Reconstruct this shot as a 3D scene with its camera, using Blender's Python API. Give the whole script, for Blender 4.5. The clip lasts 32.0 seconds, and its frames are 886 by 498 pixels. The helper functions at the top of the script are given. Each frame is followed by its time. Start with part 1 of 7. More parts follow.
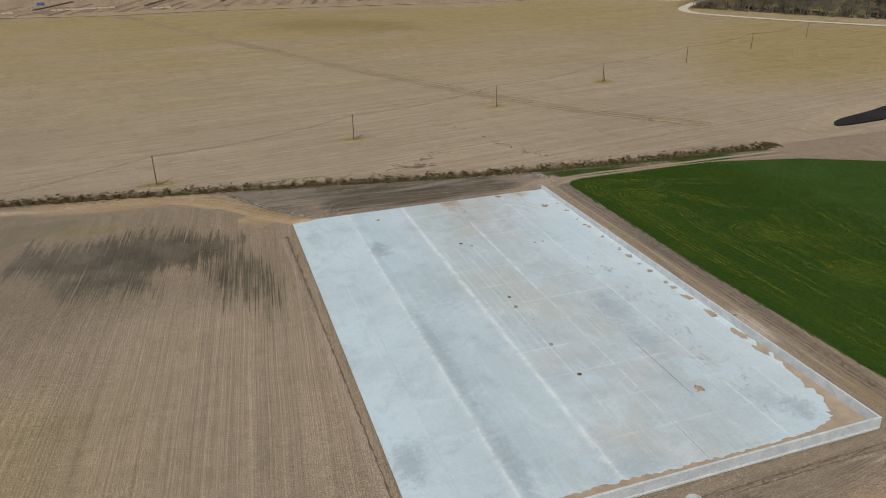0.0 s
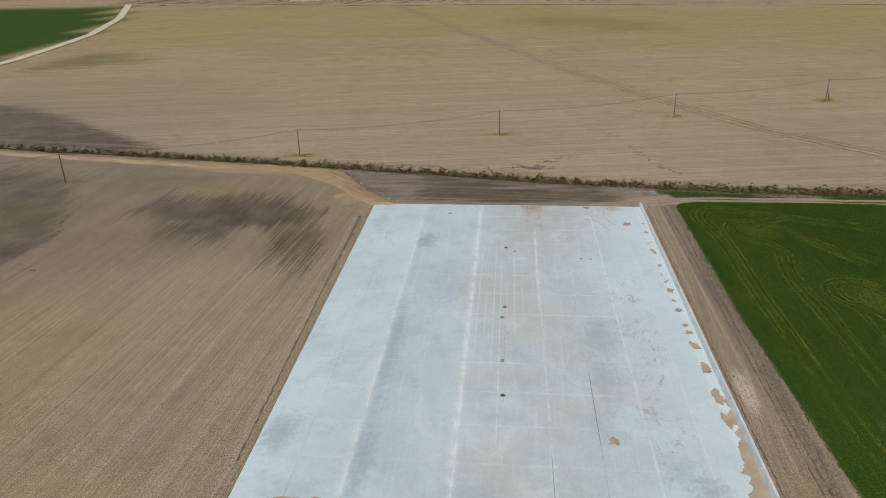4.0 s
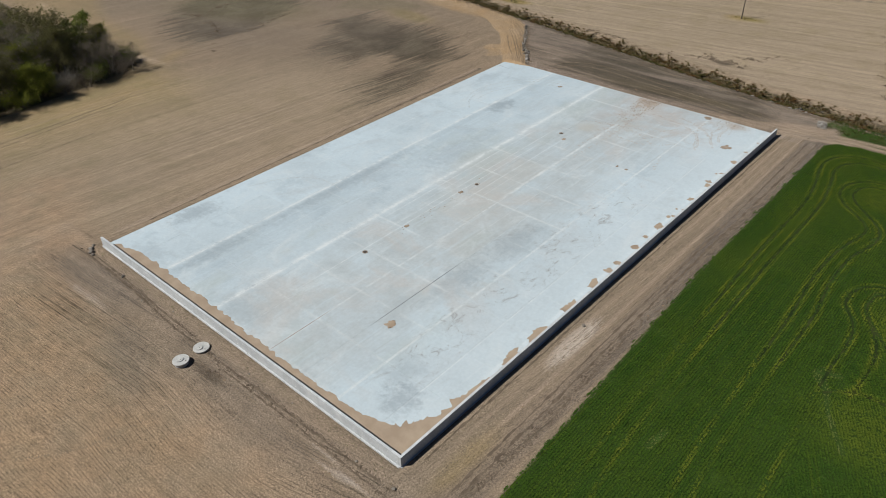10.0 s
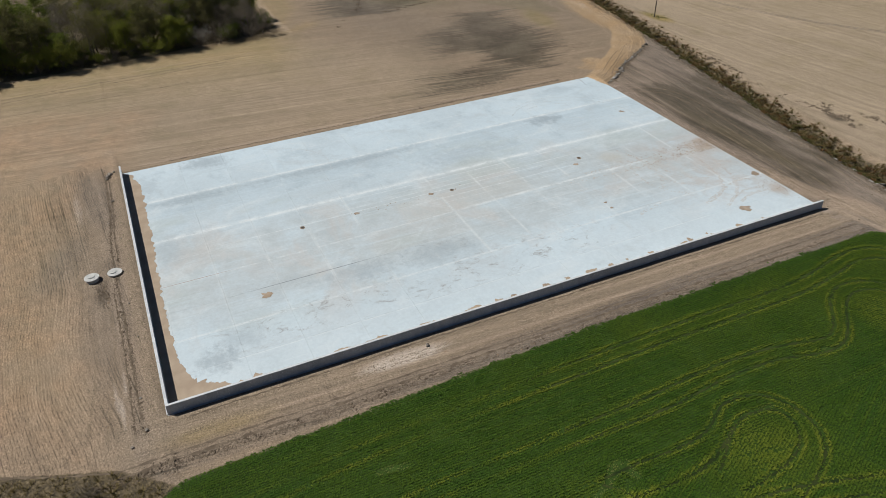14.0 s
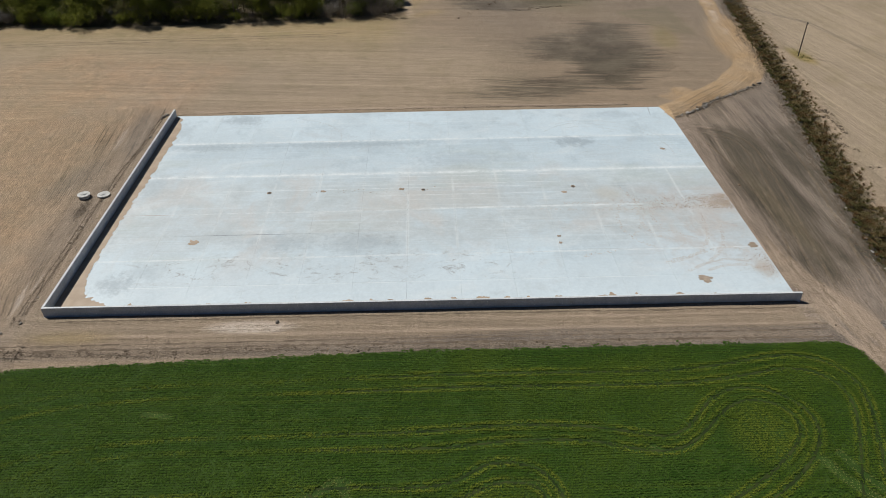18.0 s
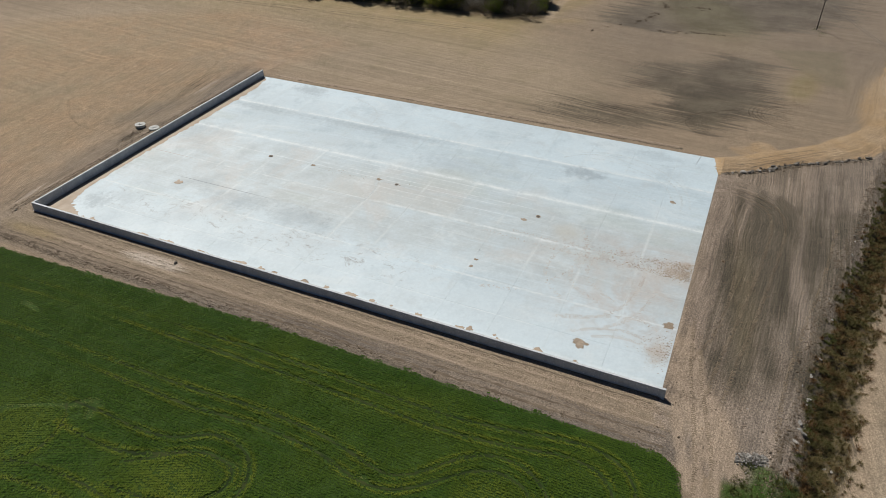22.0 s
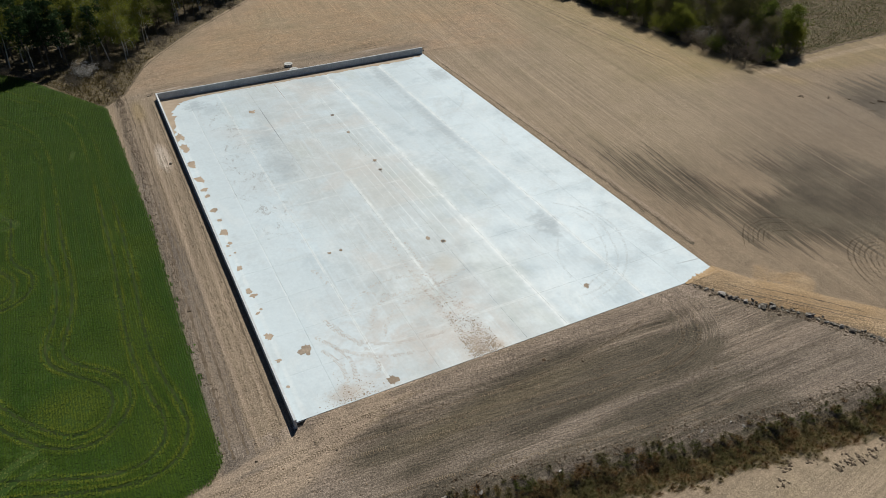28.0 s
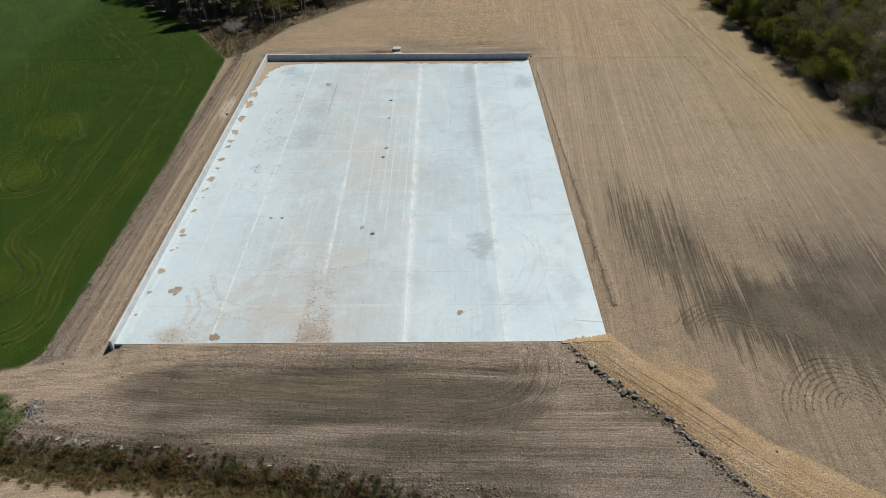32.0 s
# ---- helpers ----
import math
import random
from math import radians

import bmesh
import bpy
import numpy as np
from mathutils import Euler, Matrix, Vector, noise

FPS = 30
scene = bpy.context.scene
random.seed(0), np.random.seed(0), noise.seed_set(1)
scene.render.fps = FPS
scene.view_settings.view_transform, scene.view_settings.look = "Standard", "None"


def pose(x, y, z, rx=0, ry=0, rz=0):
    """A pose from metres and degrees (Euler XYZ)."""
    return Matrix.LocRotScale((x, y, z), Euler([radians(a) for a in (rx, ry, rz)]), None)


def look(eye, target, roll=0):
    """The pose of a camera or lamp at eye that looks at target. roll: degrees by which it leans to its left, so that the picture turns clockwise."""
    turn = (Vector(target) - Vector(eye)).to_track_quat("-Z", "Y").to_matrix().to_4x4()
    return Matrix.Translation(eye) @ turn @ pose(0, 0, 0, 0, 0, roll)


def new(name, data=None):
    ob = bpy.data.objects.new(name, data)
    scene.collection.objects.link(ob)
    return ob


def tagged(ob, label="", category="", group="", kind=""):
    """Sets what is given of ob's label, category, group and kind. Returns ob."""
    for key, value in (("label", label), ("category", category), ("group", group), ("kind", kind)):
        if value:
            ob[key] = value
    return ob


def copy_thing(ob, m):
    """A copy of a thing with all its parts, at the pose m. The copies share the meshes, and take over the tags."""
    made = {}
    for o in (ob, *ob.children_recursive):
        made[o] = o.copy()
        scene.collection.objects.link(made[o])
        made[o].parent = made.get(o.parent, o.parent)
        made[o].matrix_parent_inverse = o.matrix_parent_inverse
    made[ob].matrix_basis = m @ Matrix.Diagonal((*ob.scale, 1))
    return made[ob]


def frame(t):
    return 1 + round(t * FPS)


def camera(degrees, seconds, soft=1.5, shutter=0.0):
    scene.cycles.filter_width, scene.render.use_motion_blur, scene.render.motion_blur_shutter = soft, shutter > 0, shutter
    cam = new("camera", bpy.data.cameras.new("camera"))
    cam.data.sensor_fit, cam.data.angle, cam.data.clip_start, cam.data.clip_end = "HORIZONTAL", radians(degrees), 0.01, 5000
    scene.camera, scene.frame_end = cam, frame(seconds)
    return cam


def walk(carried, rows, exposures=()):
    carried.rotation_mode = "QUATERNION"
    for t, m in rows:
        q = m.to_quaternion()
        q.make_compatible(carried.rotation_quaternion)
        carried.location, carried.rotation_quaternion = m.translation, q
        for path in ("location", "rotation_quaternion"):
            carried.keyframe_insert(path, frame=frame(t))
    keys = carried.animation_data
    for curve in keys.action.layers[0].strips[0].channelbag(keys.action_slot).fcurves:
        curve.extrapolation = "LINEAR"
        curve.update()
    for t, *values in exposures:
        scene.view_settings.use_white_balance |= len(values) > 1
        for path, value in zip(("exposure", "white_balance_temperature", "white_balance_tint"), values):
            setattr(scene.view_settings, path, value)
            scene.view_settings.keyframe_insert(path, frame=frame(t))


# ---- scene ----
cam = camera(63.3, 32.0, soft=0.6)
METRES, EYE, TILT, LEAN, TURN = 382.2, 58.03, -0.337, 0.187, -18.55
ROWS = [
    (0.0, 0.0, 0.0, 0.0, -0.31, -23.64, 0.71),
    (0.5, 0.0148, 0.0002, -0.0003, 2.61, -23.64, 0.73),
    (1.0, 0.0297, 0.0012, -0.0007, 5.52, -23.61, 0.75),
    (1.5, 0.0445, 0.003, -0.0011, 8.47, -23.6, 0.77),
    (2.0, 0.0594, 0.0055, -0.0012, 11.46, -23.61, 0.76),
    (2.5, 0.0742, 0.0089, -0.0012, 14.46, -23.63, 0.79),
    (4.5, 0.1321, 0.03, -0.0023, 26.74, -23.55, 0.75),
    (5.0, 0.1461, 0.0368, -0.0035, 29.81, -25.55, 0.75),
    (5.5, 0.1594, 0.0451, -0.0033, 32.87, -29.72, 0.83),
    (6.0, 0.172, 0.0538, -0.0034, 35.91, -33.73, 0.83),
    (6.5, 0.184, 0.0638, -0.0025, 39.02, -34.46, 0.79),
    (7.0, 0.1959, 0.0739, -0.0023, 42.17, -34.42, 0.76),
    (7.5, 0.2071, 0.0844, -0.0017, 45.2, -34.46, 0.72),
    (8.0, 0.2176, 0.0954, -0.0012, 48.25, -34.47, 0.66),
    (8.5, 0.2276, 0.1068, -0.0008, 51.19, -34.48, 0.67),
    (9.0, 0.2367, 0.1185, -0.0006, 54.11, -34.48, 0.63),
    (9.5, 0.2453, 0.1309, -0.0004, 57.09, -34.49, 0.62),
    (10.0, 0.2532, 0.1437, -0.0001, 60.11, -34.51, 0.59),
    (10.5, 0.2603, 0.1568, 0.0002, 63.14, -34.55, 0.54),
    (11.0, 0.2668, 0.1704, 0.0004, 66.08, -34.57, 0.55),
    (11.5, 0.2727, 0.1841, 0.0007, 69.04, -34.59, 0.51),
    (12.0, 0.2778, 0.1981, 0.0009, 72.0, -34.61, 0.53),
    (12.5, 0.2821, 0.2122, 0.0012, 74.94, -34.63, 0.48),
    (13.0, 0.2853, 0.2257, 0.0016, 77.65, -34.69, 0.5),
    (13.5, 0.2878, 0.2403, 0.0022, 80.6, -34.77, 0.45),
    (14.0, 0.29, 0.2552, 0.0024, 83.62, -34.77, 0.45),
    (14.5, 0.2912, 0.2703, 0.0027, 86.63, -34.78, 0.46),
    (16.5, 0.2881, 0.3263, 0.0031, 97.8, -34.92, 0.14),
    (17.0, 0.2854, 0.3407, 0.0036, 100.73, -35.02, 0.03),
    (17.5, 0.282, 0.3553, 0.0041, 103.73, -35.14, -0.08),
    (18.0, 0.2779, 0.3701, 0.0046, 106.8, -35.21, -0.16),
    (18.5, 0.273, 0.3848, 0.005, 109.92, -35.25, -0.21),
    (19.0, 0.2673, 0.3995, 0.0054, 113.07, -35.29, -0.25),
    (19.5, 0.2606, 0.414, 0.0057, 116.21, -35.33, -0.26),
    (20.0, 0.2531, 0.4281, 0.0061, 119.36, -35.37, -0.3),
    (20.5, 0.2446, 0.4417, 0.0065, 122.54, -35.44, -0.39),
    (21.0, 0.2353, 0.455, 0.0069, 125.8, -35.53, -0.46),
    (21.5, 0.2249, 0.468, 0.0075, 129.08, -35.59, -0.46),
    (22.0, 0.2138, 0.4806, 0.0078, 132.38, -35.65, -0.36),
    (22.5, 0.202, 0.4926, 0.0083, 135.74, -35.71, -0.31),
    (23.0, 0.1896, 0.5038, 0.0085, 139.09, -35.73, -0.28),
    (23.5, 0.1767, 0.5141, 0.0088, 142.37, -35.78, -0.23),
    (24.0, 0.163, 0.5237, 0.009, 145.67, -35.83, -0.2),
    (24.5, 0.1489, 0.5324, 0.009, 148.95, -35.85, -0.16),
    (25.0, 0.1345, 0.5403, 0.0092, 152.24, -35.89, -0.15),
    (25.5, 0.1196, 0.5476, 0.0095, 155.55, -35.9, -0.08),
    (27.5, 0.0564, 0.5676, 0.0101, 168.81, -35.89, 0.16),
    (28.0, 0.0398, 0.57, 0.01, 172.1, -35.85, 0.23),
    (28.5, 0.023, 0.5716, 0.01, 175.42, -35.83, 0.31),
    (29.0, 0.0062, 0.5722, 0.0099, 178.76, -35.8, 0.36),
    (29.5, -0.0104, 0.5718, 0.0098, 182.06, -35.79, 0.43),
    (30.0, -0.0269, 0.5704, 0.0095, 185.34, -35.77, 0.49),
    (30.5, -0.0434, 0.5681, 0.0091, 188.69, -35.73, 0.53),
    (31.0, -0.0594, 0.5649, 0.0086, 191.95, -35.66, 0.56),
    (31.5, -0.0749, 0.5607, 0.0083, 195.15, -35.62, 0.56),
    (32.0, -0.0901, 0.5558, 0.0079, 198.31, -35.59, 0.57),
]
walk(cam, [(t, pose(0, 0, EYE, TILT, LEAN, TURN) @ pose(METRES * x, METRES * y, METRES * z, 90 + pitch, roll, yaw)) for t, x, y, z, yaw, pitch, roll in ROWS],
     exposures=[(0.0, -0.14, 6450, 7.5), (5.0, -0.10, 6460, 7.5), (13.0, 0.06, 6490, 9), (19.0, 0.08, 6530, 9), (25.0, -0.06, 6620, 7.5), (32.0, 0.10, 6570, 6.5)])

# ---- world and sun ----
SUN_ELEVATION = 50.0
SUN_AZIMUTH = 217.7
world = bpy.data.worlds.new("world")
scene.world = world
world.use_nodes = True
wn = world.node_tree.nodes
sky = wn.new("ShaderNodeTexSky")
sky.sky_type, sky.sun_disc = "NISHITA", False
sky.sun_elevation, sky.sun_rotation = radians(SUN_ELEVATION), radians(SUN_AZIMUTH)
sky.air_density, sky.dust_density, sky.ozone_density = 0.6, 0.1, 4.0
world.node_tree.links.new(sky.outputs[0], wn["Background"].inputs[0])
wn["Background"].inputs[1].default_value = 0.039
sun = new("sun", bpy.data.lights.new("sun", "SUN"))
sun.data.energy, sun.data.angle, sun.data.color = 4.95, radians(0.55), (1.0, 0.965, 0.91)
sun_from = Vector((math.sin(radians(SUN_AZIMUTH)) * math.cos(radians(SUN_ELEVATION)),
                   math.cos(radians(SUN_AZIMUTH)) * math.cos(radians(SUN_ELEVATION)), math.sin(radians(SUN_ELEVATION))))
sun.matrix_world = look(sun_from * 400, (0, 0, 0))

# ---- plan, in metres ----
X0, X1, Y0, Y1 = 15.0, 75.05, 52.2, 148.4      # outer faces of slab and walls
SLAB_END = 147.95
WALL_TOP, WALL_T = 1.34, 0.30


def slab_z(y):
    return -0.12 + 0.0062 * (y - 52.3)


DITCH = [(-600, 262), (-300, 226), (-69, 189.7), (-20, 182), (15, 175.7), (40, 170.8), (58, 167.3), (82, 164.2), (115, 161.5), (148, 160)]
RAMP = [(17.2, 147.4), (14, 152), (7.6, 160.5), (-1, 169), (-14, 174.5), (-38, 177), (-68, 182.3), (-140, 194)]
SAND_RAMP = [(20.4, 147.5), (19.2, 149.2), (17.2, 151.8), (14.5, 155.2), (11, 158.8), (8.3, 163), (6, 166.4), (4.4, 169.4), (3, 171.6), (-3, 175), (-14, 177.4), (-38, 179.0),
             (-38, 176.0), (-16, 173.6), (-9, 170.4), (-6, 168.4), (-3.4, 166), (1, 163.1), (2.9, 160.8), (4.9, 158.6), (6.5, 156.6), (8.2, 154), (10.6, 152), (12.6, 149.3), (14.6, 146.4)]
ROCK_LINE = [(19.6, 148.6), (17.4, 151.6), (15.0, 155.0), (11.2, 159.0), (8.6, 163.1), (6.2, 166.6), (4.4, 169.6), (2.6, 171.6)]
CROP = [(83.0, 149.5), (84.6, 151.6), (88, 152.2), (126, 152.4), (151, 146), (170, 135.5), (280, 90), (280, -120), (180, -90), (127, -2), (99.5, 28), (84.6, 52.5), (82.9, 100)]
FOREST = [(85.5, 50), (82, 46), (74.5, 29), (60, 11), (42, -8), (30, -18), (13, -45), (0, -90), (-20, -160), (190, -160), (178, -90), (127, -2), (99.5, 28)]
COPSE = [(-39, -120), (-40, 10), (-41, 45), (-45, 73), (-48, 91), (-52, 96), (-62, 94), (-92, 70), (-150, 20), (-150, -120)]
LOT = [(-900, 690), (-372, 690), (-130, 648), (-55, 640), (30, 641), (167, 620), (270, 606), (700, 560), (900, 1500), (-900, 1500)]
FALLOW = [(-47, 92.4), (-63, 93.7), (-81, 92.2), (-102, 93), (-170, 97), (-170, 20), (-100, 40), (-60, 80)]
FAR_GREEN = [(-222, 298), (-221, 340), (-220, 360), (-224, 385), (-229, 420), (-237, 467), (-268, 563), (-326, 684), (-900, 690), (-900, 250), (-420, 262)]


def seg_dist(px, py, line):
    """Distance to a polyline, and the distance run along it."""
    best = np.full(np.shape(px), 1e9)
    run_at = np.zeros(np.shape(px))
    run = 0.0
    for (ax, ay), (bx, by) in zip(line[:-1], line[1:]):
        dx, dy = bx - ax, by - ay
        ll = dx * dx + dy * dy
        u = np.clip(((px - ax) * dx + (py - ay) * dy) / ll, 0, 1)
        d = np.hypot(px - ax - u * dx, py - ay - u * dy)
        near = d < best
        best = np.where(near, d, best)
        run_at = np.where(near, run + u * math.sqrt(ll), run_at)
        run += math.sqrt(ll)
    return best, run_at


def inside(px, py, poly):
    odd = np.zeros(np.shape(px), bool)
    for (ax, ay), (bx, by) in zip(poly, poly[1:] + poly[:1]):
        if ay == by:
            continue
        cross = (ay > py) != (by > py)
        odd ^= cross & (px < (bx - ax) * (py - ay) / (by - ay) + ax)
    return odd


def soft(px, py, poly, edge):
    """1 well inside the outline, 0 well outside, passing through 0.5 on it."""
    d, _ = seg_dist(px, py, poly + poly[:1])
    return np.clip(0.5 + np.where(inside(px, py, poly), d, -d) / edge, 0, 1)


def waves(px, py, size, seed):
    """Cheap smooth noise, about -1 to 1."""
    r = np.random.RandomState(seed)
    out = np.zeros(np.shape(px))
    for k in range(7):
        a, p, s = r.uniform(0, 6.28), r.uniform(0, 6.28), size * r.uniform(0.5, 1.6)
        out = out + np.sin((px * np.cos(a) + py * np.sin(a)) * 6.28 / s + p)
    return out / 3.2


def ellipse(px, py, cx, cy, rx, ry, turn=0.0):
    c, s = math.cos(radians(turn)), math.sin(radians(turn))
    u, v = ((px - cx) * c + (py - cy) * s) / rx, (-(px - cx) * s + (py - cy) * c) / ry
    return np.clip(1.6 - 1.1 * np.hypot(u, v), 0, 1)


def ground_z(px, py):
    px, py = np.asarray(px, float), np.asarray(py, float)
    z = 0.04 * waves(px, py, 18, 3) + 0.35 * waves(px, py, 240, 4) * np.clip((np.hypot(px - 45, py - 100) - 120) / 150, 0, 1)
    d, _ = seg_dist(px, py, DITCH)
    z = z - 1.2 * np.exp(-(d / 1.8) ** 2) + 0.18 * np.exp(-((d - 4.0) / 1.2) ** 2) + np.exp(-(d / 2.6) ** 2) * (0.36 * waves(px, py, 3.1, 6) + 0.2 * waves(px, py, 1.5, 7))
    # the soil lies against the slab's open edges
    ox = np.maximum(np.maximum(X0 - px, px - X1), 0)
    oy = np.maximum(np.maximum(Y0 - py, py - SLAB_END), 0)
    out = np.hypot(ox, oy)
    open_side = (px < X1 - 1) & (py > Y0 + 1.5)
    flush = slab_z(np.clip(py, Y0, Y1)) - 0.04
    k = np.clip(1 - out / 5.0, 0, 1) * open_side
    z = z * (1 - k) + flush * k
    under = (ox <= 0) & (oy <= 0)
    z = np.where(under, slab_z(py) - 0.30, z)
    # low, wet ground in the west field; bank under the crop; ramp of sand
    z = z - 0.4 * ellipse(px, py, -16, 138, 26, 16, -12)
    z = z + 0.27 * soft(px, py, CROP, 2.0)
    r, run = seg_dist(px, py, RAMP)
    edge = seg_dist(px, py, SAND_RAMP + SAND_RAMP[:1])[0] * np.where(inside(px, py, SAND_RAMP), 1, -1)
    z = z + np.clip((edge + 0.2) / 1.5, 0, 1) * np.clip(0.34 - run / 150, 0.1, 0.3) * (~under)
    z = z - 1.5 * ellipse(px, py, 216, 180, 31, 6.5, 17)
    # earth piled against the outer footings
    z = z + np.where((ox > 0) & (px > X1) & (py < Y1), 0.10 * np.exp(-ox / 0.8), 0) + np.where((oy > 0) & (py < Y0), 0.12 * np.exp(-oy / 1.0), 0)
    return z


def gz(x, y):
    return float(ground_z(np.array([x]), np.array([y]))[0])


# ---- mesh helpers ----
def fast_mesh(name, verts, faces, smooth=False):
    """A mesh from numpy arrays; all faces have the same number of corners."""
    verts, faces = np.asarray(verts, np.float32), np.asarray(faces, np.int32)
    me = bpy.data.meshes.new(name)
    n, k = faces.shape
    me.vertices.add(len(verts))
    me.vertices.foreach_set("co", verts.ravel())
    me.loops.add(n * k)
    me.loops.foreach_set("vertex_index", faces.ravel())
    me.polygons.add(n)
    me.polygons.foreach_set("loop_start", np.arange(0, n * k, k, dtype=np.int32))
    me.polygons.foreach_set("use_smooth", np.full(n, smooth))
    me.update(calc_edges=True)
    return me


def strew(tv, tf, pos, turn, size, tilt=None):
    """Copies of one small template, joined: corner and face arrays."""
    tv, tf = np.asarray(tv, float), np.asarray(tf, int)
    n, k = len(pos), len(tv)
    size = np.broadcast_to(np.asarray(size, float).reshape(n, -1), (n, 3))
    v = tv[None] * size[:, None]
    if tilt is not None:
        c, s = np.cos(tilt)[:, None], np.sin(tilt)[:, None]
        v = np.stack([v[..., 0], v[..., 1] * c - v[..., 2] * s, v[..., 1] * s + v[..., 2] * c], -1)
    c, s = np.cos(turn)[:, None], np.sin(turn)[:, None]
    v = np.stack([v[..., 0] * c - v[..., 1] * s, v[..., 0] * s + v[..., 1] * c, v[..., 2]], -1) + np.asarray(pos)[:, None]
    return v.reshape(-1, 3), (tf[None] + (np.arange(n) * k)[:, None, None]).reshape(-1, tf.shape[1])


def as_object(name, me, material, parent=None, label=""):
    ob = new(name, me)
    if material:
        me.materials.append(material)
    if parent:
        ob.parent = parent
    if label:
        ob["label"] = label
    return ob


def part(name, bm, material, parent, label=""):
    me = bpy.data.meshes.new(name)
    bm.to_mesh(me)
    bm.free()
    return as_object(name, me, material, parent, label)


def box(bm, x0, x1, y0, y1, z0, z1, bevel=0.0):
    made = bmesh.ops.create_cube(bm, size=1)["verts"]
    for v in made:
        v.co = ((x0 + x1) / 2 + v.co.x * (x1 - x0), (y0 + y1) / 2 + v.co.y * (y1 - y0), (z0 + z1) / 2 + v.co.z * (z1 - z0))
    if bevel:
        bmesh.ops.bevel(bm, geom=list({e for v in made for e in v.link_edges}), offset=bevel, segments=2, affect="EDGES", clamp_overlap=True)
    return bm


def ring(bm, profile, steps=32, cx=0.0, cy=0.0):
    """A turned shape from (radius, height) pairs."""
    rows = [[bm.verts.new((cx + r * math.cos(6.28318 * i / steps), cy + r * math.sin(6.28318 * i / steps), z)) for i in range(steps)] for r, z in profile]
    for a, b in zip(rows[:-1], rows[1:]):
        for i in range(steps):
            bm.faces.new((a[i], a[(i + 1) % steps], b[(i + 1) % steps], b[i]))
    bm.faces.new(rows[-1])
    bm.faces.new(rows[0][::-1])
    return bm


# ---- materials ----
class Graph:
    """A node material, built in few words."""

    def __init__(self, name, rough=0.8, spec=0.3):
        self.mat = bpy.data.materials.new(name)
        self.mat.use_nodes = True
        self.t = self.mat.node_tree
        self.bsdf = self.t.nodes["Principled BSDF"]
        self.bsdf.inputs["Roughness"].default_value = rough
        self.bsdf.inputs["Specular IOR Level"].default_value = spec

    def node(self, kind):
        return self.t.nodes.new(kind)

    def put(self, socket, value):
        if isinstance(value, bpy.types.NodeSocket):
            self.t.links.new(value, socket)
        elif isinstance(value, (tuple, list)) and len(value) == 3 and socket.type == "RGBA":
            socket.default_value = (*value, 1)
        else:
            socket.default_value = value

    def math(self, op, a, b=0.0, c=0.0, clamp=False):
        n = self.node("ShaderNodeMath")
        n.operation, n.use_clamp = op, clamp
        for s, v in zip(n.inputs, (a, b, c)):
            self.put(s, v)
        return n.outputs[0]

    def mix(self, fac, a, b, how="MIX"):
        n = self.node("ShaderNodeMix")
        n.data_type, n.blend_type = "RGBA", how
        self.put(n.inputs["Factor"], fac)
        self.put(n.inputs[6], a)
        self.put(n.inputs[7], b)
        return n.outputs[2]

    def place(self, size=(1, 1, 1), source=None, turn=0.0):
        if source is None:
            source = self.node("ShaderNodeNewGeometry").outputs["Position"]
        n = self.node("ShaderNodeMapping")
        self.put(n.inputs["Vector"], source)
        n.inputs["Scale"].default_value = size
        n.inputs["Rotation"].default_value = (0, 0, radians(turn))
        return n.outputs[0]

    def noise(self, scale, detail=4.0, rough=0.55, vec=None, warp=0.0):
        n = self.node("ShaderNodeTexNoise")
        self.put(n.inputs["Vector"], vec if vec is not None else self.place())
        n.inputs["Scale"].default_value, n.inputs["Detail"].default_value, n.inputs["Roughness"].default_value = scale, detail, rough
        n.inputs["Distortion"].default_value = warp
        return n.outputs[0]

    def step(self, value, lo, hi, a=0.0, b=1.0):
        n = self.node("ShaderNodeMapRange")
        n.interpolation_type = "SMOOTHSTEP"
        for s, v in zip(n.inputs, (value, lo, hi, a, b)):
            self.put(s, v)
        return n.outputs[0]

    def attr(self, name, out="Color"):
        n = self.node("ShaderNodeAttribute")
        n.attribute_name = name
        return n.outputs[out]

    def split(self, colour):
        n = self.node("ShaderNodeSeparateColor")
        self.put(n.inputs[0], colour)
        return n.outputs[:3]

    def xyz(self, vec=None):
        n = self.node("ShaderNodeSeparateXYZ")
        self.put(n.inputs[0], vec if vec is not None else self.node("ShaderNodeNewGeometry").outputs["Position"])
        return n.outputs[:3]

    def bump(self, height, strength=0.4, distance=0.05):
        n = self.node("ShaderNodeBump")
        n.inputs["Strength"].default_value, n.inputs["Distance"].default_value = strength, distance
        self.put(n.inputs["Height"], height)
        self.put(self.bsdf.inputs["Normal"], n.outputs[0])

    def done(self, colour, rough=None, metal=None):
        self.put(self.bsdf.inputs["Base Color"], colour)
        if rough is not None:
            self.put(self.bsdf.inputs["Roughness"], rough)
        if metal is not None:
            self.put(self.bsdf.inputs["Metallic"], metal)
        return self.mat


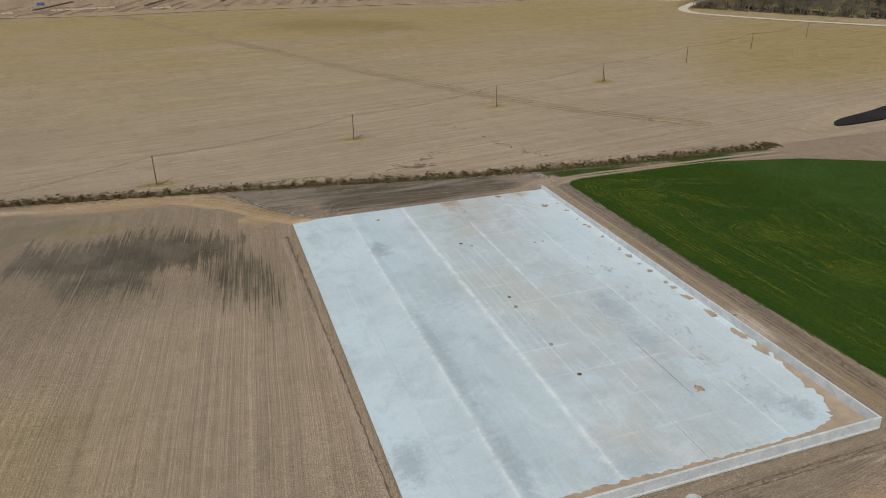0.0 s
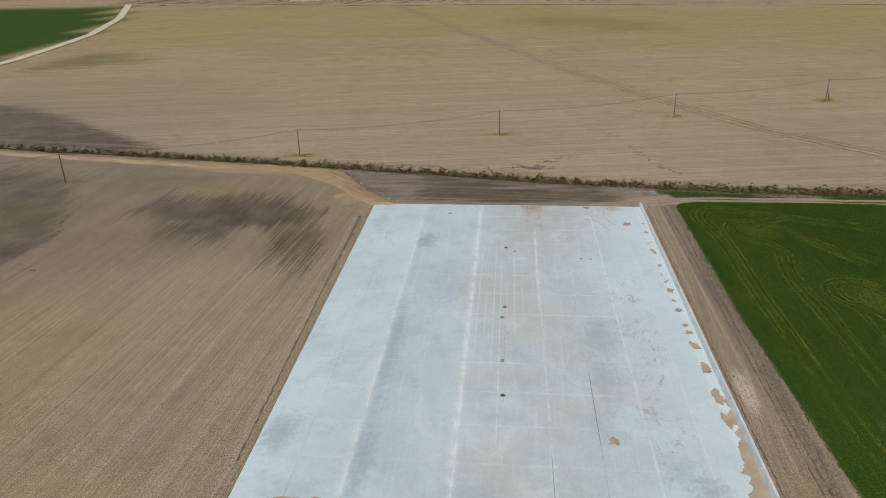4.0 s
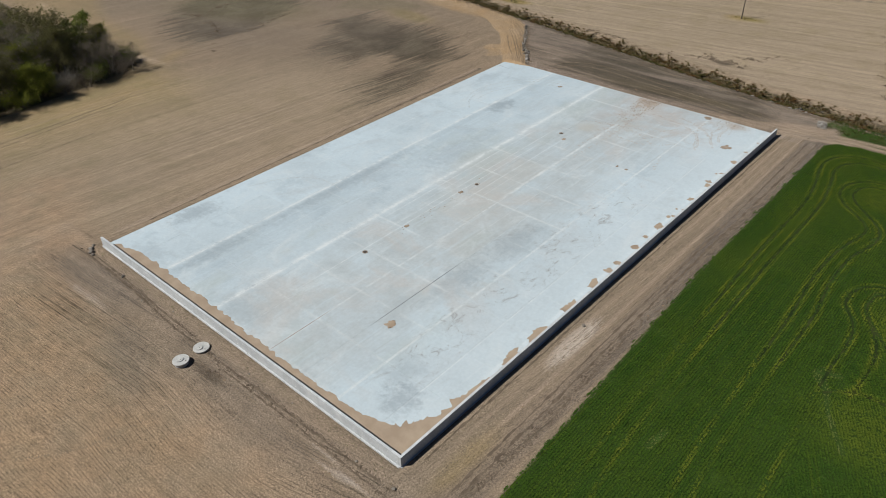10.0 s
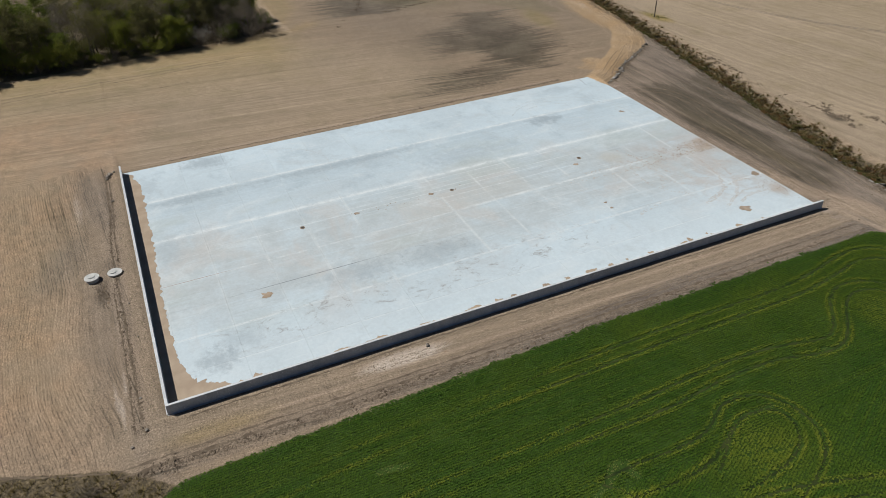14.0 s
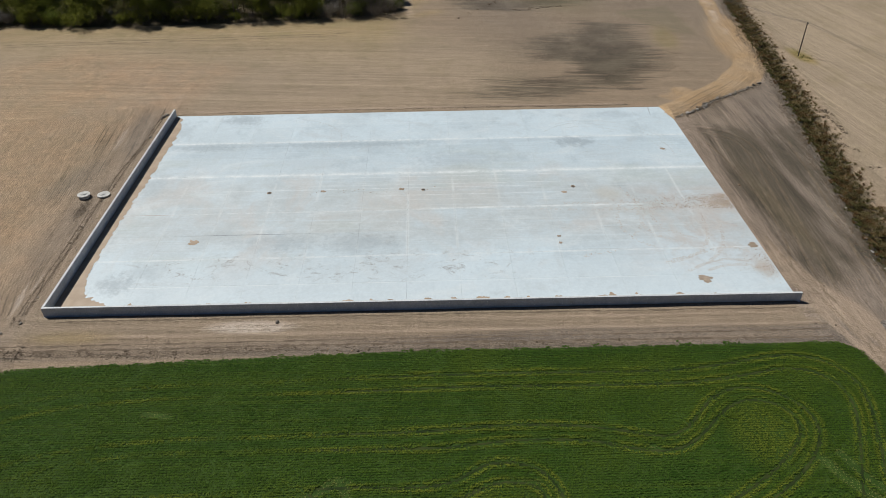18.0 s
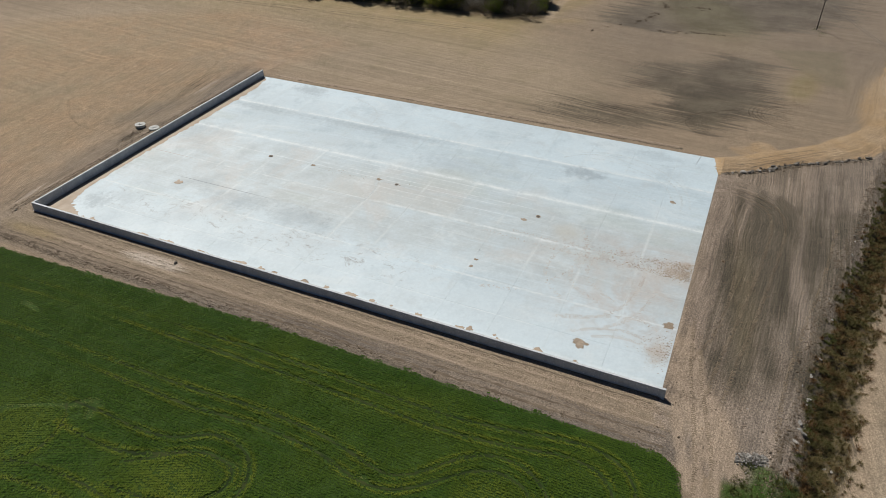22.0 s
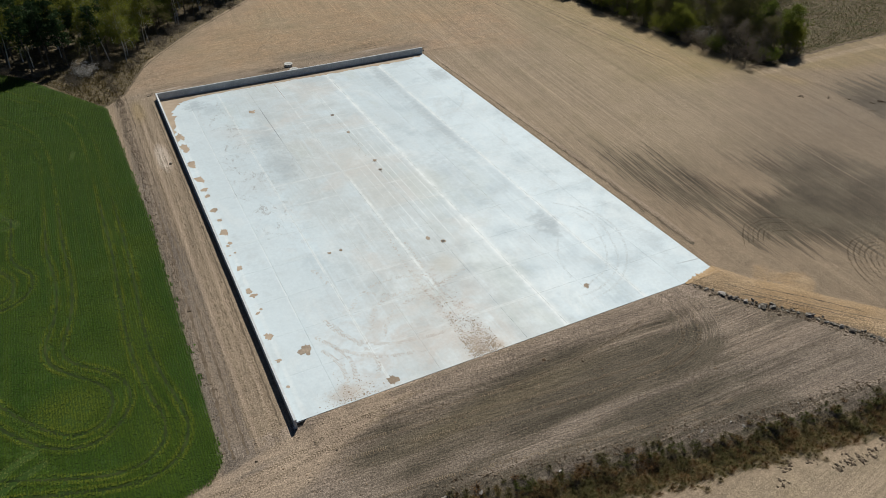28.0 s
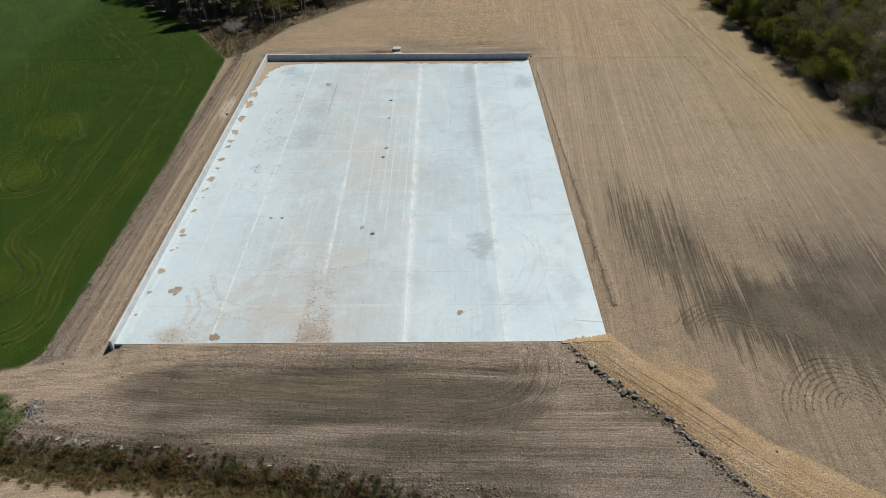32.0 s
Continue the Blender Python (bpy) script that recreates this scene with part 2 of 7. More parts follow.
def grained(name, a, b, scale=3.0, rough=0.85, spec=0.25, fine=None, bump=0.0, random=0.0):
    """Two tones mixed by noise, a finer grain over it, and a tone of its own for each object."""
    g = Graph(name, rough, spec)
    c = g.mix(g.step(g.noise(scale), 0.3, 0.7), a, b)
    c = g.mix(0.5, c, g.mix(g.noise(fine or scale * 9, 3), (0.25, 0.25, 0.25), (0.95, 0.95, 0.95)), "OVERLAY")
    if random:
        r = g.node("ShaderNodeObjectInfo").outputs["Random"]
        c = g.mix(1.0, c, g.mix(r, (1 - random,) * 3, (1.0, 1.0, 1.0)), "MULTIPLY")
    if bump:
        g.bump(g.noise(fine or scale * 9, 4), 0.6, bump)
    return g.done(c)


def leafy(name, a, b, shine=0.35):
    """Leaves: two tones by clump, light shining through."""
    g = Graph(name, 0.8, 0.1)
    r = g.node("ShaderNodeNewGeometry").outputs["Random Per Island"]
    o = g.node("ShaderNodeObjectInfo").outputs["Random"]
    c = g.mix(g.math("ADD", g.math("MULTIPLY", r, 0.7), g.math("MULTIPLY", o, 0.3)), a, b)
    g.done(c)
    tr = g.node("ShaderNodeBsdfTranslucent")
    g.put(tr.inputs[0], c)
    m = g.node("ShaderNodeMixShader")
    m.inputs[0].default_value = shine
    out = g.t.nodes["Material Output"]
    g.t.links.new(g.bsdf.outputs[0], m.inputs[1])
    g.t.links.new(tr.outputs[0], m.inputs[2])
    g.t.links.new(m.outputs[0], out.inputs[0])
    return g.mat


def crop_material():
    """Young crop: tones by leaf, by drilled row and by patch."""
    g = Graph("crop_leaves", 0.6, 0.15)
    g.put(g.bsdf.inputs["Specular Tint"], (0.55, 1.0, 0.25))
    r = g.node("ShaderNodeNewGeometry").outputs["Random Per Island"]
    ripe, lush, laid = g.split(g.attr("growth"))
    c = g.mix(r, (0.026, 0.062, 0.004), (0.092, 0.164, 0.012))
    patch, clump = g.noise(0.06, 4, 0.6), g.noise(0.8, 4, 0.75)
    c = g.mix(g.step(patch, 0.42, 0.72, 0.0, 0.35), c, (0.082, 0.118, 0.010))
    c = g.mix(g.step(clump, 0.54, 0.70, 0.0, 0.4), c, (0.021, 0.052, 0.003))
    tuft = g.noise(2.4, 3, 0.7)
    c = g.mix(g.step(tuft, 0.48, 0.66, 0.0, 0.55), c, (0.014, 0.038, 0.003))
    c = g.mix(g.step(tuft, 0.34, 0.46, 0.45, 0.0), c, (0.118, 0.190, 0.014))
    # brighter towards the south: the sunward glow put into the leaf colour
    c = g.mix(g.math("MULTIPLY", g.step(g.xyz()[1], 30, 95, 1.0, 0.0), 0.15), c, (0.080, 0.140, 0.022))
    c = g.mix(g.math("MULTIPLY", lush, 0.5), c, g.mix(r, (0.018, 0.060, 0.008), (0.044, 0.116, 0.014)))
    c = g.mix(1.0, c, (0.69, 0.75, 0.84), "MULTIPLY")
    # waxy grey-green by reflected light, clear yellow-green by light shining through
    waxy, clear = g.mix(0.22, c, (0.070, 0.108, 0.036)), g.mix(0.5, g.mix(1.0, c, (1.5, 1.5, 0.9), "MULTIPLY"), (0.140, 0.290, 0.004))
    yellow = g.mix(r, (0.115, 0.146, 0.014), (0.270, 0.275, 0.040))
    waxy, clear = [g.mix(g.math("MULTIPLY", laid, 0.7), g.mix(g.math("MULTIPLY", ripe, 0.82), k, yellow), (0.150, 0.165, 0.070)) for k in (waxy, clear)]
    g.done(waxy)
    tr = g.node("ShaderNodeBsdfTranslucent")
    g.put(tr.inputs[0], clear)
    m = g.node("ShaderNodeMixShader")
    m.inputs[0].default_value = 0.3
    g.t.links.new(g.bsdf.outputs[0], m.inputs[1])
    g.t.links.new(tr.outputs[0], m.inputs[2])
    g.t.links.new(m.outputs[0], g.t.nodes["Material Output"].inputs[0])
    return g.mat


def soil_material():
    g = Graph("farmland", 0.85, 0.14)
    sand, wet_shade, grass = g.split(g.attr("cover"))
    pale, litter, track = g.split(g.attr("kind_of_soil"))
    rc = g.attr("rows", "Vector")
    amp = g.attr("row_depth", "Fac")
    big, mid, fine = g.noise(0.018, 5, 0.6), g.noise(0.13, 5, 0.6), g.noise(1.7, 5, 0.7)
    grit, crumb, dust = g.noise(5.0, 4, 0.75), g.noise(0.6, 6, 0.72), g.noise(15.0, 2, 0.7)
    passes = g.noise(1.0, 4, 0.75, g.place((0.5, 0.004, 1), rc))
    streak = g.noise(1.0, 4, 0.75, g.place((2.7, 0.016, 1), rc))
    drawn = g.noise(1.0, 6, 0.72, g.place((0.75, 0.05, 1), rc))
    # plough brown and paler seedbed
    c = g.mix(g.step(big, 0.35, 0.65), (0.208, 0.157, 0.106), (0.232, 0.171, 0.114))
    c = g.mix(g.step(mid, 0.45, 0.75, 0.0, 0.6), c, (0.186, 0.143, 0.097))
    pale_c = g.mix(g.step(big, 0.3, 0.7), (0.258, 0.201, 0.135), (0.296, 0.229, 0.156))
    pale_c = g.mix(g.step(mid, 0.45, 0.75, 0.0, 0.7), pale_c, (0.226, 0.176, 0.106))
    c = g.mix(pale, c, pale_c)
    c = g.mix(g.math("MULTIPLY", g.attr("trodden", "Fac"), 0.75), c, g.mix(g.step(mid, 0.35, 0.65), (0.196, 0.153, 0.118), (0.240, 0.188, 0.146)))
    # reddish earth to the south
    russet, chalk, _ = g.split(g.attr("earth"))
    c = g.mix(g.math("MULTIPLY", russet, g.step(mid, 0.25, 0.7, 0.9, 0.45)), c, g.mix(g.step(crumb, 0.35, 0.7), (0.318, 0.212, 0.128), (0.270, 0.182, 0.114)))
    # drill passes, furrows, and dashes of seedlings in rows 0.36 m apart
    row = g.xyz(rc)[0]
    line = g.noise(1.0, 3, 0.8, g.place((6.5, 0.007, 1), rc))
    tone = g.math("MULTIPLY", g.step(passes, 0.30, 0.70, 1.07, 0.93), g.step(streak, 0.30, 0.70, 0.88, 1.12))
    tone = g.math("MULTIPLY", tone, g.step(line, 0.32, 0.68, 1.13, 0.85))
    tone = g.math("MULTIPLY_ADD", g.math("SUBTRACT", tone, 1.0), amp, 1.0)
    swath = g.noise(1.0, 5, 0.8, g.place((0.55, 0.004, 1), rc), warp=0.25)
    tone = g.math("MULTIPLY", tone, g.math("MULTIPLY_ADD", g.math("SUBTRACT", g.step(swath, 0.34, 0.66, 1.11, 0.90), 1.0), pale, 1.0))
    tone = g.math("MULTIPLY", tone, g.step(crumb, 0.35, 0.70, 1.06, 0.90))
    # dashes of dug rows in the southern field, and crisp single furrows
    comb2 = g.math("SINE", g.math("MULTIPLY_ADD", row, 18.6, g.math("MULTIPLY", fine, 1.8)))
    cut_up = g.noise(1.0, 2, 0.6, g.place((3.0, 0.8, 1), rc))
    dug = g.math("MULTIPLY", g.attr("dashes", "Fac"), g.math("MULTIPLY", g.step(comb2, 0.25, 0.85), g.step(cut_up, 0.45, 0.54)))
    tone = g.math("MULTIPLY", tone, g.math("MULTIPLY_ADD", dug, -0.42, 1.06))
    single = g.step(g.noise(1.0, 3, 0.8, g.place((5.5, 0.012, 1), rc)), 0.58, 0.66)
    tone = g.math("MULTIPLY", tone, g.math("MULTIPLY_ADD", g.math("MULTIPLY", single, amp), -0.22, 1.0))
    # wet or peaty ground and painted bank shade, drawn out along the rows
    finger = g.math("ADD", g.math("MULTIPLY_ADD", drawn, 1.8, -0.9), g.math("MULTIPLY_ADD", streak, 2.5, -1.25))
    wet_shade_edge = g.math("MULTIPLY", g.step(wet_shade, 0.0, 0.12), g.math("ADD", wet_shade, finger))
    c = g.mix(g.step(wet_shade_edge, 0.22, 0.78, 0.0, 0.94), c, g.mix(g.step(mid, 0.35, 0.65), (0.056, 0.045, 0.031), (0.094, 0.077, 0.052)))
    # dark loam of the headland, and its purplish drier side
    loam = g.attr("loam", "Fac")
    loamy = g.math("MULTIPLY", g.step(loam, 0.0, 0.12), g.math("ADD", loam, g.math("MULTIPLY", finger, 0.55)))
    c = g.mix(g.math("MULTIPLY", g.attr("mauve", "Fac"), 0.75), c, g.mix(g.step(mid, 0.35, 0.65), (0.128, 0.104, 0.082), (0.165, 0.134, 0.105)))
    c = g.mix(g.step(loamy, 0.15, 0.85, 0.0, 0.9), c, g.mix(g.step(mid, 0.35, 0.65), (0.056, 0.047, 0.032), (0.084, 0.069, 0.048)))
    # orange sand
    tread_sand = g.noise(1.0, 5, 0.7, g.place((3.0, 0.12, 1), rc))
    sandy = g.mix(g.step(mid, 0.35, 0.7), (0.285, 0.188, 0.098), (0.310, 0.222, 0.134))
    sand_edge = g.math("MULTIPLY", sand, g.math("ADD", g.math("MULTIPLY_ADD", fine, 0.8, 0.1), g.math("MULTIPLY", crumb, 1.0)))
    c = g.mix(g.step(sand_edge, 0.35, 0.62, 0.0, 0.92), c, g.mix(g.step(tread_sand, 0.5, 0.66, 0, 0.7), sandy, (0.200, 0.140, 0.088)))
    # chalky dust and pale dry sand
    c = g.mix(g.step(g.math("MULTIPLY", chalk, g.math("MULTIPLY_ADD", crumb, 1.2, 0.4)), 0.15, 0.9, 0.0, 0.8), c, (0.430, 0.360, 0.290))
    # trodden tracks
    c = g.mix(g.math("MULTIPLY", g.step(g.math("MULTIPLY", track, g.math("MULTIPLY_ADD", crumb, 1.4, 0.3)), 0.3, 0.85), 0.75), c, (0.292, 0.222, 0.158))
    # leaf litter and rough dry grass
    brush = g.mix(g.step(g.noise(1.3, 6, 0.75), 0.35, 0.7), (0.046, 0.036, 0.022), (0.165, 0.126, 0.072))
    c = g.mix(g.step(g.math("MULTIPLY", litter, g.math("MULTIPLY_ADD", crumb, 1.4, 0.3)), 0.35, 0.65), c, brush)
    # yellowish haze of sprouting seed and old stubble
    sprout = g.attr("sprout", "Fac")
    sprig = g.math("MULTIPLY", sprout, g.math("ADD", g.math("MULTIPLY_ADD", crumb, 0.9, 0.1), g.math("MULTIPLY", drawn, 0.9)))
    c = g.mix(g.step(sprig, 0.0, 1.0, 0.0, 0.85), c, g.mix(g.step(mid, 0.35, 0.7), (0.268, 0.188, 0.070), (0.206, 0.160, 0.052)))
    # green growth
    green = g.mix(g.step(mid, 0.35, 0.7), (0.026, 0.052, 0.007), (0.036, 0.064, 0.009))
    green = g.mix(g.step(fine, 0.45, 0.8), green, (0.023, 0.048, 0.004))
    green = g.mix(g.step(streak, 0.66, 0.78, 0.0, 0.35), green, (0.085, 0.100, 0.026))
    grass_edge = g.math("MULTIPLY", grass, g.math("ADD", g.math("MULTIPLY_ADD", fine, 0.6, 0.3), g.math("MULTIPLY", drawn, 0.8)))
    c = g.mix(g.step(grass_edge, 0.15, 0.9), c, green)
    tone = g.math("MULTIPLY", tone, g.step(grit, 0.32, 0.68, 1.28, 0.70))
    tone = g.math("MULTIPLY", tone, g.step(dust, 0.32, 0.68, 1.22, 0.78))
    # scattered dark crumbs and pale dry ones
    crumbs = g.noise(2.8, 3, 0.72)
    tone = g.math("MULTIPLY", tone, g.step(crumbs, 0.56, 0.66, 1.0, 0.82))
    tone = g.math("MULTIPLY", tone, g.step(crumbs, 0.32, 0.42, 1.16, 1.0))
    # trodden, cloddy ground where machines have turned
    rough = g.attr("trodden", "Fac")
    tone = g.math("MULTIPLY", tone, g.math("MULTIPLY_ADD", g.math("SUBTRACT", g.step(g.noise(5.0, 4, 0.8), 0.36, 0.64, 1.16, 0.82), 1.0), rough, 1.0))
    lumps, tread = g.noise(2.6, 6, 0.8), g.noise(1.0, 5, 0.75, g.place((4.2, 0.06, 1), rc))
    trod = g.math("MULTIPLY", g.step(lumps, 0.36, 0.64, 1.07, 0.92), g.step(tread, 0.34, 0.64, 1.24, 0.76))
    tone = g.math("MULTIPLY", tone, g.math("MULTIPLY_ADD", g.math("SUBTRACT", trod, 1.0), rough, 1.0))
    n = g.node("ShaderNodeCombineColor")
    for s, tint in zip(n.inputs[:3], (0.978, 1.0, 1.05)):
        g.put(s, g.math("MULTIPLY", tone, tint))
    c = g.mix(1.0, c, n.outputs[0], "MULTIPLY")
    h = g.math("ADD", g.math("MULTIPLY", crumb, 0.9), g.math("ADD", g.math("MULTIPLY", grit, 0.6), g.math("MULTIPLY", g.math("MULTIPLY", g.math("ADD", g.math("MULTIPLY", line, 0.35), g.math("MULTIPLY", streak, 0.4)), amp), -1.0)))
    g.bump(h, 0.9, 0.17)
    return g.done(c)


def concrete_slab_material():
    g = Graph("slab_concrete", 0.55, 0.3)
    x, y, z = g.xyz()
    blot, cloud, fine, speck = g.noise(0.16, 6, 0.66), g.noise(0.05, 4, 0.6), g.noise(1.3, 6, 0.7), g.noise(6.0, 3, 0.7)
    drag = g.noise(1.0, 6, 0.66, g.place((0.9, 0.045, 1)))
    scuff = g.noise(1.0, 5, 0.7, g.place((2.6, 0.05, 1)))
    wipe = g.noise(1.0, 5, 0.66, g.place((0.10, 0.55, 1)))
    grain = g.noise(2.6, 5, 0.75)
    own = g.node("ShaderNodeObjectInfo").outputs["Random"]
    light, grey, dull, blue = (0.446, 0.528, 0.578), (0.372, 0.432, 0.466), (0.356, 0.384, 0.388), (0.302, 0.366, 0.408)

    def spot(cx, cy, rx, ry, rag=2.4, size=0.5):
        """1 in the middle of a ragged patch, falling to 0 at its rim."""
        r = g.math("SQRT", g.math("ADD", g.math("POWER", g.math("MULTIPLY_ADD", x, 1 / rx, -cx / rx), 2.0), g.math("POWER", g.math("MULTIPLY_ADD", y, 1 / ry, -cy / ry), 2.0)))
        return g.step(g.math("ADD", r, g.math("MULTIPLY_ADD", g.noise(size, 6, 0.75), rag, -rag / 2)), 0.2, 1.25, 1.0, 0.0)

    def band(v, lo, hi, edge=1.5):
        return g.math("MULTIPLY", g.step(v, lo - edge, lo + edge), g.step(v, hi - edge, hi + edge, 1.0, 0.0))

    # lanes: clean and bluish at the field side, worn and beige in the middle, chalky beside the wall
    c = g.mix(g.step(g.math("ADD", cloud, g.math("MULTIPLY_ADD", own, 0.10, -0.05)), 0.36, 0.66, 0.0, 0.6), light, grey)
    c = g.mix(g.math("MULTIPLY", band(x, 40.5, 61, 4), g.step(blot, 0.28, 0.66, 0.25, 0.85)), c, dull)
    c = g.mix(g.math("MULTIPLY", band(x, 33, 42, 4), 0.4), c, grey)
    c = g.mix(g.math("MULTIPLY", g.math("MULTIPLY", g.step(x, 26.6, 27.6), g.step(x, 28, 38, 1.0, 0.0)), g.step(drag, 0.30, 0.66, 0.12, 0.62)), c, blue)
    c = g.mix(g.math("MULTIPLY", g.step(blot, 0.50, 0.72), g.step(x, 36, 44, 0.6, 0.4)), c, blue)
    c = g.mix(g.math("MULTIPLY", g.math("MULTIPLY", band(x, 45.4, 51.2, 0.2), band(y, 90, 112, 1.0)), g.step(fine, 0.2, 0.6, 0.3, 0.55)), c, (0.392, 0.396, 0.378))
    c = g.mix(g.math("MULTIPLY", g.math("MULTIPLY", band(x, 51.3, 57.2, 0.3), band(y, 83, 98, 1.0)), 0.3), c, (0.392, 0.396, 0.378))
    c = g.mix(g.math("MULTIPLY", band(x, 66, 80, 5), 0.4), c, (0.478, 0.536, 0.566))
    c = g.mix(g.step(drag, 0.52, 0.72, 0.0, 0.5), c, light)
    c = g.mix(g.math("MULTIPLY", g.step(scuff, 0.56, 0.72, 0.0, 0.45), band(x, 39, 64, 3)), c, (0.345, 0.362, 0.364))
    c = g.mix(g.step(scuff, 0.28, 0.42, 0.4, 0.0), c, (0.500, 0.540, 0.552))
    c = g.mix(g.step(wipe, 0.55, 0.8, 0.0, 0.35), c, dull)
    # faint warm and greenish washes, and fine scuffs along the lanes
    wash, wash2 = g.noise(0.075, 5, 0.65, warp=0.6), g.noise(1.0, 5, 0.65, g.place((0.13, 0.05, 1)))
    c = g.mix(g.math("MULTIPLY", g.step(wash, 0.48, 0.66, 0.0, 0.6), band(x, 38, 66, 6)), c, (0.418, 0.408, 0.392))
    c = g.mix(g.math("MULTIPLY", g.step(wash2, 0.50, 0.68, 0.0, 0.5), band(x, 30, 64, 5)), c, (0.352, 0.398, 0.388))
    nick = g.noise(1.0, 4, 0.75, g.place((4.5, 0.13, 1)))
    c = g.mix(g.math("MULTIPLY", g.step(nick, 0.58, 0.68, 0.0, 0.4), band(x, 36, 66, 5)), c, (0.315, 0.335, 0.340))
    c = g.mix(g.step(nick, 0.30, 0.40, 0.3, 0.0), c, (0.520, 0.560, 0.575))
    haze = g.noise(1.0, 6, 0.7, g.place((0.16, 0.10, 1)), warp=1.0)
    c = g.mix(g.step(haze, 0.50, 0.70, 0.0, 0.45), c, (0.500, 0.545, 0.562))
    c = g.mix(g.step(haze, 0.30, 0.46, 0.35, 0.0), c, (0.352, 0.380, 0.392))
    # damp stains
    for cx, cy, rx, ry, depth in ((29.2, 127.5, 2.2, 4.2, 0.7), (17.3, 66, 2.4, 4.5, 0.6), (28.7, 86, 1.5, 16, 0.5), (28.9, 62, 1.6, 7, 0.5), (60, 91, 3.0, 6, 0.4), (68.6, 58.6, 2.4, 2.8, 0.6), (59.5, 79, 2.6, 6, 0.4), (66, 62, 2.5, 3, 0.35), (22, 56, 4, 2, 0.3), (35, 106, 3, 9, 0.3), (42.5, 56.5, 5, 2.5, 0.3), (18.5, 137, 2.0, 5, 0.35)):
        c = g.mix(g.math("MULTIPLY", spot(cx, cy, rx, ry, 3.0, 0.75), depth), c, (0.245, 0.288, 0.318))
    # smudges of dark rubber and mud in the eastern lanes
    east = g.math("MULTIPLY", band(x, 62.5, 69, 1.5), band(y, 60, 116, 5))
    c = g.mix(g.math("MULTIPLY", east, g.step(g.noise(1.0, 7, 0.8, g.place((0.55, 0.33, 1)), warp=1.3), 0.53, 0.68, 0.0, 0.85)), c, (0.225, 0.218, 0.210))
    east = g.math("MULTIPLY", band(x, 53, 62, 2.5), band(y, 66, 108, 6))
    c = g.mix(g.math("MULTIPLY", east, g.step(g.noise(1.0, 7, 0.8, g.place((0.42, 0.2, 1)), warp=1.0), 0.55, 0.72, 0.0, 0.55)), c, (0.255, 0.265, 0.262))
    c = g.mix(g.step(g.noise(0.30, 6, 0.8, warp=0.8), 0.68, 0.80, 0.0, 0.45), c, (0.25, 0.25, 0.25))
    # mud trodden in over the north edge, and reddish dust
    north = g.math("MULTIPLY", g.step(y, 124, 140), band(x, 46, 68, 4))
    c = g.mix(g.math("MULTIPLY", north, g.step(g.noise(0.22, 7, 0.78, warp=0.9), 0.42, 0.64, 0.1, 0.6)), c, (0.372, 0.338, 0.312))
    crossing = g.math("MULTIPLY", band(x, 48.6, 53.4, 1.2), g.step(y, 122, 136))
    c = g.mix(g.math("MULTIPLY", crossing, g.step(g.noise(1.1, 6, 0.8), 0.50, 0.62, 0.0, 0.5)), c, (0.290, 0.240, 0.205))
    c = g.mix(g.math("MULTIPLY", spot(68.5, 146.3, 2.6, 1.4, 2.0, 1.2), 0.65), c, (0.330, 0.275, 0.225))
    c = g.mix(g.math("MULTIPLY", spot(48.9, 147.0, 0.7, 1.3, 1.6, 1.2), 0.65), c, (0.310, 0.250, 0.195))
    c = g.mix(g.math("MULTIPLY", spot(51.2, 146.2, 0.9, 2.0, 2.6, 1.4), 0.6), c, (0.290, 0.230, 0.180))
    c = g.mix(g.math("MULTIPLY", spot(47.6, 129.5, 2.6, 3.0, 1.6, 0.5), 0.45), c, (0.395, 0.372, 0.325))
    # concentric trowel rings
    rr = g.math("SQRT", g.math("ADD", g.math("POWER", g.math("MULTIPLY_ADD", x, 1.0, -65.2), 2.0), g.math("POWER", g.math("MULTIPLY_ADD", y, 0.75, -54.9), 2.0)))
    c = g.mix(g.math("MULTIPLY", g.step(rr, 1.0, 1.7, 1.0, 0.0), g.step(g.math("SINE", g.math("MULTIPLY", rr, 12.0)), 0.2, 0.9, 0.0, 0.09)), c, (0.26, 0.27, 0.27))
    # pale cement dust along the pour joints
    ragged, patchy = g.math("MULTIPLY_ADD", g.noise(0.9, 5, 0.75), 0.9, -0.45), g.step(g.noise(0.35, 6, 0.8), 0.34, 0.62, 0.08, 1.0)
    for jx, wide, depth, y0, y1 in ((39.55, 0.95, 0.35, 40, 160), (39.6, 0.40, 0.75, 40, 160), (27.2, 0.80, 0.3, 40, 160), (27.25, 0.32, 0.65, 40, 160), (51.1, 0.40, 0.7, 100, 134), (51.3, 0.22, 0.5, 40, 100), (63.3, 0.24, 0.6, 40, 160), (69.5, 0.14, 0.45, 40, 132), (57.3, 0.10, 0.3, 86, 140), (45.4, 0.12, 0.3, 50, 84),
                                    (33.3, 0.12, 0.2, 40, 160), (40.9, 0.14, 0.5, 84, 121), (43.5, 0.13, 0.55, 82, 124), (44.6, 0.12, 0.55, 66, 118), (46.9, 0.12, 0.55, 92, 124), (48.3, 0.08, 0.4, 96, 122), (42.2, 0.08, 0.4, 90, 118), (54.6, 0.10, 0.35, 84, 120), (73.6, 0.35, 0.4, 40, 160), (19.8, 0.2, 0.25, 80, 120)):
        off = g.math("ABSOLUTE", g.math("ADD", g.math("SUBTRACT", x, jx), g.math("MULTIPLY", ragged, min(1.0, wide * 1.6))))
        m = g.math("MULTIPLY", g.step(off, wide * 0.2, wide * 1.15, 1.0, 0.0), g.math("MULTIPLY", patchy, band(y, y0, y1, 3)))
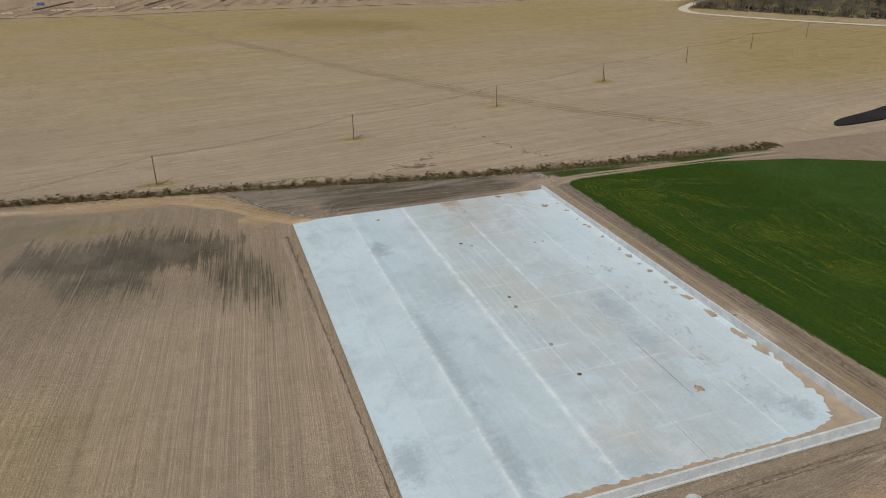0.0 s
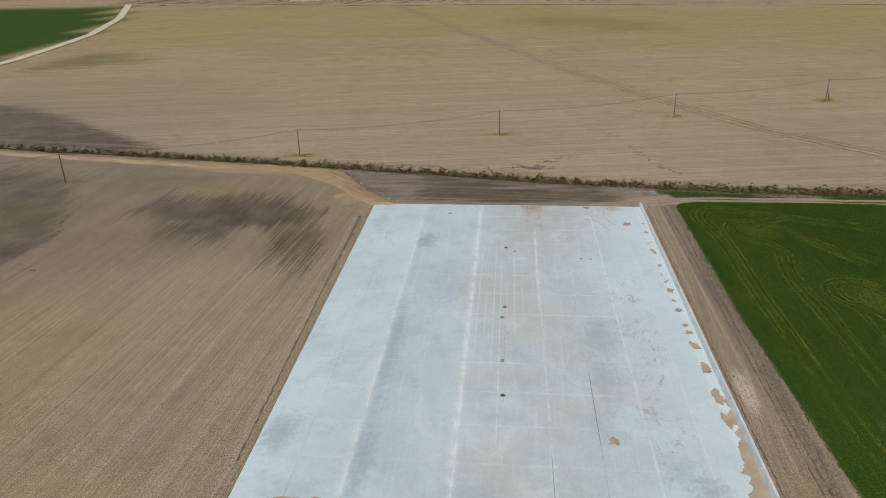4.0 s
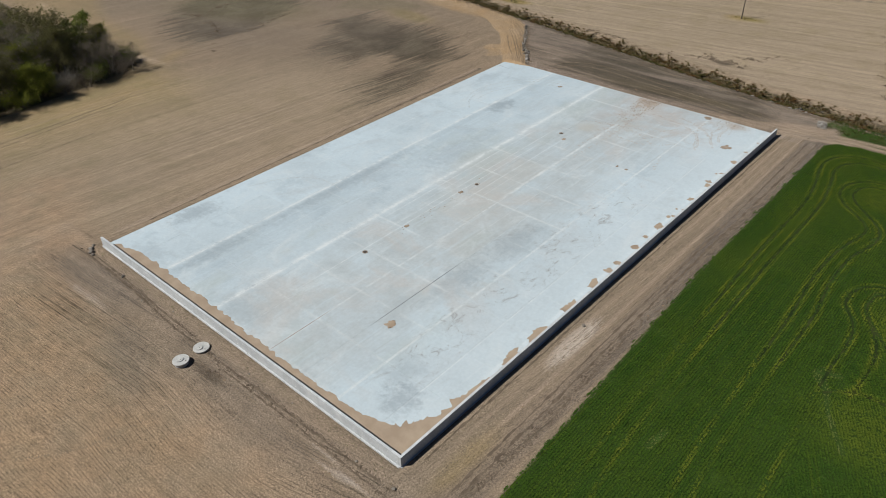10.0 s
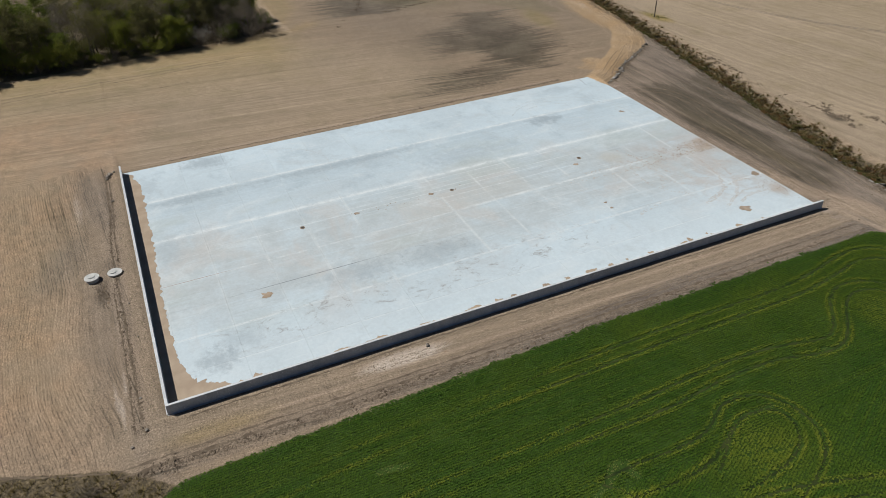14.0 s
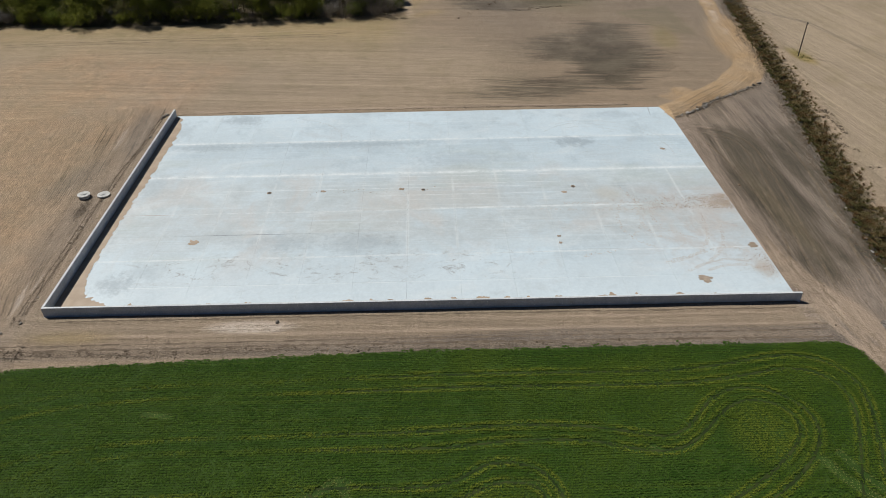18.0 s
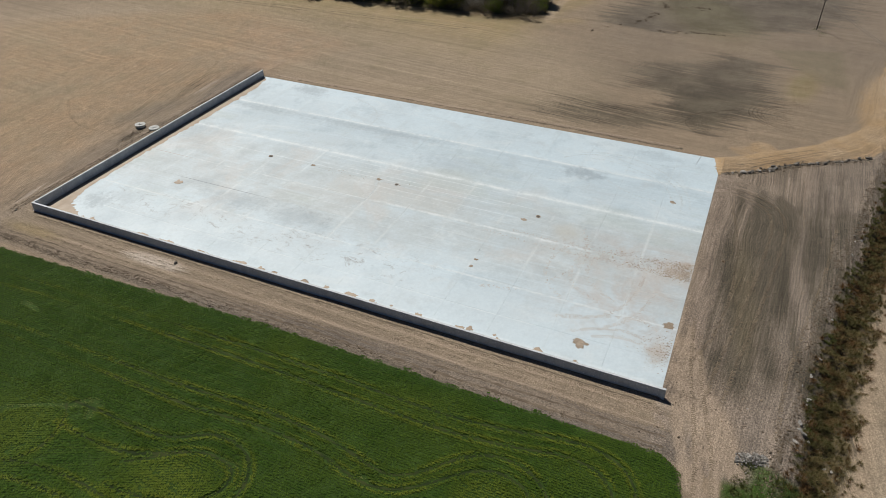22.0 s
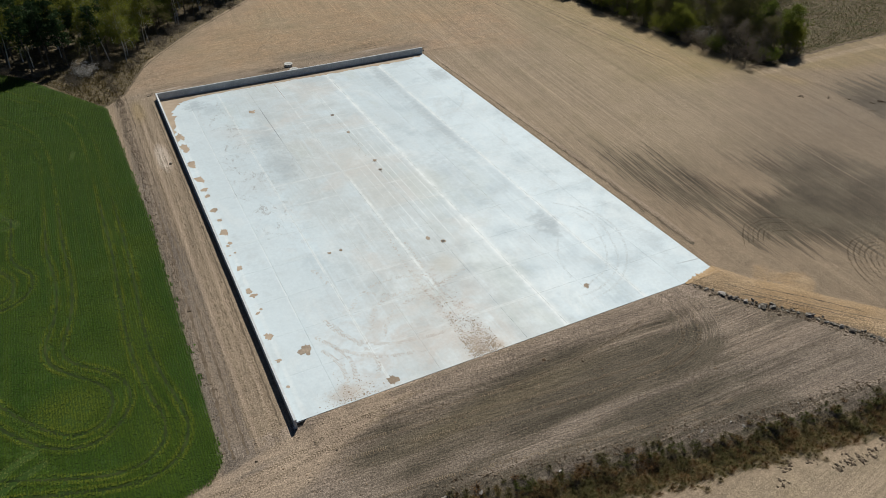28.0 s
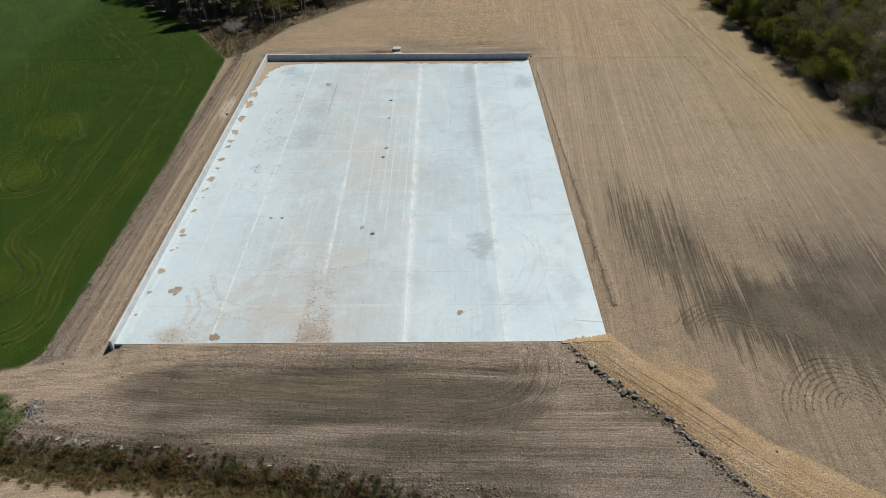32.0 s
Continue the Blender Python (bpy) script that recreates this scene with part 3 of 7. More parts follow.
        c = g.mix(g.math("MULTIPLY", m, depth), c, (0.585, 0.622, 0.630))
    yj = g.math("ABSOLUTE", g.math("SUBTRACT", g.math("FRACT", g.math("MULTIPLY_ADD", y, 1 / 7.2, -61.7 / 7.2 + 20.5)), 0.5))
    yj = g.math("ADD", yj, g.math("MULTIPLY", ragged, 0.02))
    m = g.math("MULTIPLY", g.step(yj, 0.0, 0.05, 1.0, 0.0), g.math("MULTIPLY", g.step(g.noise(0.13, 4, 0.7), 0.40, 0.62), g.math("MULTIPLY_ADD", band(x, 39, 63.5, 1), 0.30, 0.10)))
    c = g.mix(m, c, (0.555, 0.588, 0.592))
    # open saw cuts, dark or rusty with dirt
    for jx, y0, y1, hue in ((57.3, 66, 81, (0.16, 0.17, 0.18)), (51.3, 54, 63, (0.26, 0.19, 0.16))):
        off = g.math("ABSOLUTE", g.math("SUBTRACT", x, jx))
        m = g.math("MULTIPLY", g.step(off, 0.03, 0.11, 1.0, 0.0), band(y, y0, y1, 2))
        c = g.mix(g.math("MULTIPLY", m, g.step(fine, 0.3, 0.6, 0.25, 0.8)), c, hue)
    off = g.math("ABSOLUTE", g.math("MULTIPLY_ADD", x, 0.11, g.math("SUBTRACT", y, 146.1)))
    c = g.mix(g.math("MULTIPLY", g.math("MULTIPLY", g.step(off, 0.05, 0.16, 1.0, 0.0), g.step(x, 17, 19.5, 1.0, 0.0)), 0.6), c, (0.22, 0.24, 0.26))
    c = g.mix(0.13, c, g.mix(fine, (0.15, 0.15, 0.15), (0.9, 0.9, 0.9)), "OVERLAY")
    c = g.mix(0.10, c, g.mix(grain, (0.1, 0.1, 0.1), (0.95, 0.95, 0.95)), "OVERLAY")
    c = g.mix(g.step(speck, 0.69, 0.80, 0.0, 0.3), c, (0.28, 0.28, 0.275))
    g.bump(fine, 0.15, 0.01)
    return g.done(c, g.step(blot, 0.3, 0.7, 0.48, 0.62))


SOIL = soil_material()
SLAB = concrete_slab_material()
WALL = grained("cast_concrete", (0.375, 0.395, 0.410), (0.465, 0.485, 0.497), 0.7, 0.75, 0.3, 5.0, 0.006, 0.06)
PATCH = grained("pale_mortar", (0.66, 0.66, 0.63), (0.74, 0.74, 0.71), 4.0, 0.8)
PRECAST = grained("precast_concrete", (0.32, 0.325, 0.315), (0.42, 0.42, 0.405), 2.0, 0.8, 0.25, 14.0, 0.004)
STONE = grained("field_stone", (0.125, 0.110, 0.094), (0.245, 0.220, 0.188), 1.6, 0.85, 0.25, 9.0, 0.02, 0.4)
PALE_STONE = grained("broken_concrete", (0.19, 0.178, 0.16), (0.32, 0.30, 0.275), 1.6, 0.85, 0.25, 9.0, 0.02, 0.35)
CLOD = grained("soil_clods", (0.150, 0.108, 0.072), (0.235, 0.170, 0.115), 0.8, 0.95, 0.1, 8.0, 0.02)
DARK_CLOD = grained("dark_clods", (0.088, 0.068, 0.050), (0.150, 0.118, 0.086), 0.8, 0.95, 0.1, 8.0, 0.02)
PRINT = grained("faint_mud_print", (0.310, 0.280, 0.252), (0.405, 0.390, 0.370), 0.8, 0.9, 0.15, 6.0)
FAINT = grained("faint_rubber", (0.335, 0.365, 0.375), (0.400, 0.440, 0.460), 0.5, 0.8, 0.2, 4.0)
LUG = grained("pressed_soil", (0.125, 0.098, 0.070), (0.205, 0.160, 0.112), 0.5, 0.95, 0.1, 6.0)
MUD = grained("dried_mud", (0.200, 0.158, 0.120), (0.290, 0.240, 0.190), 0.8, 0.9, 0.15, 6.0)
SAND = grained("orange_sand", (0.285, 0.195, 0.110), (0.365, 0.268, 0.170), 0.6, 0.95, 0.1, 5.0, 0.03)
# tramline colour, darkened to hold the shade between the plants
TRACK_SHADE = grained("pressed_track", (0.010, 0.020, 0.004), (0.034, 0.044, 0.011), 0.5, 0.9, 0.15, 6.0)
BARK = grained("dark_bark", (0.066, 0.054, 0.042), (0.135, 0.112, 0.088), 1.5, 0.9, 0.2, 8.0)
BIRCH_BARK = grained("birch_bark", (0.30, 0.28, 0.25), (0.55, 0.53, 0.49), 2.0, 0.8, 0.2, 7.0)
TWIG = grained("bare_twigs", (0.115, 0.094, 0.074), (0.205, 0.170, 0.132), 1.0, 0.9, 0.2, 6.0)
POLE_WOOD = grained("weathered_pole", (0.055, 0.048, 0.040), (0.110, 0.095, 0.080), 1.2, 0.85, 0.2, 12.0)
METAL = grained("galvanised_steel", (0.28, 0.29, 0.30), (0.38, 0.39, 0.40), 3.0, 0.5, 0.5)
WIRE = grained("dark_wire", (0.05, 0.05, 0.05), (0.08, 0.08, 0.08), 3.0, 0.6, 0.4)
IRON = grained("cast_iron", (0.035, 0.03, 0.027), (0.085, 0.07, 0.06), 6.0, 0.7, 0.4)
TRACK = grained("trodden_soil", (0.225, 0.172, 0.106), (0.290, 0.226, 0.146), 0.15, 0.95, 0.1, 2.0)
ROAD = grained("gravel_road", (0.37, 0.32, 0.25), (0.46, 0.40, 0.32), 0.2, 0.95, 0.15, 3.0)
WHITE = grained("white_cladding", (0.70, 0.71, 0.72), (0.80, 0.80, 0.80), 0.3, 0.6, 0.3)
SHEET = grained("white_sheeting", (0.68, 0.69, 0.69), (0.80, 0.80, 0.80), 0.3, 0.45, 0.4)
ROOF = grained("grey_roofing", (0.20, 0.21, 0.23), (0.28, 0.29, 0.31), 0.4, 0.6, 0.3)
BRICK = grained("red_brick", (0.26, 0.085, 0.055), (0.34, 0.13, 0.09), 0.8, 0.85, 0.2)
PLANK = grained("shuttering_timber", (0.36, 0.29, 0.20), (0.48, 0.40, 0.29), 0.5, 0.85, 0.2)
BLUE = grained("blue_paint", (0.03, 0.07, 0.20), (0.05, 0.10, 0.26), 0.8, 0.5, 0.4)
GLASS = grained("window_glass", (0.03, 0.04, 0.05), (0.05, 0.06, 0.07), 0.8, 0.12, 0.6)
RUBBER = grained("tyre_rubber", (0.02, 0.02, 0.02), (0.035, 0.035, 0.035), 3.0, 0.8, 0.3)

CROP_LEAF = crop_material()
FRESH = leafy("fresh_leaves", (0.098, 0.116, 0.020), (0.215, 0.225, 0.042), 0.5)
GREEN = leafy("young_leaves", (0.086, 0.118, 0.022), (0.185, 0.215, 0.045), 0.4)
OLIVE = leafy("opening_buds", (0.090, 0.090, 0.036), (0.185, 0.170, 0.070), 0.4)
NEEDLE = leafy("pine_needles", (0.022, 0.046, 0.018), (0.054, 0.088, 0.032), 0.2)
BLOSSOM = leafy("white_blossom", (0.36, 0.345, 0.32), (0.66, 0.64, 0.61), 0.35)
DRY_GRASS = leafy("dry_grass", (0.078, 0.062, 0.026), (0.205, 0.158, 0.072), 0.25)
DITCH_GRASS = leafy("shaded_grass", (0.040, 0.039, 0.014), (0.122, 0.108, 0.043), 0.3)
RUST_GRASS = leafy("rusty_stalks", (0.062, 0.034, 0.014), (0.190, 0.112, 0.050), 0.25)
HAZE = leafy("twig_tips", (0.120, 0.104, 0.080), (0.235, 0.205, 0.160), 0.35)
DULL_GRASS = leafy("old_grass", (0.040, 0.052, 0.013), (0.112, 0.118, 0.036), 0.3)


def puddle_material():
    g = Graph("muddy_water", 0.5, 0.2)
    c = g.mix(g.step(g.noise(0.5, 4), 0.35, 0.7), (0.290, 0.225, 0.165), (0.345, 0.275, 0.205))
    return g.done(c, g.step(g.noise(0.8, 4), 0.4, 0.7, 0.45, 0.65))


PUDDLE = puddle_material()
POND = grained("pond_water", (0.018, 0.015, 0.013), (0.030, 0.025, 0.020), 0.1, 0.5, 0.05)


# ---- ground: one sheet to the horizon ----
def spread(lo, hi, near):
    """Grid lines: even in the middle, ever wider towards 3 km."""
    mid = np.arange(lo, hi + near / 2, near)
    far, d = [], near
    while (far[-1] if far else 0) < 3000:
        d *= 1.13
        far.append((far[-1] if far else 0) + d)
    far = np.array(far)
    return np.concatenate([lo - far[::-1], mid, mid[-1] + far])


def build_ground():
    xs, ys = spread(-60, 112, 0.55), spread(0, 196, 0.55)
    xs = np.concatenate([xs[xs < 112.3], np.arange(113, 190, 1.1), xs[xs > 191]])
    gx, gy = [a.ravel() for a in np.meshgrid(xs, ys)]
    nx, ny = len(xs), len(ys)
    i = np.arange(nx * ny).reshape(ny, nx)
    quads = np.stack([i[:-1, :-1], i[:-1, 1:], i[1:, 1:], i[1:, :-1]], -1).reshape(-1, 4)
    me = fast_mesh("ground", np.stack([gx, gy, ground_z(gx, gy)], -1), quads, True)
    w1, w2, w3 = waves(gx, gy, 5, 11), waves(gx, gy, 22, 12), waves(gx, gy, 70, 13)
    dd, _ = seg_dist(gx, gy, DITCH)
    ditch_y = np.interp(gx, [p[0] for p in DITCH], [p[1] for p in DITCH])
    north = gy > ditch_y
    # sand: the ramp and haul road, spoil by the pond, strips of the far site
    r, run = seg_dist(gx, gy, RAMP)
    half = np.where(run < 10, 2.6, np.where(run < 32, 3.3, 2.4))
    sand = np.where(gx > -34, 0, np.clip(1.3 - r / half + 0.12 * w1, 0, 1))
    sand = np.maximum(sand, soft(gx, gy, SAND_RAMP, 0.8))
    sand = np.maximum(sand, 0.7 * ellipse(gx, gy, 6.2, 154.2, 3.0, 2.6, 30) + 0.5 * ellipse(gx, gy, 9, 150.5, 3.5, 2.0, 40))
    sand = np.maximum(sand, 0.42 * soft(gx, gy, [(134, 156), (140, 161.5), (160, 166), (182, 176), (196, 184), (230, 196), (250, 190), (230, 172), (200, 168), (184, 166), (160, 158)], 5))
    sand = np.maximum(sand, 0.62 * ellipse(gx, gy, -24, 177, 26, 8, -6) * (~north))
    lot = soft(gx, gy, LOT, 8)
    beds = 0.5 + 0.5 * np.sin((gx * 0.97 - gy * 0.24) * 6.28 / 26)
    sand = np.maximum(sand, lot * (0.12 + 0.40 * (beds > 0.80)))
    # wet ground, and bank shade put in as dark colour
    def drawn_out(poly, edge):
        """An outline whose edge fades far along the rows and little across them."""
        return soft(gx, gy * 0.35, [(px, py * 0.35) for px, py in poly], edge)

    wet_shade = 0.88 * drawn_out([(-41, 143), (-38, 154.5), (-27, 153.5), (-17, 155), (-5, 150.5), (4, 144), (0, 135), (-8, 133), (-16, 131), (-27, 135)], 4.2)
    wet_shade = np.maximum(wet_shade, 0.58 * drawn_out([(-12, 139), (1, 143), (7, 133), (10, 119), (7, 108), (0, 114), (-4, 122), (-9, 128)], 5))
    wet_shade = np.maximum(wet_shade, 0.75 * drawn_out([(-12, 123), (-18, 125), (-27, 125), (-32, 136), (-22, 145), (-13, 138)], 5))
    wet_shade = np.maximum(wet_shade, 1.15 * drawn_out([(-106, 160), (-99, 170), (-82, 170), (-67, 159), (-57, 141), (-50, 125), (-53, 113), (-63, 112), (-80, 122), (-92, 142)], 6))
    wet_shade = np.maximum(wet_shade, 0.8 * ellipse(gx, gy, -122, 152, 32, 22, 20))
    wet_shade = wet_shade * (1 - 0.8 * ellipse(gx, gy, -8, 128.5, 3.2, 6, 8))
    ramp_x = np.interp(gy, [p[1] for p in RAMP], [p[0] for p in RAMP])
    head = (~north) * (gy > SLAB_END) * (gx > ramp_x) * (gx < 84)
    loam = head * np.clip((76 - gx) / 10, 0, 1) * np.clip((gy - SLAB_END - 0.8 - 0.02 * np.abs(gx - 45)) / 3.5, 0, 1)
    loam = loam * (0.55 + 0.5 * np.exp(-((gy - 155.6 + 0.06 * (gx - 45) - 0.8 * w2) / 3.0) ** 2) + 0.25 * waves(gx * 0.25, gy, 5, 15)) * np.clip((gx - 17) / 9, 0.55, 1)
    mauve = head * np.clip((gy - 157.5 + 0.10 * (gx - 45)) / 4, 0, 1) * np.clip(0.75 + 0.3 * waves(gx * 0.2, gy, 4, 16), 0, 1)
    loam = np.maximum(loam, lot * (0.25 + 0.15 * (beds < 0.45)))
    mauve = np.maximum(mauve, 1.2 * np.clip((gx - np.interp(gy, [50, 70, 112], [80.9, 80.6, 78.9]) - 0.3 * w2) / 0.8, 0, 1) * (gx < 83) * (gy > 50) * (gy < 152) * np.clip(0.8 + 0.3 * waves(gx, gy * 0.06, 2.2, 19), 0.3, 1.1) * np.interp(gy, [60, 115], [0.4, 1.0]))
    mauve = np.maximum(mauve, 0.85 * ellipse(gx, gy, 22, 47.6, 10, 2.6, 5) + 0.6 * ellipse(gx, gy, 40, 42.6, 7, 2.4, -22) + 0.5 * ellipse(gx, gy, 55, 47, 14, 2.4, -2))
    mauve = np.maximum(mauve, 0.5 * soft(gx, gy, [(-80, 172), (-36, 146), (-34, 122), (-42, 113), (-70, 118), (-100, 150)], 7) * (~north))
    mauve = np.maximum(mauve, 0.65 * np.clip((-4 - gx) / 50, 0, 1) * np.clip((gy - 104) / 20, 0, 1) * (~north))
    mauve = np.maximum(mauve, 0.55 * np.clip((-30 - gx) / 90, 0, 1) * np.clip((330 - gy) / 90, 0, 1) * north)
    # darker patches far out in the northern field
    far_dark = soft(gx, gy, [(-230, 256), (-168, 246), (-143, 250), (-112, 232), (-83, 211), (-60, 193), (-93, 194), (-142, 199), (-230, 212)], 12)
    wet_shade = np.maximum(wet_shade, 1.35 * far_dark * north)
    wet_shade = np.maximum(wet_shade, 0.62 * soft(gx, gy, [(-205, 345), (-190, 387), (-166, 384), (-128, 362), (-148, 347), (-185, 325)], 12))
    wet_shade = np.maximum(wet_shade, 0.8 * ellipse(gx, gy, 95, 500, 60, 34, -40))
    wet_shade = np.maximum(wet_shade, 0.8 * np.exp(-(np.where(run < 45, seg_dist(gx, gy, ROCK_LINE)[0], 99) / 0.5) ** 2) * (gx > ramp_x))
    wet_shade = np.maximum(wet_shade, np.interp(gy, [70, 110], [0.5, 0.8]) * np.exp(-((gx - 82.4 - 0.3 * w1) / 0.5) ** 2) * (gy > 44) * (gy < 152))
    wet_shade = np.maximum(wet_shade, 0.4 * np.exp(-((gy - 49.4) / 0.35) ** 2) * (gx > 12) * (gx < 77))
    wet_shade = np.maximum(wet_shade, 0.35 * ellipse(gx, gy, 30, 44, 18, 5, -8))
    wet_shade = np.maximum(wet_shade, np.maximum(np.maximum(0.8 * ellipse(gx, gy, 49.4, 47.3, 3.6, 0.9, 0), 0.3 * ellipse(gx, gy, 70, 47.2, 8, 1.4, 0)), 0.5 * ellipse(gx, gy, 42.8, 48.2, 2.6, 1.0, 0)))
    wet_shade = np.maximum(wet_shade, 1.0 * np.exp(-((gx - 12.7 - 0.15 * w1) / 0.7) ** 2) * np.clip((gy - 100) / 8, 0, 1) * (gy < 141))
    # ground darker towards the ditch bed
    wet_shade = np.maximum(wet_shade, 0.9 * np.clip(1.25 - dd / 2.7, 0, 1))
    wet_shade = np.maximum(wet_shade, 0.85 * ellipse(gx, gy, 52.4, 177.4, 2.2, 1.3, -10))
    # crevice shade along the south bank, painted as a dark line
    wet_shade = np.maximum(wet_shade, 0.9 * np.exp(-((dd - 3.7 - 0.4 * w1) / 0.45) ** 2) * (~north) * (gx > 5))
    # green cover
    grass = soft(gx, gy, CROP, 1.2)
    grass = np.maximum(grass, soft(gx, gy, FAR_GREEN, 6) * (1 - 0.9 * soft(gx, gy, [(-350, 445), (-303, 440), (-284, 411), (-300, 392), (-380, 400)], 6)) * (1 - 0.9 * ellipse(gx, gy, -257, 420, 13, 9, 10)))
    grass = np.maximum(grass, 0.34 * soft(gx, gy, [(-55, 169), (-26, 170), (-30, 161), (-49, 150)], 4) * (~north))
    grass = np.maximum(grass, 0.3 * soft(gx, gy, [(-205, 340), (-188, 392), (-150, 388), (-120, 362), (-150, 345), (-185, 322)], 14))
    grass = np.maximum(grass, 0.3 * soft(gx, gy, FALLOW, 2) * (0.8 + 0.5 * w1))
    grass = np.maximum(grass, 0.28 * np.clip(1 - np.abs(dd - 2.2) / 2.2, 0, 1) * (0.7 + 0.4 * w1))
    grass = np.maximum(grass, 0.85 * soft(gx, gy, [(79, 157), (84, 154.5), (90, 152.6), (150, 152), (150, 160), (82, 165)], 1.5) * (0.75 + 0.3 * w2))
    grass = np.maximum(grass, 0.16 * np.clip((gy - 300) / 260, 0, 1) * (1 - lot))
    grass = np.maximum(grass, 0.32 * ellipse(gx, gy, -27, 160, 10, 3.5, -6) * (~north))
    grass = np.maximum(grass, 0.33 * ellipse(gx, gy, -70, 136, 30, 14, 24))
    grass = np.maximum(grass, 0.2 * np.clip(1 - np.abs(seg_dist(gx, gy, [(-34, 6), (-36, 45), (-40, 75), (-43, 92), (-30, 100)])[0]) / 4.5, 0, 1))
    grass = np.maximum(grass, 0.17 * ellipse(gx, gy, 48, 30, 40, 11, 32))
    grass = np.maximum(grass, 0.07 * ellipse(gx, gy, 44, 155, 26, 4.5, -3) * head)
    for px, py in POLES[1:]:
        grass = np.maximum(grass, 0.24 * ellipse(gx, gy, px + 1.5, py + 0.8, 7.5, 2.2 + 0.006 * py, 8))
    grass = np.maximum(grass, lot * 0.25 * (beds < 0.45))
    grass = np.maximum(grass, 0.38 * soft(gx, gy, [(365, 470), (425, 350), (700, 200), (700, 640), (400, 600)], 8))
    grass = np.maximum(grass, 0.42 * soft(gx, gy, [(-330, 640), (-120, 600), (60, 590), (170, 570), (170, 600), (40, 622), (-60, 628), (-330, 668)], 24) * (0.8 + 0.3 * w3))
    grass = np.maximum(grass, 0.16 * soft(gx, gy, [(240, 225), (420, 240), (380, 380), (330, 420), (300, 330)], 50))
    # pale drilled field, leaf litter, wheel tracks
    pale = np.clip(np.maximum(north * 1.0, 0), 0, 1) * np.clip((dd - 2.5) / 2.5, 0, 1)
    pale = np.maximum(pale, 0.45 * (gx > X1) * (gx < 79))
    pale = np.maximum(pale, 0.62 * soft(gx, gy, [(-38, 10), (10, -40), (40, -6), (72, 30), (80, 46), (14, 50), (14, 120), (-20, 120), (-40, 90)], 14))
    pale = np.maximum(pale, 0.55 * ellipse(gx, gy, 78.6, 77, 1.5, 9) + 0.4 * ellipse(gx, gy, 77.6, 120, 1.6, 20))
    litter = np.maximum(soft(gx, gy, FOREST, 3.0), soft(gx, gy, COPSE, 3.0))
    litter = np.maximum(litter, soft(gx, gy, [(88, 50), (85.2, 52.2), (80.5, 46.8), (73.3, 28.5), (59, 10), (41, -9), (50, -9), (70, 10), (84, 22), (102, 26)], 1.2))
    litter = np.maximum(litter, 0.75 * np.clip(1.3 - dd / 3.0, 0, 1) * (1 - sand))
    litter = np.maximum(litter, 0.95 * soft(gx, gy, FALLOW, 1.5))
    litter = np.maximum(litter, soft(gx, gy, [(366, 492), (436, 358), (480, 290), (700, 200), (900, 300), (900, 700), (430, 580)], 6))
    track = np.zeros(len(gx))
    for line, wide in SOIL_TRACKS:
        d, _ = seg_dist(gx, gy, line)
        track = np.maximum(track, np.clip(1.25 - d / wide, 0, 1))
    track = np.maximum(track, 0.55 * north * np.clip(1 - np.abs(dd - 7) / 5, 0, 1))
    grass = grass * (1 - np.clip(1.3 * track, 0, 1) * (gx > 76) * (gy > 149))
    # furrows: along y west of the slab and to the south; along x by the south wall, on the headland and in the far field
    c1, c2 = np.cos(radians(-5)), np.sin(radians(-5))
    row, along = gx * c1 + gy * c2, gy * c1 - gx * c2
    turned = (gy < Y0) & (gx > 9 + 0.25 * (52 - gy)) & (gy > 14)
    lane = (gx > X1) & (gx < 83) & (gy < 150) & (gy > 47)
    k = (turned | ((gy > SLAB_END) & (gx > ramp_x)) | north) & ~lane
    tilt = np.where(turned, 0.085, np.where(north, 0.16, -0.05))
    row, along = np.where(k, gy - tilt * gx, row), np.where(k, gx + tilt * gy, along)
    on_ramp = (sand > 0.25) & (run < 80) & (gy > SLAB_END - 1)
    side = np.where(gx > ramp_x, 1.0, -1.0)
    row, along = np.where(on_ramp, r * side, row), np.where(on_ramp, run, along)
    # rows sweep about where the machine turned, south of the wall
    sweep = np.where(turned, 0.25 * waves(gx, gy, 34, 18) + 1.5 * ellipse(gx, gy, 61.5, 39.5, 11, 8), 0)
    row = row + sweep
    # the headland's rows sweep round towards the slab's west end
    d, turn = np.hypot(gx - 31, gy - 150.6), np.arctan2(gy - 150.6, gx - 31)
    near = (head > 0) & (d < 10.5) & (d > 4) & (gx < 32)
    row, along = np.where(near, d, row), np.where(near, turn * 8.0, along)
    row = row + 0.08 * w2 + head * (0.6 * waves(gx * 0.6, gy, 34, 20) + 0.15 * waves(gx, gy, 13, 21))
    dashes = (turned & (gy < 48)) * np.clip((48.5 - gy) / 4, 0, 1) * np.clip(0.85 + 0.3 * w2 + 0.2 * w3, 0.3, 1) * (1 - litter)
    depth = np.where(k, np.where(north, 0.75, 0.5), 0.95) * (1 - 0.9 * np.clip(sand, 0, 1)) * (1 - litter) * (1 - np.clip(grass * 1.3, 0, 1))
    depth = np.where(turned, depth * np.clip((gx - 9 - 0.25 * (52 - gy)) / 6, 0.1, 1), depth)
    depth = np.where(lane, 0.75, depth) * np.where(gx > 66, np.clip(np.abs(gy - 47) / 4, 0.1, 1), 1) * np.clip(1.3 - np.hypot(gx - 45, gy - 100) / 400, 0.35, 1)
    one = np.ones(len(gx))
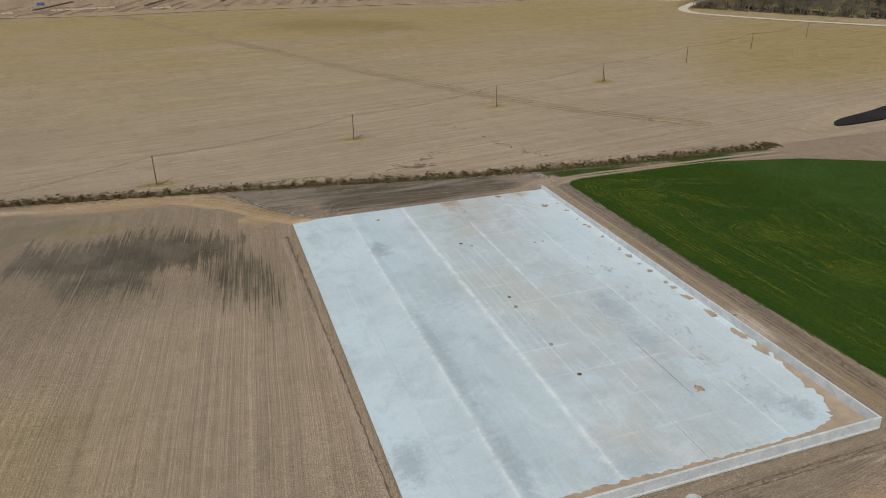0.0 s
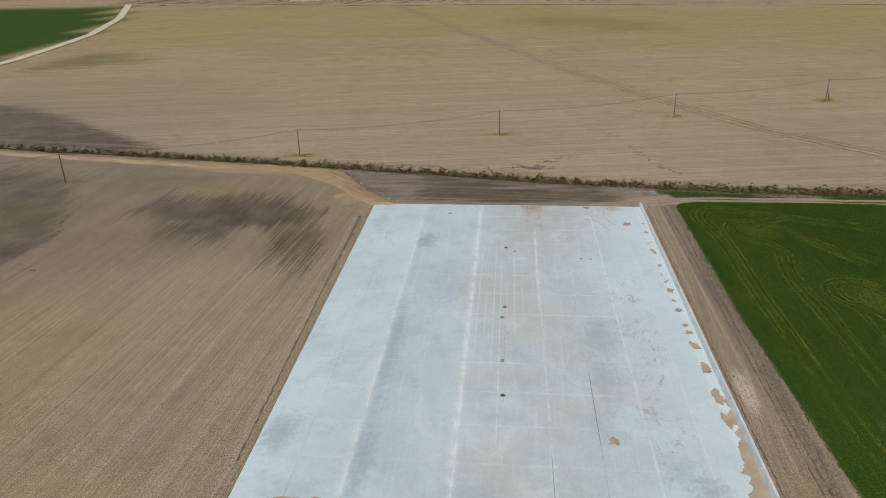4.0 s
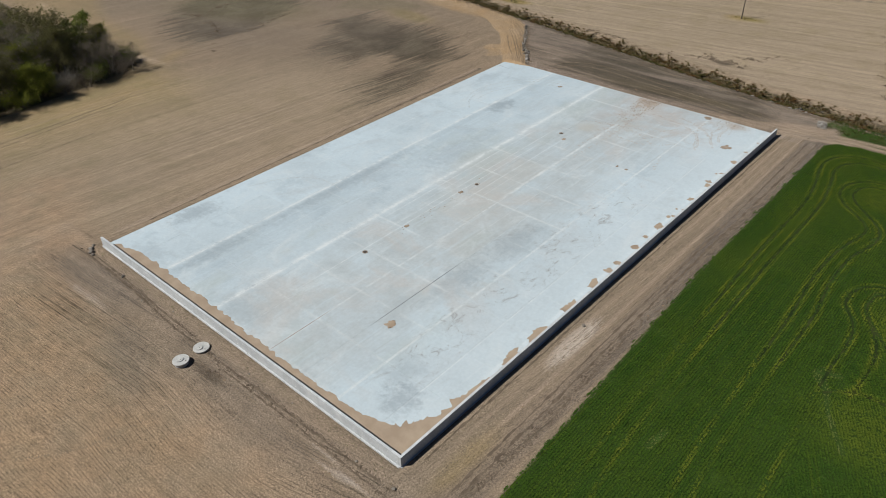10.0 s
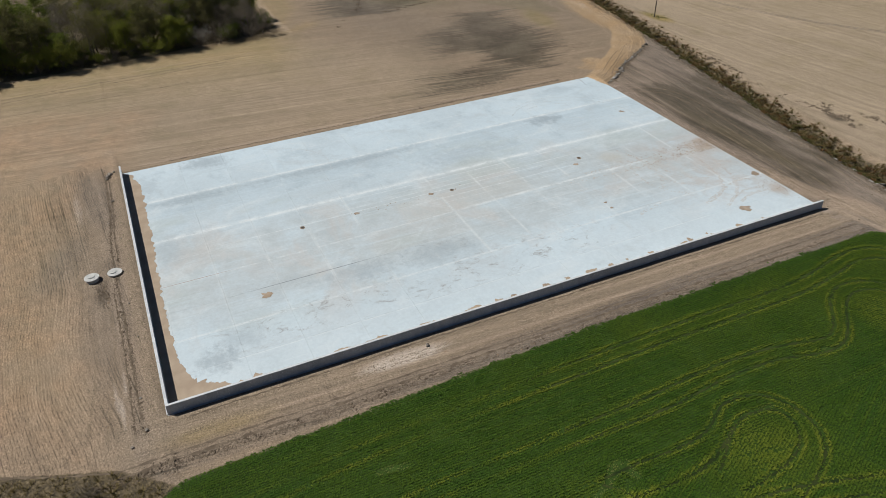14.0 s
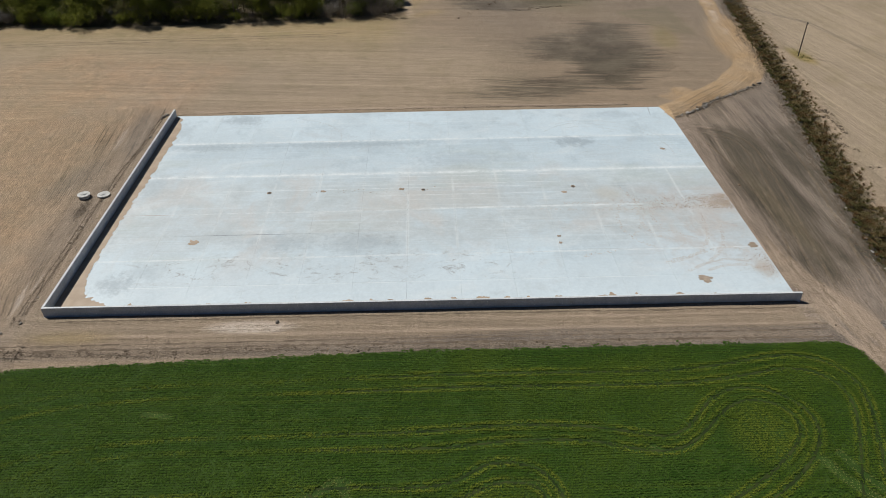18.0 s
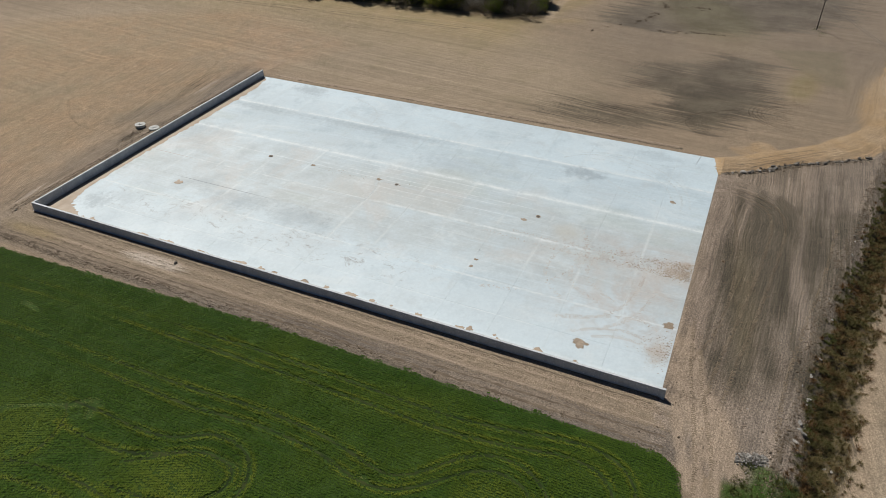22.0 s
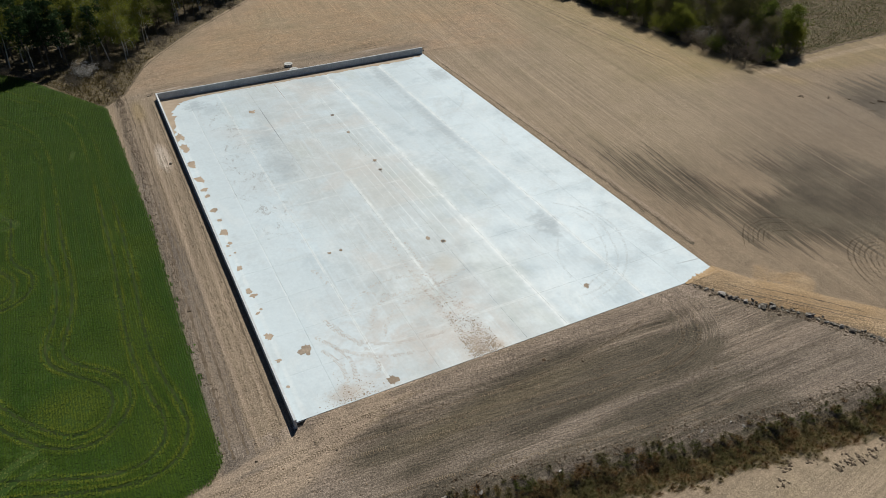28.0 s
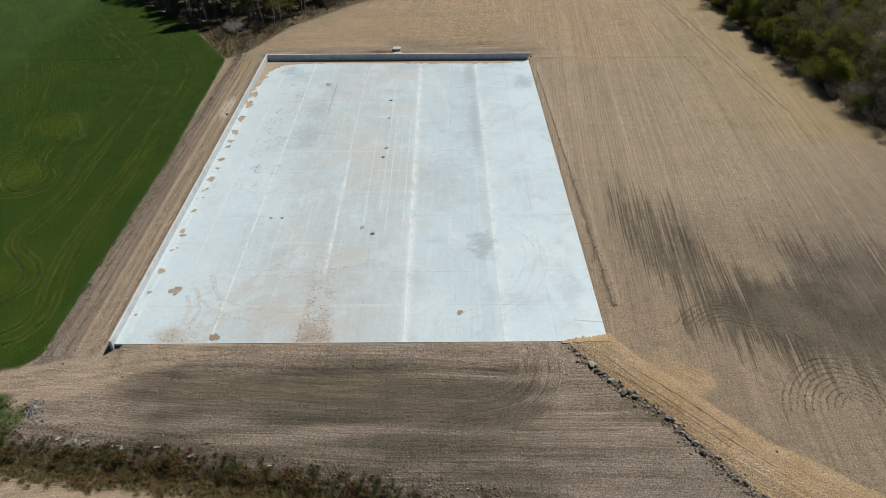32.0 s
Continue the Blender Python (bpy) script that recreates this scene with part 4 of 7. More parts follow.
    russet = 0.85 * lot + 0.5 * soft(gx, gy, [(-165, 314), (-120, 302), (-104, 265), (-135, 264)], 16) + soft(gx, gy, [(-22, 20), (14, -34), (40, -6), (74, 34), (80, 45), (60, 46), (44, 41), (30, 46), (12, 51), (-10, 60)], 8) * np.clip(0.75 + 0.3 * w2 + 0.2 * w1, 0.2, 1)
    chalk = 0.95 * ellipse(gx, gy, 77.9, 78.5, 1.2, 5.5) + 0.7 * ellipse(gx, gy, 71.5, 47.6, 4.0, 0.35, 4) + 0.5 * ellipse(gx, gy, 68, 48.4, 3.0, 0.3, 4) + 0.5 * ellipse(gx, gy, 25, 45.1, 6, 0.7, 2)
    chalk = np.maximum(chalk, 0.6 * np.clip(1.3 - r / 1.9, 0, 1) * np.clip((-16 - gx) / 20, 0, 1) * (~north) * np.clip(0.8 + 0.35 * w1, 0, 1))
    for name, data in (("earth", (russet, chalk, 0 * one, one)), ("cover", (sand, wet_shade, grass, one)), ("kind_of_soil", (pale, litter, track, one))):
        a = me.attributes.new(name, "FLOAT_COLOR", "POINT")
        a.data.foreach_set("color", np.stack(data, -1).astype(np.float32).ravel())
    a = me.attributes.new("rows", "FLOAT_VECTOR", "POINT")
    a.data.foreach_set("vector", np.stack([row, along, 0 * row], -1).astype(np.float32).ravel())
    sprout = np.maximum(north * np.clip((gy - 170) / 330, 0, 1) * (1 - lot) * np.clip(0.72 + 0.14 * waves(gx * 0.2, gy, 60, 61) + 0.10 * waves(gx * 0.1, gy, 14, 62), 0.2, 1.3), 0.5 * np.clip((-2 - gx) / 34, 0, 1) * np.clip((104 - gy) / 14, 0, 1))
    sprout = np.maximum(sprout, 0.22 * soft(gx, gy, [(-30, 20), (14, -30), (40, -4), (66, 26), (70, 44), (14, 46)], 12))
    sprout = np.maximum(sprout, 0.4 * np.clip(1 - seg_dist(gx, gy, [(-34, 6), (-36, 45), (-40, 75), (-43, 92), (-50, 104)])[0] / 5, 0, 1))
    sprout = np.maximum(sprout, np.maximum(0.4 * ellipse(gx, gy, -27, 160, 9, 3.5, -6), 0.2 * ellipse(gx, gy, -68, 134, 30, 14, 24)))
    sprout = np.maximum(sprout, head * np.clip(0.06 + 0.12 * waves(gx * 0.3, gy, 9, 22), 0, 0.18) * np.clip((162 - gy) / 6, 0, 1) * np.clip((72 - gx) / 8, 0, 1))
    sprout = np.maximum(sprout, 0.4 * soft(gx, gy, [(-47, 97), (-60, 95.5), (-110, 94), (-170, 100), (-170, 140), (-90, 107), (-66, 105)], 5))
    sprout = np.maximum(sprout, 0.4 * ellipse(gx, gy, 79.2, 57, 1.5, 6))
    for px, py in POLES[1:]:
        sprout = np.maximum(sprout, 0.95 * ellipse(gx, gy, px + 0.5, py + 0.6, 5.0, 2.0, 8))
    sprout = np.maximum(sprout, 0.8 * soft(gx, gy, [(190, 230), (250, 215), (420, 250), (420, 330), (340, 440), (240, 330)], 60))
    sprout = sprout * (1 - np.clip(sand * 1.5, 0, 1)) * (1 - 0.85 * litter * (gx < 0))
    trodden = np.maximum(head * 1.0, np.maximum(0.3 * lane, 0.6 * np.exp(-((gy - 49.2) / 1.8) ** 2) * (gx > 10) * (gx < 80)))
    trodden = trodden * (1 - 0.7 * np.clip(track, 0, 1))
    trodden = np.maximum(trodden, 0.35 * (gy < Y0) * (gy > 30) * (gx > 5) * (1 - np.clip(litter, 0, 1)))
    for name, data in (("sprout", sprout), ("trodden", trodden), ("loam", loam), ("mauve", mauve), ("dashes", dashes)):
        a = me.attributes.new(name, "FLOAT", "POINT")
        a.data.foreach_set("value", data.astype(np.float32))
    a = me.attributes.new("row_depth", "FLOAT", "POINT")
    a.data.foreach_set("value", depth.astype(np.float32))
    ob = as_object("ground", me, SOIL)
    return tagged(ob, "brown ploughed and drilled farmland with sandy tracks and wet patches", "ground", kind="structure")


POLES = [(-68.5, 162), (-13.5, 187.2), (42.5, 211), (99.5, 235), (157, 260), (214, 283), (268, 304), (324, 326)]
SOIL_TRACKS = [
    ([(62, 149.5), (70, 150.3), (78, 152.3), (86, 153.6), (105, 153.9), (150, 151)], 0.62),
    ([(66, 150.8), (74, 152.6), (82, 154.7), (95, 155.6), (150, 154)], 0.62),
    ([(74.5, 149.6), (81, 151), (86, 152.6)], 0.9), ([(65.5, 148.8), (71.5, 151.6), (76.5, 154.6), (82, 156.4)], 1.7), ([(70, 148.8), (76, 152), (81, 154)], 1.5),
    ([(77.3, 54), (77.0, 148)], 0.35), ([(79.2, 54), (79.0, 149)], 0.35),
    ([(13.2, 56), (12.9, 95), (12.2, 140)], 0.9),
    ([(-30, 12), (-33, 45), (-36, 75), (-33, 98)], 0.6),
    ([(-46, 97.5), (-62, 96.6), (-81, 97), (-120, 102)], 1.6),
]
build_ground()


def ribbon(name, line, wide, lift, rag=0.0, seed=1):
    """A flat strip along a line, laid on the ground."""
    pts = np.array(line, float)
    seg = np.hypot(*np.diff(pts, axis=0).T)
    at = np.concatenate([[0], np.cumsum(seg)])
    n = max(int(at[-1] / max(0.5, wide * 0.5)), 4)
    s = np.linspace(0, at[-1], n)
    x, y = np.interp(s, at, pts[:, 0]), np.interp(s, at, pts[:, 1])
    ker = np.ones(5) / 5
    xs, ys = np.convolve(np.pad(x, 2, "edge"), ker, "valid"), np.convolve(np.pad(y, 2, "edge"), ker, "valid")
    tx, ty = np.gradient(xs), np.gradient(ys)
    ln = np.hypot(tx, ty)
    nx, ny = -ty / ln, tx / ln
    r = np.random.RandomState(seed)
    a, b = wide / 2 * (1 + rag * r.uniform(-1, 1, n)), wide / 2 * (1 + rag * r.uniform(-1, 1, n))
    left, right = np.stack([xs + nx * a, ys + ny * a], -1), np.stack([xs - nx * b, ys - ny * b], -1)
    zl, zr = ground_z(left[:, 0], left[:, 1]) + lift, ground_z(right[:, 0], right[:, 1]) + lift
    v = np.concatenate([np.c_[left, zl], np.c_[right, zr]])
    i = np.arange(n - 1)
    return fast_mesh(name, v, np.stack([i, i + n, i + n + 1, i + 1], -1), True)


for road_line, road_wide in (([(640, 120), (470, 250), (402, 343), (372, 396), (347, 446), (345, 462), (356, 484), (420, 540), (560, 640)], 7.0),
                             ([(-700, 722), (-372, 694), (-138, 668), (-55, 645), (30, 645), (167, 626), (265, 612), (600, 570)], 9.0),
                             ([(-220, 285), (-217.6, 316), (-217, 337), (-216.4, 358), (-219.6, 383), (-224.3, 419), (-232, 465), (-262, 560), (-320, 690)], 6.0)):
    ob = as_object("road", ribbon("road", road_line, road_wide, 0.25), TRACK if road_wide > 8 else ROAD)
    tagged(ob, "pale sandy track between the fields", "road", kind="structure")

for off, wide, earth in ((0.0, 1.6, TRACK), (3.0, 1.4, TRACK), (-2.6, 0.9, TRACK), (1.3, 0.7, LUG), (-1.2, 0.6, LUG), (4.1, 0.6, LUG)):
    me = ribbon("field_track", [(x + off, y + 0.35 * off) for x, y in ((-51, 632), (-20, 560), (15, 464), (65, 337), (102, 254), (122, 218), (150, 186))], wide, 0.06, rag=0.9, seed=int(off * 10) + 40)
    tagged(as_object("field_track", me, earth), "pale wheel track crossing the drilled field" if earth is TRACK else "dark rut beside the wheel track in the field", "track", kind="structure")

# narrow beds and spoil strips of the far building site
strip = random.Random(17)
for k in range(52):
    x, y = -345 + 10.5 * k + strip.uniform(-3, 3), strip.uniform(662, 690)
    long = strip.uniform(40, 120)
    me = ribbon("soil_bed", [(x, y), (x + 0.12 * long, y + 0.5 * long), (x + 0.25 * long, y + 0.97 * long)], strip.uniform(1.6, 4.2), 0.22, rag=0.4, seed=k + 70)
    tagged(as_object("soil_bed", me, strip.choice([CLOD, LUG, SAND, DARK_CLOD, CLOD, MUD])), "long narrow strip of bare brown earth on the building site", "soil", "soil beds of the building site", "stuff")

pond_bm = bmesh.new()
pond_bm.faces.new([pond_bm.verts.new((216 + (27 * math.cos(a)) * math.cos(0.29) - (4.5 + 1.1 * math.sin(3 * a)) * math.sin(a) * math.sin(0.29), 180 + 27 * math.cos(a) * math.sin(0.29) + (4.5 + 1.1 * math.sin(3 * a)) * math.sin(a) * math.cos(0.29), -0.75))
                   for a in np.linspace(0, 6.28, 40, endpoint=False)])
tagged(part("water", pond_bm, POND, None), "dark still water of a dug pond", "water", kind="structure")

# ---- concrete walls along two sides ----


def build_wall(name, x0, x1, y0, y1, label):
    """A cast wall of panels with a footing and rows of filled tie holes."""
    wall = new(name)
    tagged(wall, label, "wall", kind="structure")
    wall.location = ((x0 + x1) / 2, (y0 + y1) / 2, 0)
    cx, cy = (x0 + x1) / 2, (y0 + y1) / 2
    along_y = (y1 - y0) > (x1 - x0)
    a0, a1 = (y0, y1) if along_y else (x0, x1)
    n = round((a1 - a0) / 6.0)
    step = (a1 - a0) / n
    bm = bmesh.new()
    if along_y:
        box(bm, -WALL_T / 2, WALL_T / 2, -step / 2 + 0.003, step / 2 - 0.003, -0.7, WALL_TOP, 0.010)
    else:
        box(bm, -step / 2 + 0.003, step / 2 - 0.003, -WALL_T / 2, WALL_T / 2, -0.7, WALL_TOP, 0.010)
    me = bpy.data.meshes.new("panel")
    bm.to_mesh(me)
    bm.free()
    me.materials.append(WALL)
    for i in range(n):
        p = new("panel", me)
        p.parent = wall
        s = a0 + step * (i + 0.5)
        p.location = (0, s - cy, 0.004 * math.sin(i * 2.1)) if along_y else (s - cx, 0, 0.004 * math.sin(i * 2.1))
    bm = bmesh.new()
    if along_y:
        box(bm, -0.12, WALL_T / 2 + 0.14, y0 - cy, y1 - cy, -0.75, 0.02, 0.02)
    else:
        box(bm, x0 - cx, x1 - cx + 0.14, -WALL_T / 2 - 0.14, 0.12, -0.75, -0.03, 0.02)
    part("footing", bm, WALL, wall)
    # filled tie holes, two rows on both faces
    disc = [(math.cos(a), 0, math.sin(a)) for a in np.linspace(0, 6.28, 8, endpoint=False)]
    pos, turn, size = [], [], []
    r = np.random.RandomState(8)
    for face in (-1, 1):
        for s in np.arange(a0 + 0.6, a1 - 0.3, 1.2):
            for h in (0.38, 0.98):
                if r.rand() < 0.2:
                    continue
                off = face * (WALL_T / 2 + 0.004)
                pos.append((off, s - cy, h) if along_y else (s - cx, off, h))
                turn.append(math.pi / 2 if along_y else 0.0)
                size.append(r.uniform(0.035, 0.06))
    v, f = strew(disc, [list(range(8))], np.array(pos), np.array(turn), np.array(size))
    ob = as_object("tie_hole_fillings", fast_mesh("tie_hole_fillings", v, f), PATCH, wall, "pale mortar dots filling formwork holes")
    ob["kind"] = "stuff"
    return wall


build_wall("wall_south", X0, X1 - WALL_T - 0.004, Y0, Y0 + WALL_T, "low pale cast-concrete wall along the slab, sunlit outside")
build_wall("wall_east", X1 - WALL_T, X1, Y0, Y1, "low cast-concrete wall along the slab's long side")

# ---- things ----
rnd = random.Random(4)


def stone_mesh(name, seed, rough=0.25):
    bm = bmesh.new()
    bmesh.ops.create_icosphere(bm, subdivisions=2, radius=0.5)
    r = random.Random(seed)
    off = Vector((r.uniform(0, 50), r.uniform(0, 50), r.uniform(0, 50)))
    flat = r.uniform(0.55, 0.85)
    for v in bm.verts:
        k = 1 + rough * noise.noise(v.co * 2.2 + off) + 0.5 * rough * noise.noise(v.co * 5 + off)
        v.co = Vector((v.co.x * k * 1.1, v.co.y * k * 0.85, v.co.z * k * flat))
    me = bpy.data.meshes.new(name)
    bm.to_mesh(me)
    bm.free()
    return me


STONES = [stone_mesh("stone", s, 0.55) for s in range(6)]
for me in STONES:
    me.materials.append(STONE)
RUBBLE = [stone_mesh("rubble", s + 20, 0.9) for s in range(5)]
for me in RUBBLE:
    me.materials.append(PALE_STONE)


def manhole(x, y, rings, lid_off):
    base = new("manhole")
    base.location = (x, y, gz(x, y))
    tagged(base, "round precast concrete shaft with a cover slab and small lid" if rings > 1 else "low round concrete shaft top with a small lid", "manhole", "shafts beside the wall")
    h = 0.40 if rings > 1 else 0.12
    part("shaft_ring", ring(bmesh.new(), [(0.82, -0.5), (0.82, h - 0.02), (0.80, h)], 40), PRECAST, base)
    part("cover_slab", ring(bmesh.new(), [(0.95, h + 0.003), (0.97, h + 0.02), (0.97, h + 0.12), (0.95, h + 0.15)], 40), PRECAST, base)
    lx, ly = lid_off
    lid = part("lid", ring(bmesh.new(), [(0.46, h + 0.153), (0.46, h + 0.23), (0.43, h + 0.25)], 28, lx, ly), PRECAST, base, "small pale round lid")
    part("lifting_ring", ring(bmesh.new(), [(0.05, h + 0.251), (0.05, h + 0.275), (0.04, h + 0.28)], 10, lx + 0.2, ly), IRON, lid)
    part("vent_hole", ring(bmesh.new(), [(0.07, h + 0.152), (0.07, h + 0.16)], 12, lx + 0.7 if lx < 0.2 else lx - 0.7, ly + 0.35), IRON, base)
    return base


manhole(45.5, 46.2, 2, (-0.15, -0.05))
manhole(45.1, 49.1, 1, (-0.1, -0.25))


def slab_drain(x, y, r):
    z = slab_z(y)
    base = new("floor_drain")
    base.location = (x, y, z)
    tagged(base, "small round cast-iron drain in a muddy ring on the slab", "drain", "drains down the slab")
    bm = bmesh.new()
    ring(bm, [(r, 0.004), (r, 0.03), (r * 0.72, 0.03), (r * 0.70, 0.012)], 24)
    part("rim", bm, MUD, base, "rim caked with pale mud")
    part("grate", ring(bmesh.new(), [(r * 0.66, 0.031), (r * 0.66, 0.036)], 24), IRON, base)
    return base


for dx, dy, dr in ((45.3, 75.4, 0.38), (45.3, 100.1, 0.34), (45.3, 124.3, 0.38)):
    slab_drain(dx, dy, dr)


def blob_mesh(name, r, seed, lift=0.006, rag=0.35, sides=40, stretch=1.0):
    """A flat ragged pool or smear with a thin rounded rim."""
    bm = bmesh.new()
    rr = random.Random(seed)
    off = Vector((rr.uniform(0, 90), rr.uniform(0, 90), 0))
    rim, core = [], []
    for i in range(sides):
        a = 6.28318 * i / sides
        p = Vector((math.cos(a), math.sin(a), 0))
        k = r * (1 + rag * 1.6 * noise.noise(p * 1.1 + off) + rag * 1.3 * noise.noise(p * 3.1 + off) + rag * 0.6 * noise.noise(p * 7 + off))
        rim.append(bm.verts.new((p.x * k, p.y * k * stretch, 0.0005)))
        core.append(bm.verts.new((p.x * k * 0.96, p.y * k * 0.96 * stretch, lift)))
    for i in range(sides):
        j = (i + 1) % sides
        bm.faces.new((rim[i], rim[j], core[j], core[i]))
    bm.faces.new(core)
    bmesh.ops.triangulate(bm, faces=[f for f in bm.faces if len(f.verts) > 4])
    me = bpy.data.meshes.new(name)
    bm.to_mesh(me)
    bm.free()
    return me


EAST_PUDDLES = [(73.9, 71.6, 1.1, 1.8), (73.8, 77.0, 1.0, 1.9), (73.8, 83.7, 0.95, 1.7), (73.7, 89.6, 0.9, 1.6), (73.7, 93.4, 0.75, 1.2), (73.6, 95.6, 0.6, 1.2),
                (73.6, 100.5, 0.75, 1.1), (73.4, 103.8, 0.5, 1.1), (73.5, 107.6, 0.8, 1.4), (73.4, 110.7, 0.45, 1.1), (73.8, 111.3, 0.35, 1.0), (73.3, 113.5, 0.25, 1.2),
                (74.1, 113.9, 0.2, 1.0), (73.6, 117.5, 0.55, 1.3), (73.7, 123.2, 0.65, 1.2), (73.4, 124.4, 0.6, 1.0), (73.8, 128.2, 0.35, 1.0), (73.2, 127.6, 0.25, 1.0),
                (73.7, 133.2, 0.7, 1.2), (73.8, 137.9, 0.45, 0.8), (74.0, 142.5, 0.3, 1.0)]
for k, (px, py, pr, ps) in enumerate(EAST_PUDDLES):
    me = blob_mesh("puddle", pr * 0.70, 100 + k, 0.008, 0.42, 48, ps)
    ob = as_object("puddle", me, PUDDLE)
    ob.location, ob.rotation_euler = (px, py, slab_z(py) + 0.002), (radians(0.355), 0, 0)
    tagged(ob, "small brown muddy puddle on the slab beside the wall", "puddle", "puddles along the wall")
for k, (px, py, pr, mat_used, words) in enumerate(((59.0, 66.7, 0.62, PUDDLE, "small brown puddle on the open slab"), (70.4, 137.5, 0.72, MUD, "dried sandy mud patch on the slab"), (62.9, 146.8, 0.55, MUD, "brown mud patch at the slab's edge"),
                                                   (32.8, 142.4, 0.42, MUD, "yellowish sand spill on the slab"), (45.1, 84.0, 0.34, MUD, "brown mud spot on the slab"), (44.9, 96.6, 0.36, MUD, "brown mud spot on the slab"),
                                                   (47.0, 122.6, 0.35, MUD, "brown mud spot on the slab"), (61.2, 119.7, 0.22, MUD, "brown mud spot on the slab"), (59.5, 119.7, 0.22, MUD, "brown mud spot on the slab"))):
    me = blob_mesh("puddle" if mat_used is PUDDLE else "mud_patch", pr, 200 + k, 0.01, 0.4, 36, 1.15)
    ob = as_object(me.name.split(".")[0], me, mat_used)
    ob.location, ob.rotation_euler = (px, py, slab_z(py) + 0.002), (radians(0.355), 0, 0)
    tagged(ob, words, "puddle" if mat_used is PUDDLE else "mud")


def corner_puddle():
    """Standing brown water along the south wall, round the corner and up the east wall."""
    path, width, edge = [], [], []
    r = random.Random(3)
    xi, yi = X1 - WALL_T, Y0 + WALL_T
    n = 420
    total = (xi - X0) + 24
    verts, faces = [], []
    for i in range(n + 1):
        s = total * i / n
        p = Vector((s * 0.55, 3.7, 0))
        rag = 0.55 * noise.noise(p) + 0.5 * noise.noise(p * 2.6) + 0.2 * noise.noise(p * 6)
        if s < xi - X0 - 4.5:
            x = X0 + s
            w = np.interp(x, [15, 16.5, 22, 40, 60, 67, 70.3], [0.02, 1.5, 2.4, 2.1, 1.7, 1.9, 3.0]) + 0.6 * rag
            a, b = (x, yi + 0.02), (x, yi + max(w, 0.05))
        elif s < xi - X0 + 4.5:
            k = (s - (xi - X0 - 4.5)) / 9.0
            a = (xi - 0.02, yi + 0.02)
            bx = (1 - k) ** 2 * (xi - 4.5) + 2 * k * (1 - k) * (xi - 3.4) + k * k * (xi - 2.2)
            by = (1 - k) ** 2 * (yi + 3.0) + 2 * k * (1 - k) * (yi + 3.6) + k * k * (yi + 6.5)
            b = (a[0] + (bx - a[0]) * (1 + 0.16 * rag), a[1] + (by - a[1]) * (1 + 0.16 * rag))
        else:
            y = yi + (s - (xi - X0)) + 2.0
            w = np.interp(y, [58, 62, 66, 70, 76, 80], [2.2, 1.6, 1.3, 0.8, 0.3, 0.02]) + 1.3 * rag
            a, b = (xi - 0.02, y), (xi - max(w, 0.03), y)
        verts += [a, b]
    bm = bmesh.new()
    vs = [bm.verts.new((x, y, slab_z(y) + 0.014)) for x, y in verts]
    for i in range(n):
        quad = (vs[2 * i], vs[2 * i + 1], vs[2 * i + 3], vs[2 * i + 2])
        try:
            bm.faces.new(quad)
        except ValueError:
            pass
    bmesh.ops.remove_doubles(bm, verts=bm.verts, dist=0.0005)
    bmesh.ops.recalc_face_normals(bm, faces=bm.faces)
    for f in bm.faces:
        if f.normal.z < 0:
            f.normal_flip()
    return tagged(part("puddle", bm, PUDDLE, None), "wide brown muddy puddle filling the slab's low walled corner", "puddle", "puddles along the wall")


corner_puddle()


def power_pole(x, y, prop):
    base = new("utility_pole")
    base.location = (x, y, gz(x, y) - 0.05)
    tagged(base, "weathered wooden utility pole standing in the field" + (" with a leaning brace" if prop else ""), "pole", "poles of the power line")
    bm = bmesh.new()
    ring(bm, [(0.14, -0.4), (0.13, 2.5), (0.105, 7.6), (0.095, 7.75)], 10)
    part("shaft", bm, POLE_WOOD, base)
    bm = bmesh.new()
    box(bm, -0.5, 0.5, -0.05, 0.05, 7.35, 7.46, 0.01)
    arm = part("crossarm", bm, POLE_WOOD, base)
    arm.rotation_euler = (0, 0, radians(23 + 90))
    for s in (-0.42, 0.42):
        part("insulator", ring(bmesh.new(), [(0.02, 7.46), (0.05, 7.5), (0.035, 7.55), (0.05, 7.6), (0.02, 7.63)], 10, s, 0), METAL, arm)
    if prop:
        bm = bmesh.new()
        ring(bm, [(0.12, 0), (0.09, 5.2)], 8)
        p = part("brace", bm, POLE_WOOD, base)
        p.location, p.rotation_euler = (1.6, 0.9, -0.2), (radians(10), radians(-19), 0)
    return base


for k, (px, py) in enumerate(POLES):
    power_pole(px, py, k in (4,))
for s in (-0.42, 0.42):
    for (ax, ay), (bx, by) in zip([(-128, 135)] + POLES, POLES + [(380, 348)]):
        cu = bpy.data.curves.new("wire", "CURVE")
        cu.dimensions, cu.bevel_depth, cu.bevel_resolution = "3D", 0.024, 0
        sp = cu.splines.new("POLY")
        sp.points.add(16)
        ox, oy = -s * math.sin(radians(23)), s * math.cos(radians(23))
        za, zb = gz(ax, ay) + 7.6, gz(bx, by) + 7.6
        for i, q in enumerate(sp.points):
            u = i / 16
            q.co = (ax + (bx - ax) * u + ox, ay + (by - ay) * u + oy, za + (zb - za) * u - 4 * 1.3 * u * (1 - u), 1)
        cu.materials.append(WIRE)
        tagged(new("power_line", cu), "thin dark overhead wire sagging between poles", "power line", "wires of the power line")

# ---- stones ----
rock_at = np.concatenate([[0], np.cumsum(np.hypot(*np.diff(np.array(ROCK_LINE), axis=0).T))])
